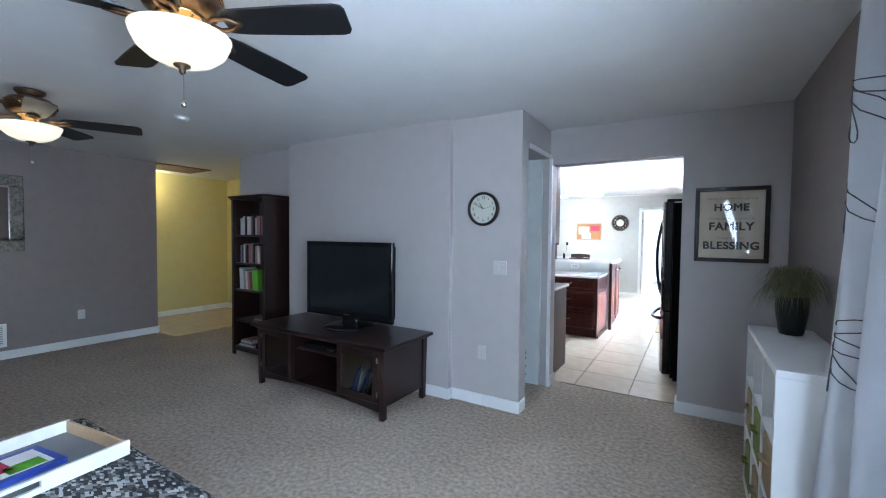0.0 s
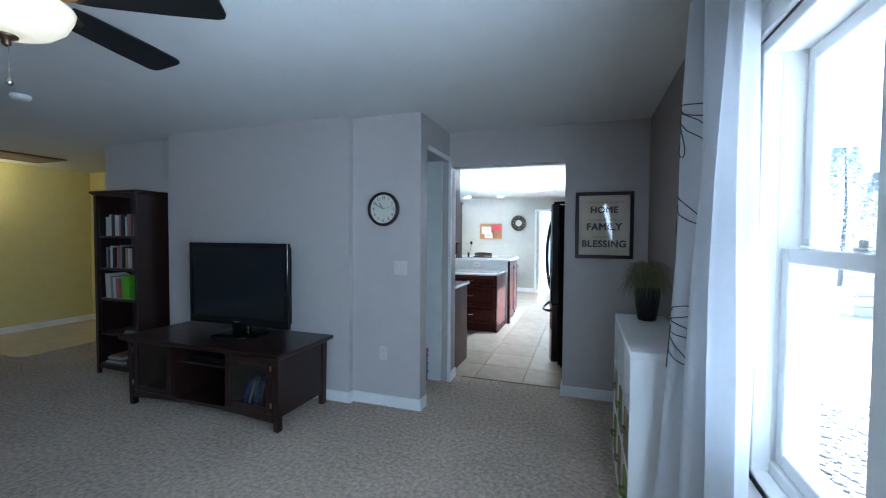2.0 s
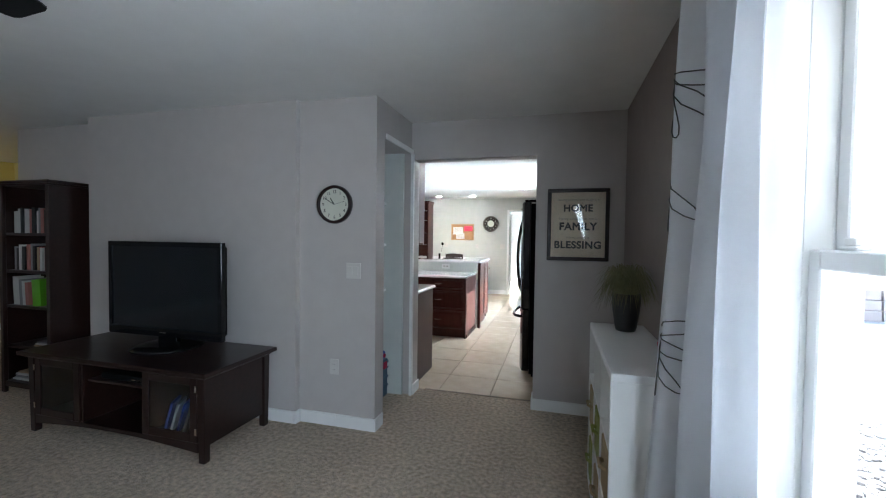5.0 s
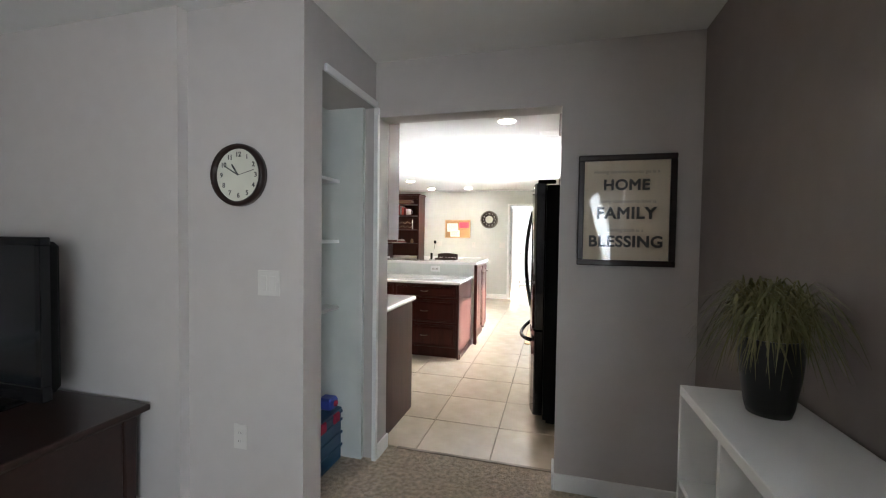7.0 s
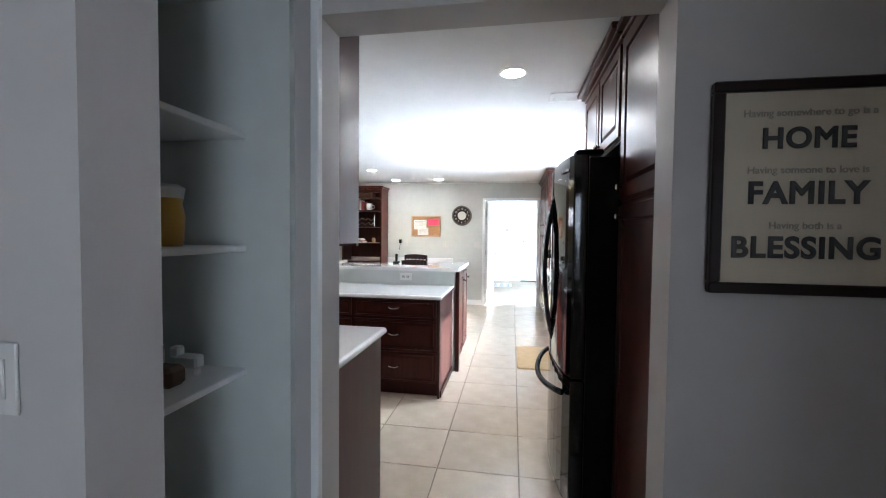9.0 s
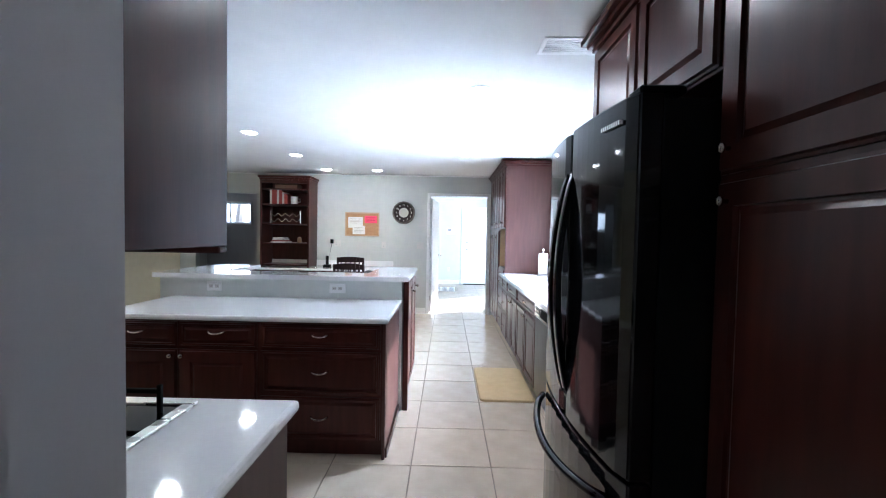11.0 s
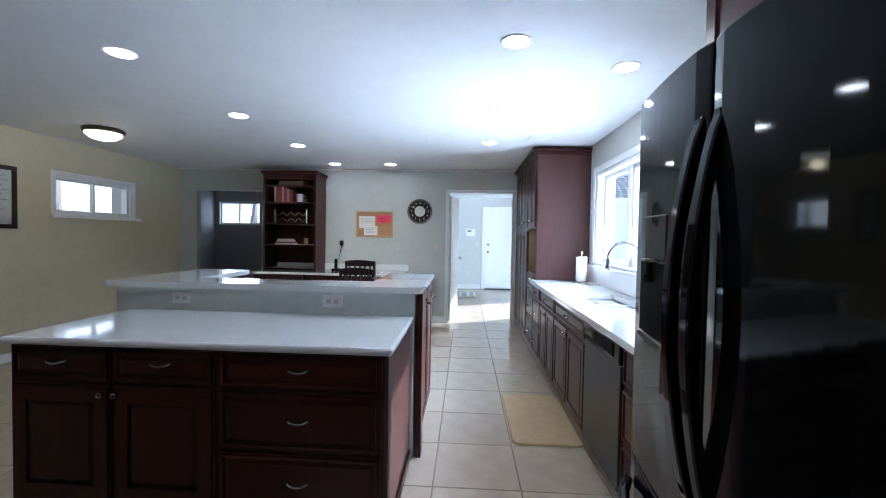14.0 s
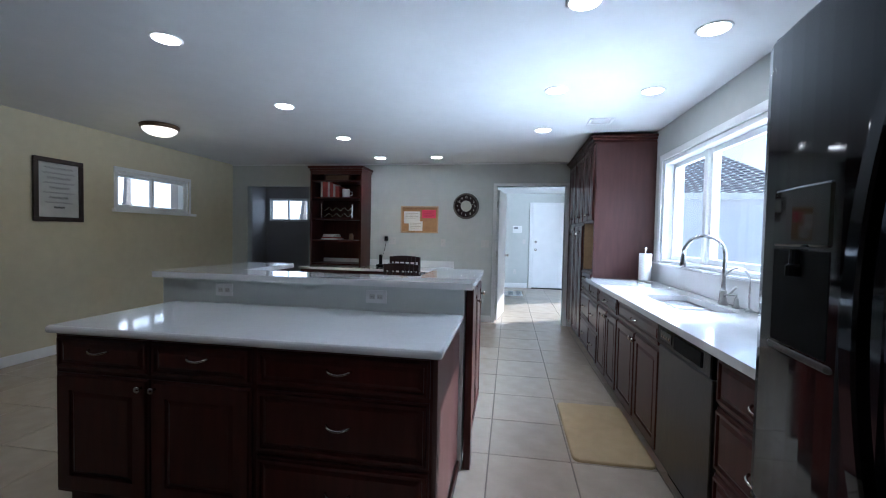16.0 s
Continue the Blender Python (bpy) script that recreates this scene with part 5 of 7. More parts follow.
def plate(name, centre, w, h, axis, out, label, kind, group="wall plates"):
    """A switch or outlet plate on a wall; axis is the wall's normal."""
    x, y, z = centre
    t = thing(name, centre, label, "outlet" if kind == "outlet" else "switch", group)

    def pb(nm, u0, u1, w0, w1, d0, d1, mat):
        if axis == "y":
            bm = box((x + u0, y + out * d0, z + w0), (x + u1, y + out * d1, z + w1), 0.0015)
        else:
            bm = box((x + out * d0, y + u0, z + w0), (x + out * d1, y + u1, z + w1), 0.0015)
        part(nm, bm, mat, t)
    pb("cover_plate", -w / 2, w / 2, -h / 2, h / 2, 0, 0.006, M_ALMOND if group == "wall plates" else M_TRIM)
    if kind == "outlet":
        n = max(1, round(w / 0.075))
        for i in range(n):
            c = (i - (n - 1) / 2) * 0.046
            for s in ((-1, 1) if h > w * 0.9 else (0,)):
                pb("socket", c - 0.016, c + 0.016, s * 0.02 - 0.013, s * 0.02 + 0.013, 0.006, 0.008, M_ALMOND)
                for q in (-0.006, 0.006):
                    pb("slot", c + q - 0.001, c + q + 0.001, s * 0.02 - 0.004, s * 0.02 + 0.004, 0.008, 0.0085, M_MATTE)
    else:
        n = max(1, round(w / 0.055))
        for i in range(n):
            c = (i - (n - 1) / 2) * 0.046
            pb("rocker", c - 0.016, c + 0.016, -0.033, 0.033, 0.006, 0.010, M_ALMOND)
    return t


plate("light_switch", (-1.265, -0.746, 1.175), 0.115, 0.115, "y", -1, "white double light switch below the clock", "switch")
plate("wall_outlet", (-1.42, -0.746, 0.45), 0.072, 0.115, "y", -1, "white wall outlet below the clock", "outlet")
plate("wall_outlet", (XL, -1.86, 0.40), 0.072, 0.115, "x", 1, "white outlet on the taupe wall", "outlet")
vt = thing("return_air_grille", (XL, -2.85, 0.25), "white louvred return air grille low on the taupe wall", "vent")
part("grille_frame", boxes([((XL, -3.15, 0.14), (XL + 0.012, -2.52, 0.165)), ((XL, -3.15, 0.375), (XL + 0.012, -2.52, 0.40)), ((XL, -3.15, 0.165), (XL + 0.012, -3.12, 0.375)), ((XL, -2.55, 0.165), (XL + 0.012, -2.52, 0.375))], 0.002), M_TRIM, vt)
for i in range(10):
    part("slat", box((XL + 0.001, -3.12, 0.170 + 0.0205 * i), (XL + 0.008, -2.55, 0.180 + 0.0205 * i), 0.001), M_TRIM, vt)

mr = thing("wall_mirror", (XL, -2.75, 1.65), "wall mirror in a broad worn silver frame", "mirror")
for nm, a, b in (("frame_bar", (-3.15, 1.21), (-2.36, 1.33)), ("frame_bar", (-3.15, 1.94), (-2.36, 2.06)), ("frame_bar", (-3.15, 1.33), (-3.03, 1.94)), ("frame_bar", (-2.48, 1.33), (-2.36, 1.94))):
    part(nm, box((XL + 0.001, a[0], a[1]), (XL + 0.035, b[0], b[1]), 0.012, None, 2), M_SILVERWOOD, mr)
part("mirror_glass", box((XL + 0.002, -3.03, 1.33), (XL + 0.010, -2.48, 1.94), 0), M_MIRROR, mr, "clear mirror glass")
sm = thing("smoke_detector", (-3.70, -2.0, C), "small round white smoke detector on the ceiling", "smoke detector")
part("body", lathe([(0.055, 0.0), (0.06, -0.012), (0.05, -0.034), (0.02, -0.04)], (-3.70, -2.0, C - 0.001), 24), M_PLASTIC, sm, "", True)


def ceiling_fan(x, y, turn):
    t = thing("ceiling_fan", (x, y, C), "bronze ceiling fan with dark blades and a lit glass bowl", "ceiling fan", "ceiling fans")
    part("canopy", lathe([(0.085, 0), (0.085, -0.015), (0.06, -0.04), (0.05, -0.055)], (x, y, C - 0.001), 28), M_BRONZE, t, "", True)
    part("motor_housing", lathe([(0.05, -0.05), (0.11, -0.06), (0.135, -0.085), (0.14, -0.125), (0.125, -0.155), (0.10, -0.17), (0.085, -0.175)], (x, y, C), 32), M_BRONZE, t, "aged bronze housing with cast scrolls", True)
    for k in range(10):
        a = 2 * math.pi * k / 10
        pts = [(x + r * math.cos(a + d), y + r * math.sin(a + d), C - h) for r, d, h in ((0.138, -0.22, 0.088), (0.143, -0.08, 0.10), (0.144, 0.06, 0.118), (0.141, 0.16, 0.108), (0.141, 0.06, 0.098))]
        part("scroll", tube(pts, 0.005, 6), M_BRASS, t, "bright brass scroll", True)
    part("light_fitter", lathe([(0.085, -0.174), (0.07, -0.185), (0.045, -0.195), (0.045, -0.232), (0.03, -0.24)], (x, y, C), 32), M_BRASS, t, "polished brass light fitter", True)
    part("bowl_rod", tube([(x, y, C - 0.236), (x, y, C - 0.357)], 0.006, 8), M_BRASS, t)
    for k in range(3):
        a = 2 * math.pi * k / 3 + 0.5
        lamp = (x + 0.085 * math.cos(a), y + 0.085 * math.sin(a))
        part("lamp_arm", tube([(x, y, C - 0.222), (x + 0.05 * math.cos(a), y + 0.05 * math.sin(a), C - 0.23), (*lamp, C - 0.245)], 0.011, 8), M_BRASS, t, "", True)
        part("lamp_globe", lathe([(0.012, -0.245), (0.026, -0.262), (0.029, -0.28), (0.022, -0.298), (0.006, -0.306)], (*lamp, C), 16), M_GLOBE, t, "lit frosted lamp", True)
    part("bowl", lathe([(0.172, -0.247), (0.166, -0.268), (0.150, -0.303), (0.115, -0.334), (0.07, -0.354), (0.012, -0.362), (0.012, -0.358), (0.068, -0.350), (0.112, -0.330), (0.146, -0.300), (0.162, -0.266), (0.167, -0.247)], (x, y, C), 36), M_LAMP, t, "lit frosted glass bowl", True)
    part("finial", lathe([(0.03, -0.357), (0.028, -0.366), (0.012, -0.375), (0.012, -0.388), (0.004, -0.396)], (x, y, C), 16), M_BRONZE, t, "", True)
    part("pull_chain", tube([(x + 0.01, y, C - 0.38), (x + 0.01, y, C - 0.50)], 0.0016, 6), M_NICKEL, t)
    part("chain_fob", lathe([(0.004, -0.498), (0.010, -0.506), (0.010, -0.516), (0.003, -0.522)], (x + 0.01, y, C), 10), M_NICKEL, t, "", True)
    for k in range(5):
        rot = Matrix.Translation((x, y, C - 0.205)) @ Matrix.Rotation(radians(turn + 72 * k), 4, "Z") @ Matrix.Rotation(radians(-12), 4, "X")
        bm = bmesh.new()
        prof = [(0.17, 0.055), (0.22, 0.064), (0.45, 0.075), (0.61, 0.077), (0.635, 0.069), (0.645, 0.05)]
        lo, hi = [], []
        for r, w in prof:
            lo.append([bm.verts.new((r, -w, 0)), bm.verts.new((r, w, 0))])
            hi.append([bm.verts.new((r, -w, 0.007)), bm.verts.new((r, w, 0.007))])
        for i in range(len(prof) - 1):
            bm.faces.new((lo[i][0], lo[i][1], lo[i + 1][1], lo[i + 1][0]))
            bm.faces.new((hi[i][0], hi[i + 1][0], hi[i + 1][1], hi[i][1]))
            for s in (0, 1):
                bm.faces.new((lo[i][s], lo[i + 1][s], hi[i + 1][s], hi[i][s]))
        bm.faces.new((lo[0][0], hi[0][0], hi[0][1], lo[0][1]))
        bm.faces.new((lo[-1][0], lo[-1][1], hi[-1][1], hi[-1][0]))
        bmesh.ops.recalc_face_normals(bm, faces=bm.faces)
        bmesh.ops.transform(bm, verts=bm.verts, matrix=rot)
        part("blade", bm, M_CLAY, t, "dark espresso fan blade")
        bm = bmesh.new()
        for s in (-1, 1):
            tube([(0.10, 0, 0.0), (0.14, s * 0.03, -0.008), (0.19, s * 0.028, -0.006), (0.235, 0.0, -0.006)], 0.009, 8, bm)
        bmesh.ops.transform(bm, verts=bm.verts, matrix=rot)
        part("blade_arm", bm, M_BRONZE, t, "scrolled bronze blade arm", True)
    return t


ceiling_fan(-1.60, -3.03, 28)
ceiling_fan(-3.98, -2.88, 63)
bulb("fan_bulb", (-1.598, -2.945, C - 0.272), 1.9, (1.0, 0.74, 0.42), 0.025)
bulb("fan_bulb", (-3.978, -2.795, C - 0.272), 1.9, (1.0, 0.74, 0.42), 0.025)

# ottoman with a serving tray
ot = thing("ottoman", (-2.35, -3.55, 0), "black and white woven upholstered storage ottoman", "ottoman")
bm = box((-2.78, -4.15, 0.07), (-1.44, -2.97, 0.43), 0)
bmesh.ops.bevel(bm, geom=bm.edges[:], offset=0.06, segments=4, affect="EDGES", profile=0.5)
part("cushion", bm, M_WOVEN, ot, "", True)
for x in (-2.68, -1.58):
    for y in (-4.05, -3.12):
        part("foot", lathe([(0.02, 0), (0.03, 0.07)], (x + 0.02, y + 0.02, 0), 12), M_ESPRESSO, ot)
TA = Matrix.Translation((-2.27, -3.45, 0.432)) @ Matrix.Rotation(radians(-82), 4, "Z")
tr = thing("serving_tray", (-2.13, -3.42, 0.432), "pale wooden serving tray with handle slots on the ottoman", "tray")


def tray_part(nm, pairs, mat, bev=0.003, label=""):
    bm = boxes(pairs, bev)
    bmesh.ops.transform(bm, verts=bm.verts, matrix=TA)
    part(nm, bm, mat, tr, label)


tray_part("base", [((-0.37, -0.24, 0.0), (0.37, 0.24, 0.008))], BOOKS[4], 0, "grey tray floor")
for s in (-1, 1):
    tray_part("long_side", [((-0.38, s * 0.245 - 0.008, 0.0), (0.38, s * 0.245 + 0.008, 0.022)), ((-0.38, s * 0.245 - 0.008, 0.05), (0.38, s * 0.245 + 0.008, 0.065)),
                            ((-0.38, s * 0.245 - 0.008, 0.022), (-0.07, s * 0.245 + 0.008, 0.05)), ((0.07, s * 0.245 - 0.008, 0.022), (0.38, s * 0.245 + 0.008, 0.05))], M_PAPER, 0.0)
    tray_part("short_side", [((s * 0.372 - 0.008, -0.237, 0.0), (s * 0.372 + 0.008, 0.237, 0.062))], M_OAK)
gb = thing("puzzle_box", (-2.14, -3.36, 0.441), "shiny blue boxed puzzle with a coloured picture in the tray", "box")
for nm, pr, mat in (("box_body", ((-0.22, -0.15, 0.009), (0.10, 0.10, 0.030)), M_BLUE), ("picture", ((-0.19, -0.12, 0.0305), (0.07, 0.07, 0.0315)), M_PAPER), ("picture_patch", ((-0.08, -0.10, 0.0318), (0.05, 0.02, 0.0324)), M_RED), ("picture_patch", ((-0.17, -0.02, 0.0318), (-0.05, 0.06, 0.0324)), M_GREEN)):
    bm = box(pr[0], pr[1], 0.001)
    bmesh.ops.transform(bm, verts=bm.verts, matrix=TA)
    part(nm, bm, mat, gb)

# framed print beside the opening
fp = thing("framed_print", (0.33, 0.0, 1.26), "dark-framed print of bold family words on aged paper", "picture")
FX0, FX1, FZ0, FZ1 = 0.092, 0.565, 1.255, 1.833
for a, b in (((FX0, FZ0), (FX1, FZ0 + 0.03)), ((FX0, FZ1 - 0.03), (FX1, FZ1)), ((FX0, FZ0 + 0.03), (FX0 + 0.03, FZ1 - 0.03)), ((FX1 - 0.03, FZ0 + 0.03), (FX1, FZ1 - 0.03))):
    part("frame_bar", box((a[0], -0.026, a[1]), (b[0], -0.001, b[1]), 0.004), M_ESPRESSO, fp)
part("sheet", box((FX0 + 0.03, -0.012, FZ0 + 0.03), (FX1 - 0.03, -0.002, FZ1 - 0.03), 0), M_POSTER, fp, "aged cream printed sheet")
ROT = Matrix.Rotation(radians(90), 4, "X")
xc = (FX0 + FX1) / 2
for body, zz, sz in (("HOME", 1.675, 0.076), ("FAMILY", 1.528, 0.083), ("BLESSING", 1.380, 0.080)):
    words("lettering", body, sz, Matrix.Translation((xc, -0.0135, zz)) @ ROT, M_INK, fp, 1.08, 0.034)
for body, zz in (("Having somewhere to go is a", 1.745), ("Having someone to love is", 1.592), ("Having both is a", 1.442)):
    words("lettering", body, 0.027, Matrix.Translation((xc, -0.0135, zz)) @ ROT, M_FAINT, fp)
pg = part("glass", box((FX0 + 0.03, -0.018, FZ0 + 0.03), (FX1 - 0.03, -0.016, FZ1 - 0.03), 0), M_PANE, fp)
pg.visible_shadow = False

# white cube shelf with fabric bins, and the potted grass on it
ws = thing("cube_shelf", (0.52, -1.35, 0), "white laminate cube shelf with fabric bins under the curtain", "shelf")
sx0, sx1, sy0, sy1, sz = 0.375, 0.668, -1.835, -0.86, 0.93
part("top", box((sx0, sy0, sz - 0.03), (sx1, sy1, sz), 0.002), M_ENAMEL, ws)
part("bottom", box((sx0, sy0, 0.0), (sx1, sy1, 0.035), 0.002), M_ENAMEL, ws)
for y in (sy0, -1.515, -1.198, sy1 - 0.018):
    part("upright", box((sx0, y, 0.035), (sx1, y + 0.018, sz - 0.03), 0.001), M_ENAMEL, ws)
for z in (0.325, 0.61):
    part("shelf", box((sx0 + 0.002, sy0 + 0.018, z), (sx1, sy1 - 0.018, z + 0.018), 0.001), M_ENAMEL, ws)
part("back_panel", box((sx1 - 0.006, sy0 + 0.018, 0.035), (sx1 - 0.001, sy1 - 0.018, sz - 0.03), 0), M_ENAMEL, ws)
for zi, z in enumerate((0.036, 0.344)):
    for yi, y in enumerate((-1.815, -1.495, -1.178)):
        t = thing("fabric_bin", (0.5, y + 0.15, z), "soft fabric storage bin with a handle in the cube shelf", "storage bin", "fabric bins")
        m = M_BIN if (zi + yi) % 2 == 0 else M_BINTAN
        part("body", boxes([((sx0 + 0.004, y + 0.01, z), (sx1 - 0.02, y + 0.28, z + 0.235))], 0.012), m, t)
        part("handle", tube([(sx0 + 0.004, y + 0.10, z + 0.15), (sx0 - 0.018, y + 0.11, z + 0.16), (sx0 - 0.018, y + 0.17, z + 0.16), (sx0 + 0.004, y + 0.18, z + 0.15)], 0.008, 8), m, t)
pp = thing("potted_grass", (0.545, -1.03, sz), "arching dry green grass in a black pot on the white shelf", "plant")
part("pot", lathe([(0.050, 0.0), (0.056, 0.02), (0.070, 0.11), (0.074, 0.17), (0.071, 0.205), (0.062, 0.205), (0.062, 0.185), (0.005, 0.185)], (0.545, -1.03, sz + 0.001), 32), M_CLAY, pp, "matte black tapered pot", True)
part("soil", lathe([(0.061, 0.187), (0.04, 0.193), (0.003, 0.195)], (0.545, -1.03, sz), 20), M_SOIL, pp)
bm = bmesh.new()
for i in range(820):
    a = rng.uniform(0, 2 * math.pi)
    reach, rise, droop = rng.uniform(0.05, 0.19), rng.uniform(0.08, 0.18), rng.uniform(0.03, 0.19)
    rise *= 1.15 - 1.2 * reach
    ca, sa = math.cos(a), math.sin(a)
    if ca > 0:
        reach = min(reach, 0.095 / max(ca, 0.3))
    w = rng.uniform(0.0022, 0.0042)
    base = Vector((0.545 + 0.045 * rng.uniform(-1, 1), -1.03 + 0.045 * rng.uniform(-1, 1), sz + 0.19))
    side = Vector((-sa, ca, 0)) * w
    wav = rng.uniform(0, 6)
    prev = None
    for s in range(8):
        u = s / 7
        p = base + Vector((reach * ca * u ** 1.1, reach * sa * u ** 1.1, rise * math.sin(min(1.0, 1.5 * u) * math.pi / 2) - droop * max(0.0, u - 0.45) ** 1.4 * 2.2 + 0.006 * math.sin(7 * u + wav)))
        p += Vector((sa, -ca, 0)) * 0.022 * u * math.sin(2.5 * u + wav)
        k = (1 - u) ** 0.6 + 0.06
        cur = (bm.verts.new(p - side * k), bm.verts.new(p + side * k))
        if prev:
            bm.faces.new((prev[0], prev[1], cur[1], cur[0]))
        prev = cur
tagged(part("grass_blades", bm, M_GRASS, pp, "dry green arching blades"), kind="stuff")
hat = thing("red_hat", (0.605, -1.775, sz), "small crimson felt hat with a narrow brim on the white shelf", "hat")
part("brim", lathe([(0.04, 0.0), (0.062, 0.004), (0.062, 0.012), (0.055, 0.02)], (0.605, -1.775, sz + 0.001), 28), M_RED, hat, "", True)
part("crown", lathe([(0.055, 0.018), (0.050, 0.035), (0.056, 0.075), (0.062, 0.112), (0.058, 0.122), (0.02, 0.126)], (0.605, -1.775, sz), 28), M_RED, hat, "", True)

# curtain with drawn flower lines, on a rod
cu = thing("curtain", (0.58, -2.15, 0.1), "sheer white curtain panel with black flower outlines beside the window", "curtain")
bm = bmesh.new()
NU, NZ = 90, 26
rows = []


def curtain_at(u, z):
    """u from 0 to 1 across the cloth, z its height."""
    f = (z - 0.06) / 2.28
    y0c, y1c = -1.89 - 0.04 * f, -2.50 + 0.05 * f
    y = y0c + (y1c - y0c) * u
    xl = 0.445 + 0.115 * f
    x = xl + (0.615 - xl) * u ** 0.8 + (0.028 + 0.012 * (1 - f)) * math.sin(u * 2 * math.pi * 3.6 + 0.6 * math.sin(2.6 * f)) + 0.010 * math.sin(u * 41 + 3 * f) * (0.35 + 0.65 * f) + 0.006 * math.sin(u * 17 + 9 * f)
    return Vector((x, y, z))


for j in range(NZ + 1):
    z = 0.06 + 2.28 * j / NZ
    rows.append([bm.verts.new(curtain_at(i / NU, z)) for i in range(NU + 1)])
for a, b in zip(rows, rows[1:]):
    for i in range(NU):
        bm.faces.new((a[i], a[i + 1], b[i + 1], b[i]))
cl = part("cloth", bm, M_CURTAIN, cu, "", True)
md = cl.modifiers.new("thickness", "SOLIDIFY")
md.thickness = 0.0015


def drawn_petal(u0, z0, angle, length, width):
    pts = []
    for i in range(17):
        s = i / 16 * 2 * math.pi
        px, pz = length * 0.5 * (1 - math.cos(s)), width * math.sin(s) * (0.6 + 0.4 * math.sin(s / 2))
        du = (px * math.cos(angle) - pz * math.sin(angle)) / 0.9
        dz = px * math.sin(angle) + pz * math.cos(angle)
        p = curtain_at(min(max(u0 + du, 0.0), 1.0), min(max(z0 + dz, 0.08), 2.3))
        pts.append(p + Vector((-0.0035, 0.0, 0)))
    part("flower_line", tube(pts, 0.0022, 5), M_INK, cu, "thin black flower outline")


for u0, z0, n0 in ((0.08, 1.12, 5), (0.15, 1.95, 4), (0.10, 1.66, 3), (0.52, 0.50, 3)):
    for k in range(n0):
        drawn_petal(u0, z0, -1.75 + 0.5 * k, 0.24 - 0.03 * (k % 2), 0.024)
rd = thing("curtain_rod", (0.6, -3.6, 2.33), "dark metal curtain rod above the window", "curtain rod")
part("rod", tube([(0.60, -5.3, 2.345), (0.60, -1.78, 2.345)], 0.010, 10), M_BRONZE, rd, "", True)
part("finial", lathe([(0.01, 0), (0.022, 0.015), (0.022, 0.03), (0.006, 0.045)], (0.60, -1.785, 2.345), 14, "y"), M_BRONZE, rd, "", True)
for y in (-1.86, -5.2):
    part("bracket", box((0.592, y - 0.008, 2.333), (0.679, y + 0.008, 2.345), 0.002), M_BRONZE, rd)

# niche shelves and what stands on them
for z in (1.735, 1.365, 0.955):
    structure("niche_shelf", box((-1.70, -0.598, z - 0.02), (-1.315, -0.032, z), 0.003), M_TRIM, "white painted shelf in the niche")
t = thing("toy_figure", (-1.44, -0.13, 0.956), "small white toy animal on the niche shelf", "toy")
part("body", boxes([((-1.49, -0.15, 0.98), (-1.41, -0.11, 1.02)), ((-1.51, -0.145, 1.01), (-1.475, -0.115, 1.045)), ((-1.48, -0.145, 0.956), (-1.465, -0.115, 0.98)), ((-1.43, -0.145, 0.956), (-1.415, -0.115, 0.98))], 0.006), M_PLASTIC, t)
t = thing("toy_dinosaur", (-1.46, -0.22, 0.956), "dark brown toy animal on the niche shelf", "toy")
part("body", boxes([((-1.54, -0.26, 0.956), (-1.40, -0.19, 1.015)), ((-1.49, -0.24, 1.015), (-1.45, -0.21, 1.08))], 0.012), BOOKS[5], t)
t = thing("toy_cup", (-1.44, -0.21, 1.366), "yellow plastic toy jug on the niche shelf", "toy")
part("body", lathe([(0.035, 0), (0.04, 0.01), (0.045, 0.09), (0.036, 0.13), (0.038, 0.14)], (-1.44, -0.215, 1.366), 18), M_YELLOW, t, "", True)
t = thing("paper_bag", (-1.5, -0.14, 1.366), "crumpled pale paper bag on the niche shelf", "bag")
part("body", lathe([(0.04, 0), (0.05, 0.04), (0.045, 0.12), (0.055, 0.18), (0.04, 0.19)], (-1.52, -0.14, 1.366), 9), M_PAPER, t)
t = thing("toy_crate", (-1.43, -0.18, 0), "blue plastic toy crate with red catches on the niche floor", "crate")
part("crate", boxes([((-1.58, -0.33, 0.0), (-1.29, -0.045, 0.02)), ((-1.58, -0.33, 0.02), (-1.57, -0.045, 0.30)), ((-1.30, -0.33, 0.02), (-1.29, -0.045, 0.30)),
                     ((-1.57, -0.33, 0.02), (-1.30, -0.32, 0.30)), ((-1.57, -0.055, 0.02), (-1.30, -0.045, 0.30))], 0.002), M_TEAL, t, "translucent blue plastic")
for z in (0.08, 0.16, 0.24, 0.29):
    part("rib", box((-1.289, -0.335, z), (-1.280, -0.04, z + 0.016), 0.002), M_TEAL, t)
for y in (-0.27, -0.12):
    part("catch", box((-1.288, y - 0.03, 0.255), (-1.270, y + 0.03, 0.315), 0.006), M_RED, t, "red catch")
part("lid", box((-1.585, -0.335, 0.302), (-1.285, -0.04, 0.325), 0.006), M_TEAL, t)
t = thing("toy_bucket", (-1.42, -0.25, 0.326), "blue plastic bucket standing on the toy crate", "bucket")
part("body", lathe([(0.055, 0), (0.06, 0.01), (0.075, 0.17), (0.082, 0.175), (0.082, 0.19), (0.070, 0.19), (0.055, 0.02), (0.004, 0.02)], (-1.42, -0.25, 0.326), 24), M_TEAL, t, "", True)
t = thing("toy_block", (-1.34, -0.10, 0.326), "dark blue toy with a red button on the crate", "toy")
part("body", box((-1.40, -0.145, 0.326), (-1.30, -0.055, 0.40), 0.014), M_BLUE, t)
part("button", lathe([(0.018, 0), (0.018, 0.01), (0.006, 0.016)], (-1.30, -0.10, 0.365), 14, "x"), M_RED, t, "red button")

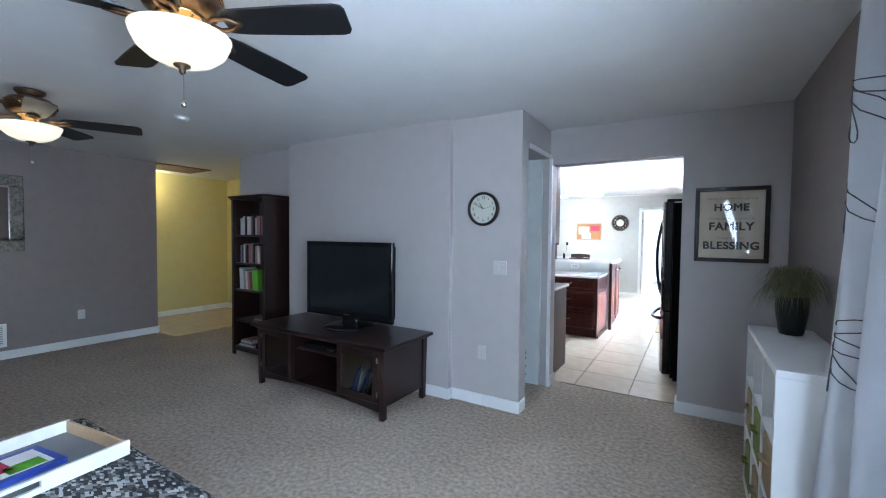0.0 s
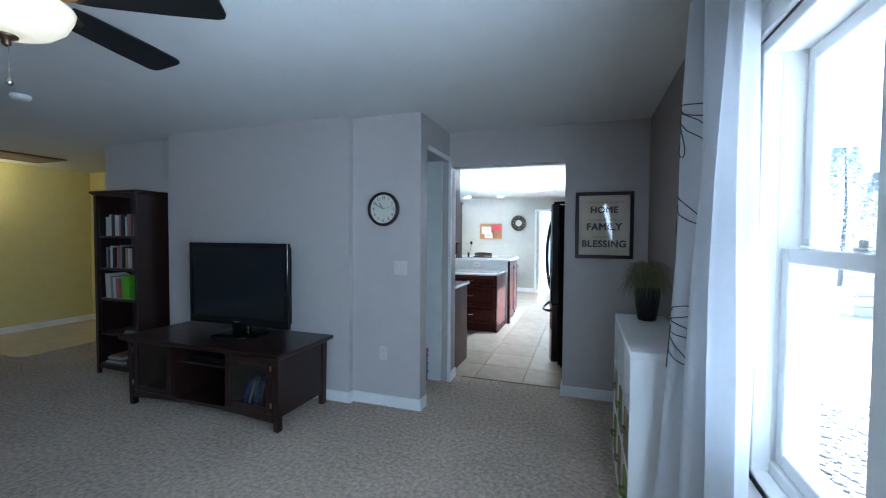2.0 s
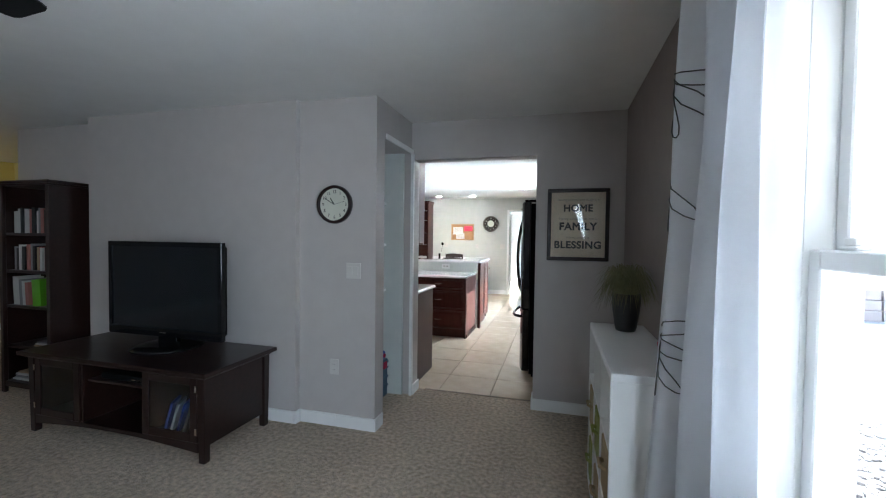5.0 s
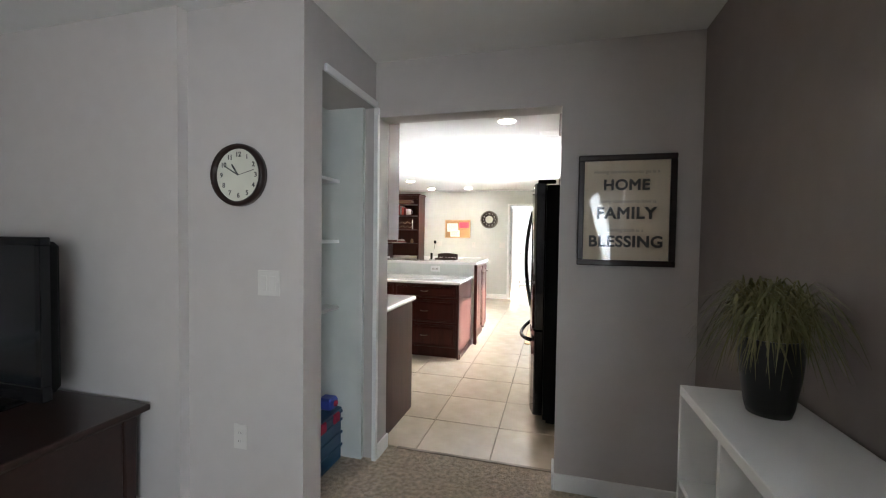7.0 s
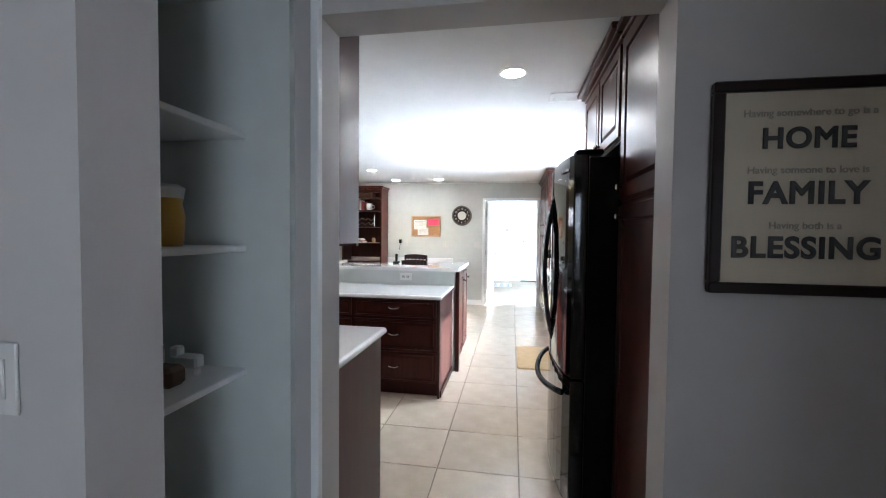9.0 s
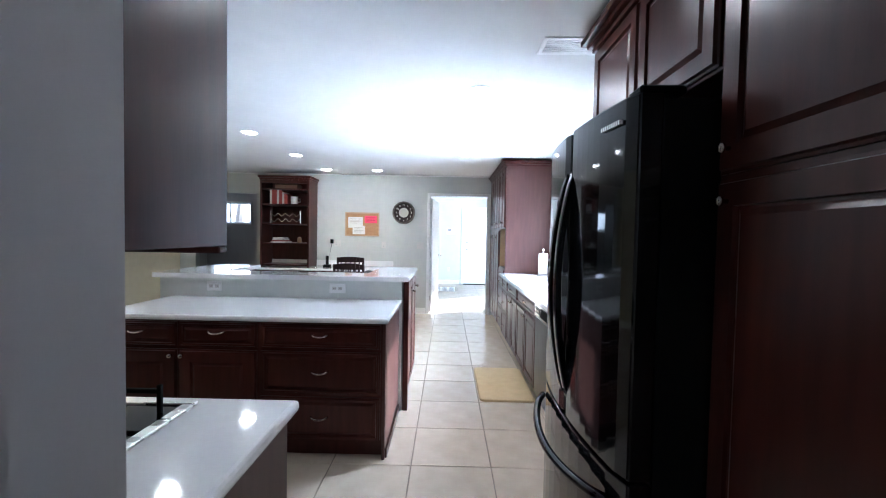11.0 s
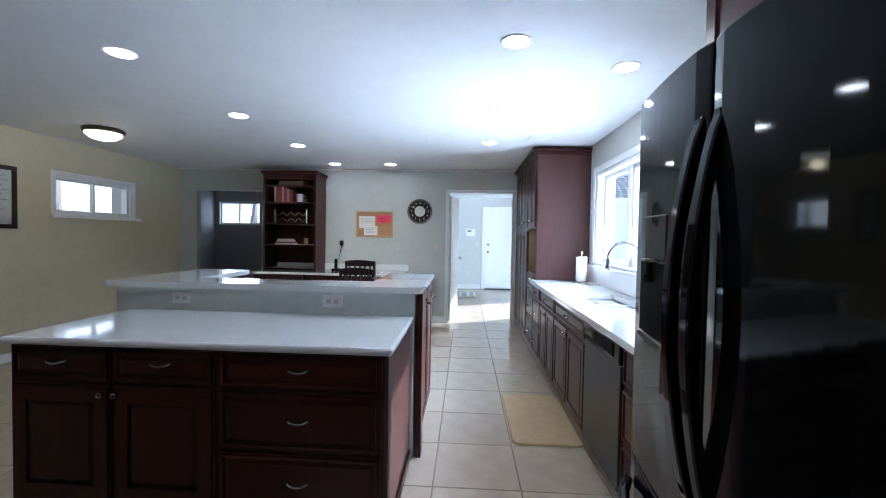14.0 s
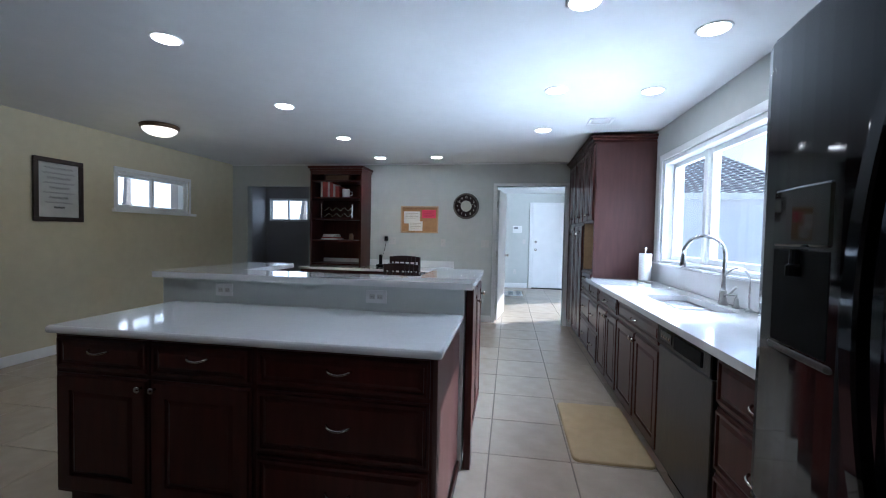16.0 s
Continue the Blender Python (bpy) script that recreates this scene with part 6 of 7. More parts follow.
# hall: attic grille, dome lamp and the edge of a door
ah = thing("ceiling_grille", (-6.9, -0.55, C), "brown wooden louvred attic fan grille in the hall ceiling", "vent")
part("frame", boxes([((-7.15, -0.95, C - 0.018), (-6.5, -0.92, C - 0.001)), ((-7.15, -0.22, C - 0.018), (-6.5, -0.19, C - 0.001)), ((-7.15, -0.92, C - 0.018), (-7.12, -0.22, C - 0.001)), ((-6.53, -0.92, C - 0.018), (-6.5, -0.22, C - 0.001))], 0.002), BOOKS[5], ah)
for i in range(14):
    part("slat", box((-7.12, -0.915 + 0.0497 * i, C - 0.014), (-6.53, -0.885 + 0.0497 * i, C - 0.004), 0), BOOKS[5], ah)
hl = thing("hall_light", (-7.36, -0.82, C), "lit frosted dome light on the hall ceiling", "ceiling light")
part("dome", lathe([(0.15, 0), (0.145, -0.03), (0.10, -0.07), (0.02, -0.085)], (-7.36, -0.82, C - 0.002), 28), M_DOME, hl, "", True)
bulb("hall_bulb", (-7.36, -0.78, C - 0.16), 1.8, (1.0, 0.80, 0.45), 0.06)
structure("door_3", box((-7.58, -0.995, 0), (-6.75, -0.965, 2.04), 0.004), M_TRIM, "white hall door seen at its edge")


# ---- kitchen fittings and small things ----
def can_light(x, y):
    t = thing("recessed_light", (x, y, C), "lit round recessed ceiling light with white trim", "ceiling light", "recessed lights")
    part("trim_ring", lathe([(0.073, -0.001), (0.087, -0.001), (0.087, -0.004), (0.082, -0.007), (0.073, -0.005)], (x, y, C), 32), M_TRIM, t, "", True)
    part("lens", lathe([(0.002, -0.001), (0.0725, -0.001), (0.0725, -0.005), (0.002, -0.009)], (x, y, C), 28), M_CAN, t, "glowing lens", True)


for x, y in ((-0.46, 1.42), (-0.46, 2.63), (-0.46, 3.82), (-0.465, 5.0), (0.25, 2.97), (0.25, 3.9), (-2.79, 2.73), (-2.78, 3.99), (-2.73, 5.19), (-2.68, 6.42), (-1.84, 6.42), (-2.79, 1.45)):
    can_light(x, y)
for x, y in ((-2.68, 6.42), (-1.84, 6.42)):
    ob = new("wall_wash", bpy.data.lights.new("wall_wash", "SPOT"))
    ob.data.energy, ob.data.color, ob.data.spot_size, ob.data.spot_blend, ob.data.shadow_soft_size = 12.0, (1.0, 0.83, 0.55), radians(85), 0.8, 0.05
    ob.matrix_world = look((x, y, C - 0.02), (x, y + 0.12, 0))
dm = thing("dome_light", (-4.50, 4.47, C), "lit frosted dome ceiling light with a bronze rim", "ceiling light")
part("rim", lathe([(0.17, -0.001), (0.185, -0.01), (0.18, -0.04), (0.165, -0.045)], (-4.50, 4.47, C), 32), M_BRONZE, dm, "", True)
part("dome", lathe([(0.163, -0.042), (0.155, -0.07), (0.11, -0.105), (0.04, -0.12), (0.005, -0.121)], (-4.50, 4.47, C), 32), M_DOME, dm, "lit frosted glass", True)
bulb("dome_bulb", (-4.50, 4.47, C - 0.16), 1.3, (1.0, 0.80, 0.45), 0.06)
for vx, vy, s in ((0.045, 4.70, 0.11), (-0.03, 1.93, 0.16)):
    t = thing("ceiling_vent", (vx, vy, C), "white louvred air register in the ceiling", "vent", "ceiling vents")
    part("frame", boxes([((vx - s, vy - 0.10, C - 0.008), (vx + s, vy - 0.075, C - 0.001)), ((vx - s, vy + 0.075, C - 0.008), (vx + s, vy + 0.10, C - 0.001)), ((vx - s, vy - 0.075, C - 0.008), (vx - s + 0.025, vy + 0.075, C - 0.001)), ((vx + s - 0.025, vy - 0.075, C - 0.008), (vx + s, vy + 0.075, C - 0.001))], 0.002), M_TRIM, t)
    # no hollow above the slats: a black sheet puts in the duct's darkness
    part("duct_shade", box((vx - s + 0.025, vy - 0.075, C - 0.002), (vx + s - 0.025, vy + 0.075, C - 0.001), 0), M_MATTE, t)
    for i in range(7):
        part("slat", box((vx - s + 0.025, vy - 0.07 + 0.0215 * i, C - 0.007), (vx + s - 0.025, vy - 0.058 + 0.0215 * i, C - 0.003), 0), M_TRIM, t)

plate("wall_outlet", (-1.53, 2.852, 0.965), 0.125, 0.075, "y", -1, "white double outlet on the raised bar wall", "outlet", "bar outlets")
plate("wall_outlet", (-2.50, 2.852, 0.965), 0.115, 0.075, "y", -1, "white double outlet on the raised bar wall", "outlet", "bar outlets")
plate("light_switch", (-1.15, KY, 1.205), 0.12, 0.115, "y", -1, "white triple switch beside the far door", "switch")
plate("wall_outlet", (-1.80, KY, 1.205), 0.072, 0.115, "y", -1, "white outlet above the desk", "outlet")
plate("wall_outlet", (-2.62, KY, 1.22), 0.115, 0.115, "y", -1, "white double outlet above the desk", "outlet")
plate("light_switch", (-0.40, 11.399, 1.20), 0.075, 0.115, "y", -1, "white switch beside the back door", "switch")
plate("wall_outlet", (-0.62, 11.399, 0.42), 0.075, 0.115, "y", -1, "white outlet low on the back room wall", "outlet")
t = thing("alarm_panel", (-0.58, 11.399, 1.50), "small white alarm panel with a grey screen", "alarm panel")
part("case", box((-0.70, 11.375, 1.42), (-0.46, 11.399, 1.60), 0.006), M_PLASTIC, t)
part("display", box((-0.665, 11.372, 1.525), (-0.56, 11.375, 1.575), 0), BOOKS[4], t)

# cork board
cb = thing("cork_board", (-2.18, KY, 1.36), "oak-framed cork board with white papers and a pink note", "notice board")
x0, x1, z0, z1 = -2.482, -1.88, 1.352, 1.772
part("cork", box((x0 + 0.02, KY - 0.012, z0 + 0.02), (x1 - 0.02, KY - 0.002, z1 - 0.02), 0), M_CORK, cb)
for a, b in (((x0, z0), (x1, z0 + 0.02)), ((x0, z1 - 0.02), (x1, z1)), ((x0, z0 + 0.02), (x0 + 0.02, z1 - 0.02)), ((x1 - 0.02, z0 + 0.02), (x1, z1 - 0.02))):
    part("frame_bar", box((a[0], KY - 0.022, a[1]), (b[0], KY - 0.001, b[1]), 0.003), M_OAK, cb)
for (u0, u1, w0, w1), m in (((-2.43, -2.17, 1.50, 1.69), M_PAPER), ((-2.35, -2.13, 1.385, 1.535), M_PAPER), ((-2.14, -1.92, 1.585, 1.715), M_PINK)):
    n = thing("pinned_note", ((u0 + u1) / 2, KY - 0.0125, w0), "white sheet pinned to the cork board" if m is M_PAPER else "bright pink note pinned to the cork board", "paper", "pinned papers")
    part("sheet", box((u0, KY - 0.0145 - 0.001 * (w0 < 1.45), w0), (u1, KY - 0.0125, w1), 0), m, n)
    for i in range(4):
        part("print_line", box((u0 + 0.025, KY - 0.0162, w1 - 0.035 - 0.025 * i), (u1 - 0.03 - 0.03 * (i % 2), KY - 0.0156, w1 - 0.029 - 0.025 * i), 0), M_FAINT if m is M_PAPER else M_RED, n)
kc = wall_clock("wall_clock", (-1.45, KY - 0.001, 1.78), 0.20, M_ESPRESSO, M_SILVERWOOD, M_FACE, "round dark wall clock with pale numerals on the far wall", 0.14)
part("centre_disc", lathe([(0.001, 0), (0.085, 0), (0.085, 0.004), (0.001, 0.004)], (-1.45, KY - 0.0155, 1.78), 28, "y"), M_FACE, kc, "pale centre of the dial")

# desk along the far wall with the hutch bookcase on it
dk = thing("desk", (-2.7, 6.6, 0), "built-in dark wood desk with a white quartz top", "desk")
part("desk_top", rounded_slab(-3.86, -1.62, 6.24, KY - 0.002, 0.785, 0.82, 0.008), M_QUARTZ, dk, "white quartz top")
part("upstand", box((-3.86, KY - 0.02, 0.821), (-1.62, KY - 0.002, 0.92), 0.003), M_QUARTZ, dk, "white quartz upstand")
for u0, u1 in ((-3.84, -3.10), (-1.90, -1.64)):
    part("pedestal", box((u0, 6.27, 0.08), (u1, KY - 0.004, 0.784), 0.002), M_DARK, dk)
    part("kick", box((u0 + 0.02, 6.33, 0.0), (u1 - 0.02, KY - 0.004, 0.08), 0), M_DARK, dk)
    for w0, w1 in ((0.10, 0.40), (0.415, 0.60), (0.615, 0.775)):
        dr = framed_panel("drawer", "y", 6.27, u0 + 0.008, u1 - 0.008, w0, w1, M_DARK, dk, -1, 0.022)
        bow_pull("y", 6.25, (u0 + u1) / 2, (w0 + w1) / 2, dr, -1)
part("apron", box((-3.10, 6.29, 0.70), (-1.90, 6.31, 0.784), 0.002), M_DARK, dk)
hx0, hx1, hy0 = -3.80, -2.98, 6.47
hb = thing("hutch_bookcase", (-3.39, 6.65, 0.82), "dark cherry open bookcase standing on the desk", "bookcase")
for u in (hx0, hx1 - 0.03):
    part("side_panel", box((u, hy0, 0.821), (u + 0.03, KY - 0.003, 2.29), 0.003), M_DARK, hb)
part("back_panel", box((hx0 + 0.03, KY - 0.015, 0.821), (hx1 - 0.03, KY - 0.003, 2.29), 0), M_DARK, hb)
hz = (0.86, 1.22, 1.55, 1.87, 2.13)
for z in hz[:4]:
    part("shelf", box((hx0 + 0.03, hy0 + 0.01, z - 0.022), (hx1 - 0.03, KY - 0.015, z), 0.002), M_DARK, hb)
part("cornice", boxes([((hx0 - 0.01, hy0 - 0.012, 2.265), (hx1 + 0.01, KY - 0.003, 2.30)), ((hx0 - 0.03, hy0 - 0.03, 2.30), (hx1 + 0.03, KY - 0.003, 2.335))], 0.005), M_DARK, hb)
part("front_rail", box((hx0 + 0.03, hy0, 2.21), (hx1 - 0.03, hy0 + 0.02, 2.265), 0.002), M_DARK, hb)
x = hx0 + 0.14
for w, h, k in ((0.03, 0.24, 0), (0.08, 0.25, 1), (0.03, 0.25, 0), (0.05, 0.23, 1), (0.03, 0.20, 0), (0.05, 0.17, 1)):
    book("binder", x, hy0 + 0.06, hz[3], w, 0.22, h, BOOKS[k], 0, "binders on the hutch", "red or white binder standing on the hutch shelf")
    x += w + 0.004
ob = thing("mug", (hx0 + 0.52, hy0 + 0.14, hz[3]), "white ceramic mug on the hutch shelf", "mug")
part("body", lathe([(0.05, 0), (0.056, 0.01), (0.058, 0.13), (0.052, 0.13), (0.05, 0.02), (0.003, 0.02)], (hx0 + 0.52, hy0 + 0.14, hz[3] + 0.001), 20), M_PLASTIC, ob, "", True)
part("handle", tube([(hx0 + 0.575, hy0 + 0.14, hz[3] + 0.10), (hx0 + 0.62, hy0 + 0.14, hz[3] + 0.085), (hx0 + 0.62, hy0 + 0.14, hz[3] + 0.045), (hx0 + 0.575, hy0 + 0.14, hz[3] + 0.03)], 0.007, 8), M_PLASTIC, ob, "", True)
bk = thing("wicker_box", (hx0 + 0.4, hy0 + 0.15, hz[3] + 0.26), "flat brown wicker box on the top of the hutch row", "basket")
part("upper_shelf", box((hx0 + 0.031, hy0 + 0.02, 2.105), (hx1 - 0.031, KY - 0.016, 2.127), 0.002), M_DARK, hb)
part("basket", box((hx0 + 0.22, hy0 + 0.06, 2.128), (hx0 + 0.60, hy0 + 0.30, 2.205), 0.012), BOOKS[5], bk)
wr = thing("wine_rack", (hx0 + 0.4, hy0 + 0.14, hz[2]), "black wire wine rack on the hutch shelf", "wine rack")
for i in range(2):
    z = hz[2] + 0.05 + 0.09 * i
    pts = [(hx0 + 0.15 + 0.5 * k / 24, hy0 + 0.07, z + 0.025 * math.cos(k * math.pi / 3)) for k in range(25)]
    part("wire", tube(pts, 0.006, 6), M_NICKEL, wr)
for u in (hx0 + 0.15, hx0 + 0.65):
    part("wire_leg", tube([(u, hy0 + 0.07, hz[2]), (u, hy0 + 0.07, hz[2] + 0.21)], 0.006, 6), M_NICKEL, wr)
for i in range(4):
    solid(part("paper_stack", box((hx0 + 0.15 + 0.012 * i, hy0 + 0.07, hz[1] + 0.001 + 0.022 * i), (hx0 + 0.42 - 0.02 * i, hy0 + 0.30, hz[1] + 0.021 + 0.022 * i), 0.002), (M_PAPER, BOOKS[1], M_PAPER, M_PAPER)[i]), "papers and booklets stacked on the hutch shelf", "papers", "papers on the hutch")
ob = thing("jar", (hx0 + 0.62, hy0 + 0.12, hz[1]), "small brown jar on the hutch shelf", "jar")
part("body", lathe([(0.03, 0), (0.035, 0.02), (0.033, 0.07), (0.025, 0.085), (0.026, 0.10)], (hx0 + 0.62, hy0 + 0.12, hz[1] + 0.001), 16), BOOKS[3], ob, "", True)
tp = thing("telephone", (-2.72, 6.62, 0.82), "black cordless telephone standing in its charger on the desk", "telephone")
part("charger", box((-2.78, 6.58, 0.821), (-2.66, 6.70, 0.86), 0.012), M_MATTE, tp)
part("handset", box((-2.745, 6.625, 0.86), (-2.695, 6.655, 1.01), 0.01), M_MATTE, tp)
ad = thing("plug_adapter", (-2.70, KY, 1.25), "black power adapter plugged into the outlet", "adapter")
part("body", box((-2.735, KY - 0.05, 1.215), (-2.685, KY - 0.007, 1.29), 0.006), M_MATTE, ad)
part("cable", tube([(-2.71, KY - 0.03, 1.215), (-2.73, KY - 0.04, 1.08), (-2.76, KY - 0.08, 0.95), (-2.75, 6.72, 0.83)], 0.004, 6), M_MATTE, ad)


def slat_back_chair(x, y, turn, rise):
    """A dark slat-back chair; rise is the height of its back above the seat."""
    t = thing("slat_back_chair", (0, 0, 0), "black-brown wooden slat-back chair at the bar", "chair", "bar chairs")
    sw, sh = 0.21, 0.46
    top = sh + rise
    part("seat", rounded_slab(-sw, sw, -0.2, 0.2, sh - 0.04, sh, 0.012), M_ESPRESSO, t)
    for sx in (-1, 1):
        part("back_leg", tube([(sx * 0.19, 0.20, 0), (sx * 0.19, 0.19, sh), (sx * 0.195, 0.25, top)], 0.018, 8), M_ESPRESSO, t)
        part("front_leg", tube([(sx * 0.18, -0.17, 0), (sx * 0.18, -0.17, sh - 0.03)], 0.018, 8), M_ESPRESSO, t)
    bm = bmesh.new()
    for i in range(8):
        u = -0.2 + 0.05 * i
        c = 0.035 * (1 - ((u + 0.025) / 0.2) ** 2)
        box((u, 0.235 + c, top - 0.065), (u + 0.0505, 0.262 + c, top + 0.02 - 0.02 * ((u + 0.025) / 0.2) ** 2), 0, bm)
    part("top_rail", bm, M_ESPRESSO, t)
    part("low_rail", box((-0.18, 0.20, sh + 0.10), (0.18, 0.225, sh + 0.14), 0.004), M_ESPRESSO, t)
    for i in range(5):
        u = -0.14 + 0.07 * i
        part("slat", tube([(u, 0.212, sh + 0.13), (u, 0.262, top - 0.055)], 0.011, 6), M_ESPRESSO, t)
    t.matrix_basis = pose(x, y, 0, 0, 0, turn)
    return t


slat_back_chair(-2.15, 6.16, 180, 0.565)
slat_back_chair(-1.985, 5.36, 180, 0.52)
slat_back_chair(-1.25, 4.08, 95, 0.52)
em = thing("floor_mat", (-0.14, 3.5, 0), "tan cushioned kitchen mat on the tiles by the sink", "mat")
bm = box((-0.375, 3.07, 0.001), (0.10, 3.93, 0.018), 0)
bmesh.ops.bevel(bm, geom=[e for e in bm.edges if abs(e.verts[0].co.z - e.verts[1].co.z) > 0.01], offset=0.05, segments=4, affect="EDGES", profile=0.5)
bmesh.ops.bevel(bm, geom=[e for e in bm.edges if e.verts[0].co.z > 0.017 and e.verts[1].co.z > 0.017], offset=0.010, segments=2, affect="EDGES", profile=0.5)
part("pad", bm, M_MAT, em)
rug = thing("door_rug", (-0.7, 10.2, 0), "small blue and white patterned rug in the back room", "rug")
part("rug_base", box((-1.0, 9.85, 0.001), (-0.45, 10.6, 0.012), 0.004), M_PAPER, rug)
for i in range(3):
    for j in range(4):
        part("motif", lathe([(0.045, 0.0122), (0.07, 0.0122), (0.07, 0.0135), (0.045, 0.0135)], (-0.90 + 0.18 * i, 9.96 + 0.18 * j, 0), 8), BOOKS[4], rug, "blue-grey ring")
# framed verse on the cream wall
kp = thing("framed_verse", (KL, 4.18, 1.37), "dark-framed grey print of script lettering on the cream wall", "picture")
y0, y1, z0, z1 = 3.94, 4.42, 1.385, 2.03
for a, b in (((y0, z0), (y1, z0 + 0.045)), ((y0, z1 - 0.045), (y1, z1)), ((y0, z0 + 0.045), (y0 + 0.045, z1 - 0.045)), ((y1 - 0.045, z0 + 0.045), (y1, z1 - 0.045))):
    part("frame_bar", box((KL + 0.001, a[0], a[1]), (KL + 0.028, b[0], b[1]), 0.004), M_ESPRESSO, kp)
part("sheet", box((KL + 0.002, y0 + 0.045, z0 + 0.045), (KL + 0.012, y1 - 0.045, z1 - 0.045), 0), BOOKS[0], kp)
for i in range(9):
    z = z1 - 0.10 - 0.05 * i
    w = (0.14, 0.16, 0.11, 0.15, 0.10, 0.15, 0.09, 0.13, 0.05)[i]
    pts = [(KL + 0.0135, 4.18 - w + 2 * w * k / 26, z + 0.011 * math.sin(k * 1.9 + i) * (1.3 if i % 2 == 0 else 0.8)) for k in range(27)]
    part("script_line", tube(pts, 0.0022, 4), M_INK, kp)

# ---- outdoors ----
structure("backdrop", boxes([((-75, -30, -0.3), (-74.8, 90, 45)), ((-74.8, 89.8, -0.3), (0, 90, 45))]), M_HAZE, "bright hazy winter sky low over the yard")
ground = structure("ground", grid_sheet(-160, 160, -160, 160, -0.35, 40, 40), M_GROUND, "flat winter ground with thin snow and pale paving")
prng = random.Random(3)
unit = bmesh.new()
bmesh.ops.create_icosphere(unit, subdivisions=1, radius=1)
unit_v, unit_f = [v.co.copy() for v in unit.verts], [[v.index for v in f.verts] for f in unit.faces]
unit.free()
verts, faces = [], []
for i in range(3600):
    x, y, size = prng.uniform(1.0, 3.6), prng.uniform(-1.6, 1.7), prng.uniform(0.02, 0.05)
    turn, flat, first = prng.uniform(0, 6), prng.uniform(0.6, 1), len(verts)
    for v in unit_v:
        u, w = v.x * size, v.y * size * flat
        verts.append((x + u * math.cos(turn) - w * math.sin(turn), y + u * math.sin(turn) + w * math.cos(turn), -0.345 + size * (0.15 + 0.55 * v.z)))
    faces += [[k + first for k in f] for f in unit_f]
me = bpy.data.meshes.new("gravel")
me.from_pydata(verts, [], faces)
me.materials.append(M_PEBBLE)
tagged(new("gravel", me), "grey landscaping pebbles along the house", "gravel", "", "stuff")
# porch roof with a perforated soffit, stretched outwards to shade the living room window
pr = thing("porch_roof", (2.0, -3.0, 2.3), "white porch roof with a ribbed vinyl soffit, stretched to keep the sun out", "roof")
part("deck", box((0.87, -7.2, 2.42), (3.75, 1.6, 2.52), 0), M_SHINGLE, pr)
for i in range(36):
    part("soffit_board", box((0.88 + 0.08 * i, -7.2, 2.405 - 0.004 * (i % 2)), (0.955 + 0.08 * i, 1.6, 2.419), 0), M_SOFFIT, pr)
part("fascia", box((3.75, -7.2, 2.33), (3.78, 1.6, 2.52), 0.004), M_SOFFIT, pr)
part("house_eave", box((0.88, 1.6, 2.42), (1.02, 11.6, 2.52), 0), M_SOFFIT, pr)
structure("house_outer_wall", box((KL - 0.4, 11.5, 0), (1.5, 11.6, 2.6), 0), M_SIDING, "white siding at the end of the house")
structure("house_roof", box((-8.8, -7.0, 2.62), (0.95, 11.7, 2.75), 0), M_SHINGLE, "flat covering over the house")

gr = thing("garage", (5.15, 16.5, -0.35), "white-sided garage with a grey shingled hip roof", "garage")
gx0, gx1, gy0, gy1, gz = 3.6, 6.7, 13.0, 20.0, 2.45
part("wall", box((gx0, gy0, -0.35), (gx1, gy1, gz), 0), M_SIDING, gr)
for i in range(17):
    z = -0.25 + 0.16 * i
    part("siding_board", boxes([((gx0 - 0.012, gy0 - 0.012, z), (gx0, gy1, z + 0.15)), ((gx0, gy0 - 0.012, z), (gx1, gy0, z + 0.15))]), M_SIDING, gr)
part("fascia", boxes([((gx0 - 0.4, gy0 - 0.4, gz - 0.02), (gx1 + 0.4, gy0 - 0.37, gz + 0.16)), ((gx0 - 0.4, gy0 - 0.37, gz - 0.02), (gx0 - 0.37, gy1 + 0.4, gz + 0.16))], 0.004), M_SOFFIT, gr)
rh, inset = 1.5, 1.9
roof = bmesh.new()
courses = 22
for k in range(courses):
    f0, f1 = k / courses, (k + 1) / courses
    for f, dz in ((f0, 0.0),):
        a = [(gx0 - 0.42 + inset * f0, gy0 - 0.42 + inset * f0), (gx1 + 0.42 - inset * f0, gy0 - 0.42 + inset * f0), (gx1 + 0.42 - inset * f0, gy1 + 0.42 - inset * f0), (gx0 - 0.42 + inset * f0, gy1 + 0.42 - inset * f0)]
        b = [(gx0 - 0.42 + inset * f1, gy0 - 0.42 + inset * f1), (gx1 + 0.42 - inset * f1, gy0 - 0.42 + inset * f1), (gx1 + 0.42 - inset * f1, gy1 + 0.42 - inset * f1), (gx0 - 0.42 + inset * f1, gy1 + 0.42 - inset * f1)]
        z0, z1 = gz + 0.16 + rh * f0, gz + 0.16 + rh * f1
        for i in range(4):
            p, q, r, s = a[i], a[(i + 1) % 4], b[(i + 1) % 4], b[i]
            n = max(2, int(math.dist(p, q) / 0.32))
            for j in range(n):
                u0, u1 = j / n, (j + 1) / n
                lift = 0.012 + 0.01 * prng.random()
                vs = [roof.verts.new((p[0] + (q[0] - p[0]) * u0, p[1] + (q[1] - p[1]) * u0, z0 + lift)), roof.verts.new((p[0] + (q[0] - p[0]) * u1, p[1] + (q[1] - p[1]) * u1, z0 + lift)),
                      roof.verts.new((s[0] + (r[0] - s[0]) * u1, s[1] + (r[1] - s[1]) * u1, z1 - 0.004)), roof.verts.new((s[0] + (r[0] - s[0]) * u0, s[1] + (r[1] - s[1]) * u0, z1 - 0.004))]
                roof.faces.new(vs)
tagged(part("roof_shingles", roof, M_SHINGLE, gr, "weathered grey shingles"), kind="stuff")
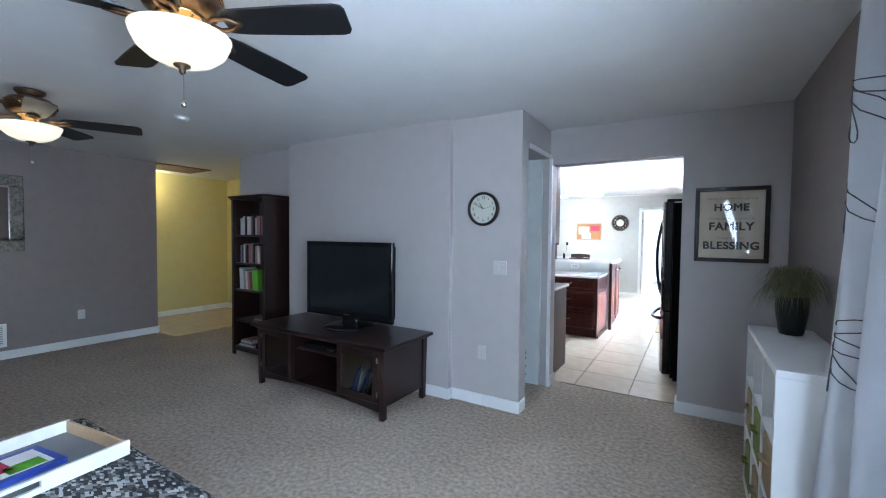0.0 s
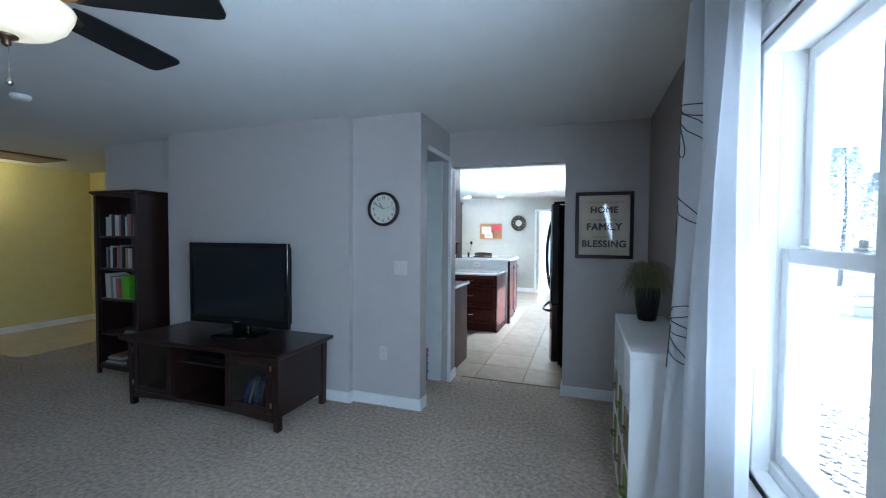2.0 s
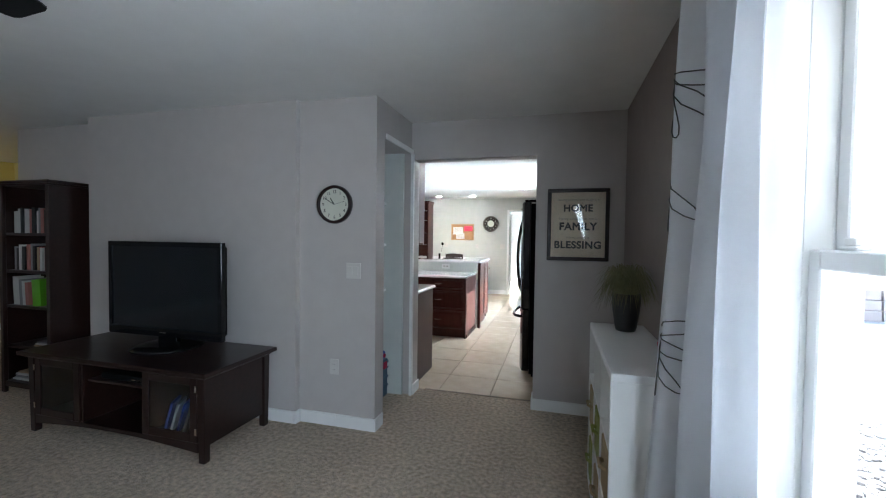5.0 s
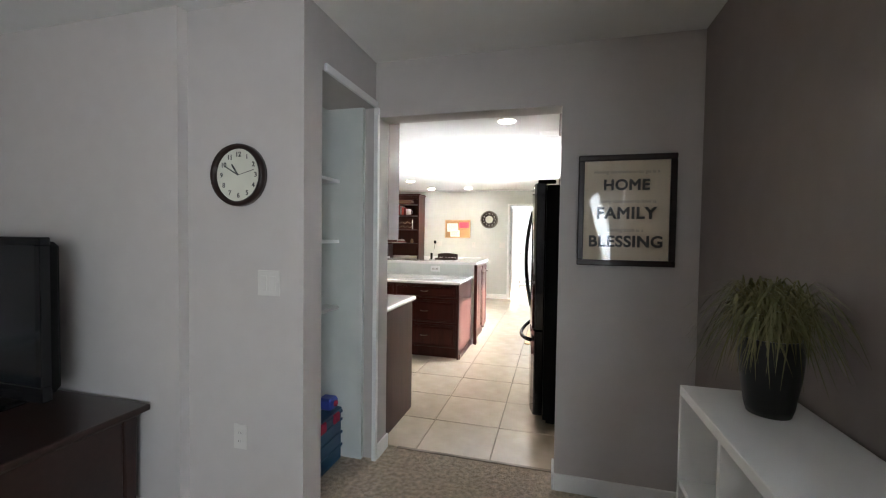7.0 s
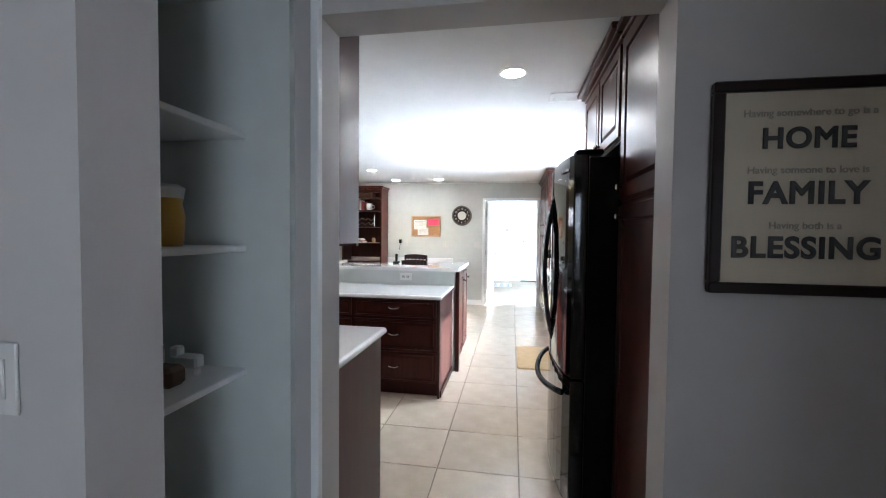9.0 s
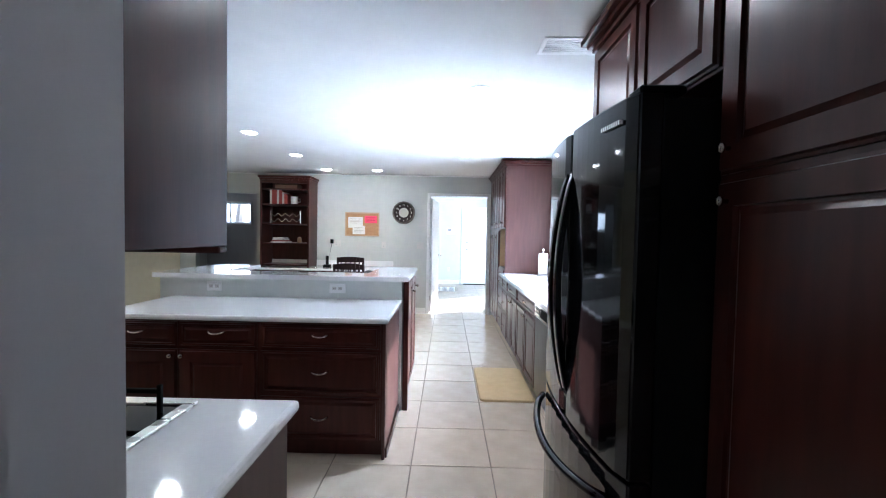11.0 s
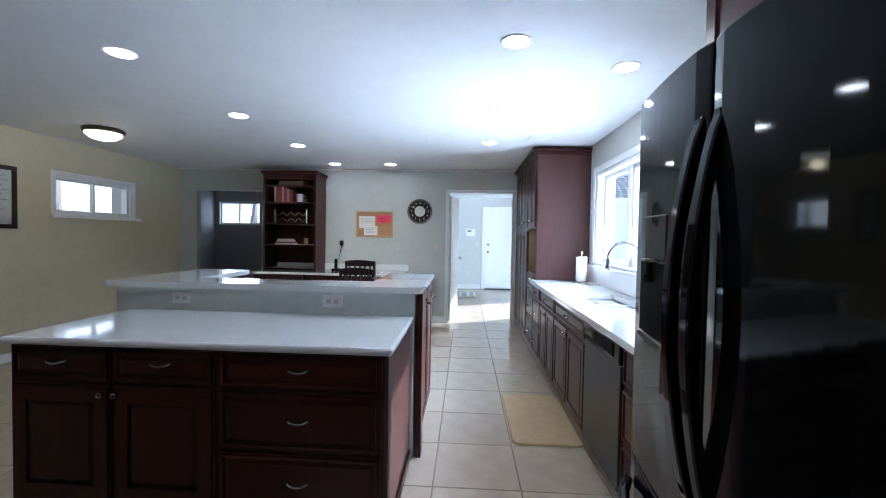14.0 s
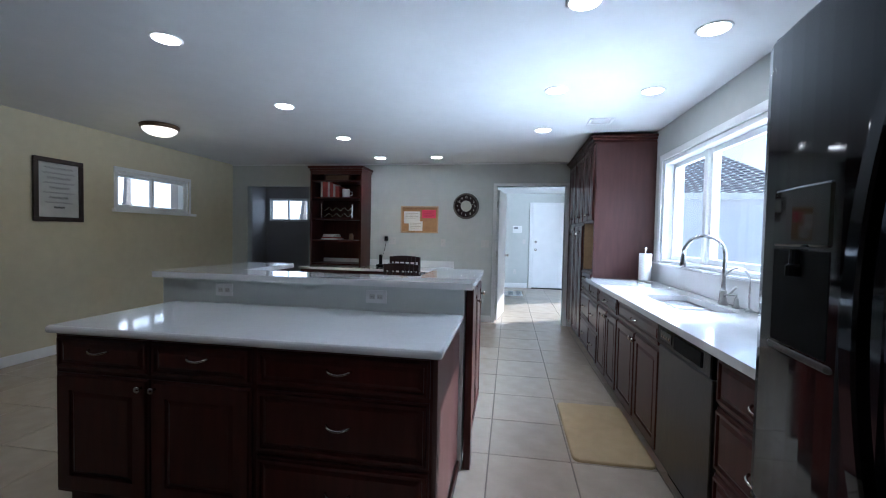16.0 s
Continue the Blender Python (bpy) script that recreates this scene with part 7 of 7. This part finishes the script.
for i in range(3):
    t = thing("planter_wall", (6.6 + 1.3 * i, 8.2, -0.35), "low grey block planter wall on the driveway edge", "low wall", "planter walls")
    for k in range(3):
        part("block", box((6.0 + 1.3 * i, 8.0 + 0.02 * k, -0.35 + 0.24 * k), (7.25 + 1.3 * i, 8.5, -0.12 + 0.24 * k), 0.01), M_BRICK, t)


def fir(x, y, h, seed):
    r = random.Random(seed)
    t = thing("fir_tree", (x, y, -0.35), "tall fir tree in the winter yard, its needles painted pale for glare", "tree", "fir trees")
    part("trunk", tube([(x, y, -0.35), (x + 0.1, y, h * 0.5), (x, y, h)], 0.09, 8, None, lambda u: 1 - 0.9 * u), M_BARK, t)
    bm = bmesh.new()
    for i in range(int(900 * h)):
        f = r.random() ** 0.8
        z = 0.6 + (h - 0.6) * f
        a = r.uniform(0, 2 * math.pi)
        reach = (1 - f) * h * 0.26 * r.uniform(0.35, 1.1) + 0.15
        c = Vector((x + reach * math.cos(a), y + reach * math.sin(a), z - 0.25 * reach))
        for q in range(2):
            d = Vector((math.cos(a + r.uniform(-0.7, 0.7)), math.sin(a + r.uniform(-0.7, 0.7)), r.uniform(-0.5, 0.2)))
            n = d.cross(Vector((0, 0, 1))).normalized() * r.uniform(0.015, 0.04)
            L = r.uniform(0.12, 0.30)
            vs = [bm.verts.new(c - n), bm.verts.new(c + n), bm.verts.new(c + d * L)]
            bm.faces.new(vs)
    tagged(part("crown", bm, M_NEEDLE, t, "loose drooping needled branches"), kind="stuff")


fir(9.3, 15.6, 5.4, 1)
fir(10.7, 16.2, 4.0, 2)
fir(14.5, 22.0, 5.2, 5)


def bare_tree(x, y, h, seed):
    r = random.Random(seed)
    t = thing("bare_tree", (x, y, -0.35), "leafless winter tree with thin forking branches", "tree", "bare trees")
    limbs = bmesh.new()

    def grow(p, d, length, rad, level):
        q = p + d * length
        tube([p, (p + q) / 2 + Vector((r.uniform(-1, 1), r.uniform(-1, 1), 0)) * length * 0.06, q], rad, 5, limbs, lambda u: 1 - 0.35 * u)
        if level == 0:
            return
        for i in range(3):
            nd = (d + Vector((r.uniform(-1, 1), r.uniform(-1, 1), r.uniform(-0.2, 0.7))) * 0.75).normalized()
            grow(q, nd, length * r.uniform(0.6, 0.85), rad * 0.6, level - 1)
    part("trunk", tube([(x, y, -0.35), (x, y, h * 0.3)], 0.16, 8), M_BARK, t)
    grow(Vector((x, y, h * 0.3)), Vector((0.05, 0.02, 1)), h * 0.22, 0.13, 4)
    part("limbs", limbs, M_BARK, t)


bare_tree(-12.0, 9.5, 6.5, 4)
bare_tree(-14.5, 13.5, 7.5, 9)
bare_tree(-9.5, 17.0, 7.0, 12)

# ---- kitchen floor tiles ----
tile_meshes = {}


def tile_mesh(w, d):
    key = (round(w, 3), round(d, 3))
    if key not in tile_meshes:
        bm = box((0, 0, -0.010), (w, d, 0.0), 0)
        bmesh.ops.bevel(bm, geom=[e for e in bm.edges if e.verts[0].co.z > -0.001 and e.verts[1].co.z > -0.001], offset=0.0025, segments=1, affect="EDGES", profile=0.5)
        me = bpy.data.meshes.new("tile")
        bm.to_mesh(me)
        bm.free()
        me.materials.append(M_TILE)
        tile_meshes[key] = me
    return tile_meshes[key]


TX_REF, TY_REF, GAP = -0.387, 3.063, 0.006
trng = random.Random(11)
for i in range(-12, 5):
    for j in range(-7, 18):
        a0, a1 = TX_REF + P * i + GAP / 2, TX_REF + P * (i + 1) - GAP / 2
        b0, b1 = TY_REF + P * j + GAP / 2, TY_REF + P * (j + 1) - GAP / 2
        lim = (KL, KR, 0.186, KY + 0.12) if b0 < KY + 0.0 else (-1.9, 1.4, KY, 11.4)
        a0, a1, b0, b1 = max(a0, lim[0]), min(a1, lim[1]), max(b0, lim[2]), min(b1, 11.4)
        if a1 - a0 < 0.04 or b1 - b0 < 0.04:
            continue
        ob = new("tile", tile_mesh(a1 - a0, b1 - b0))
        ob.parent = kitchen_floor
        ob.location = (a0, b0, trng.uniform(-0.0006, 0.0004))
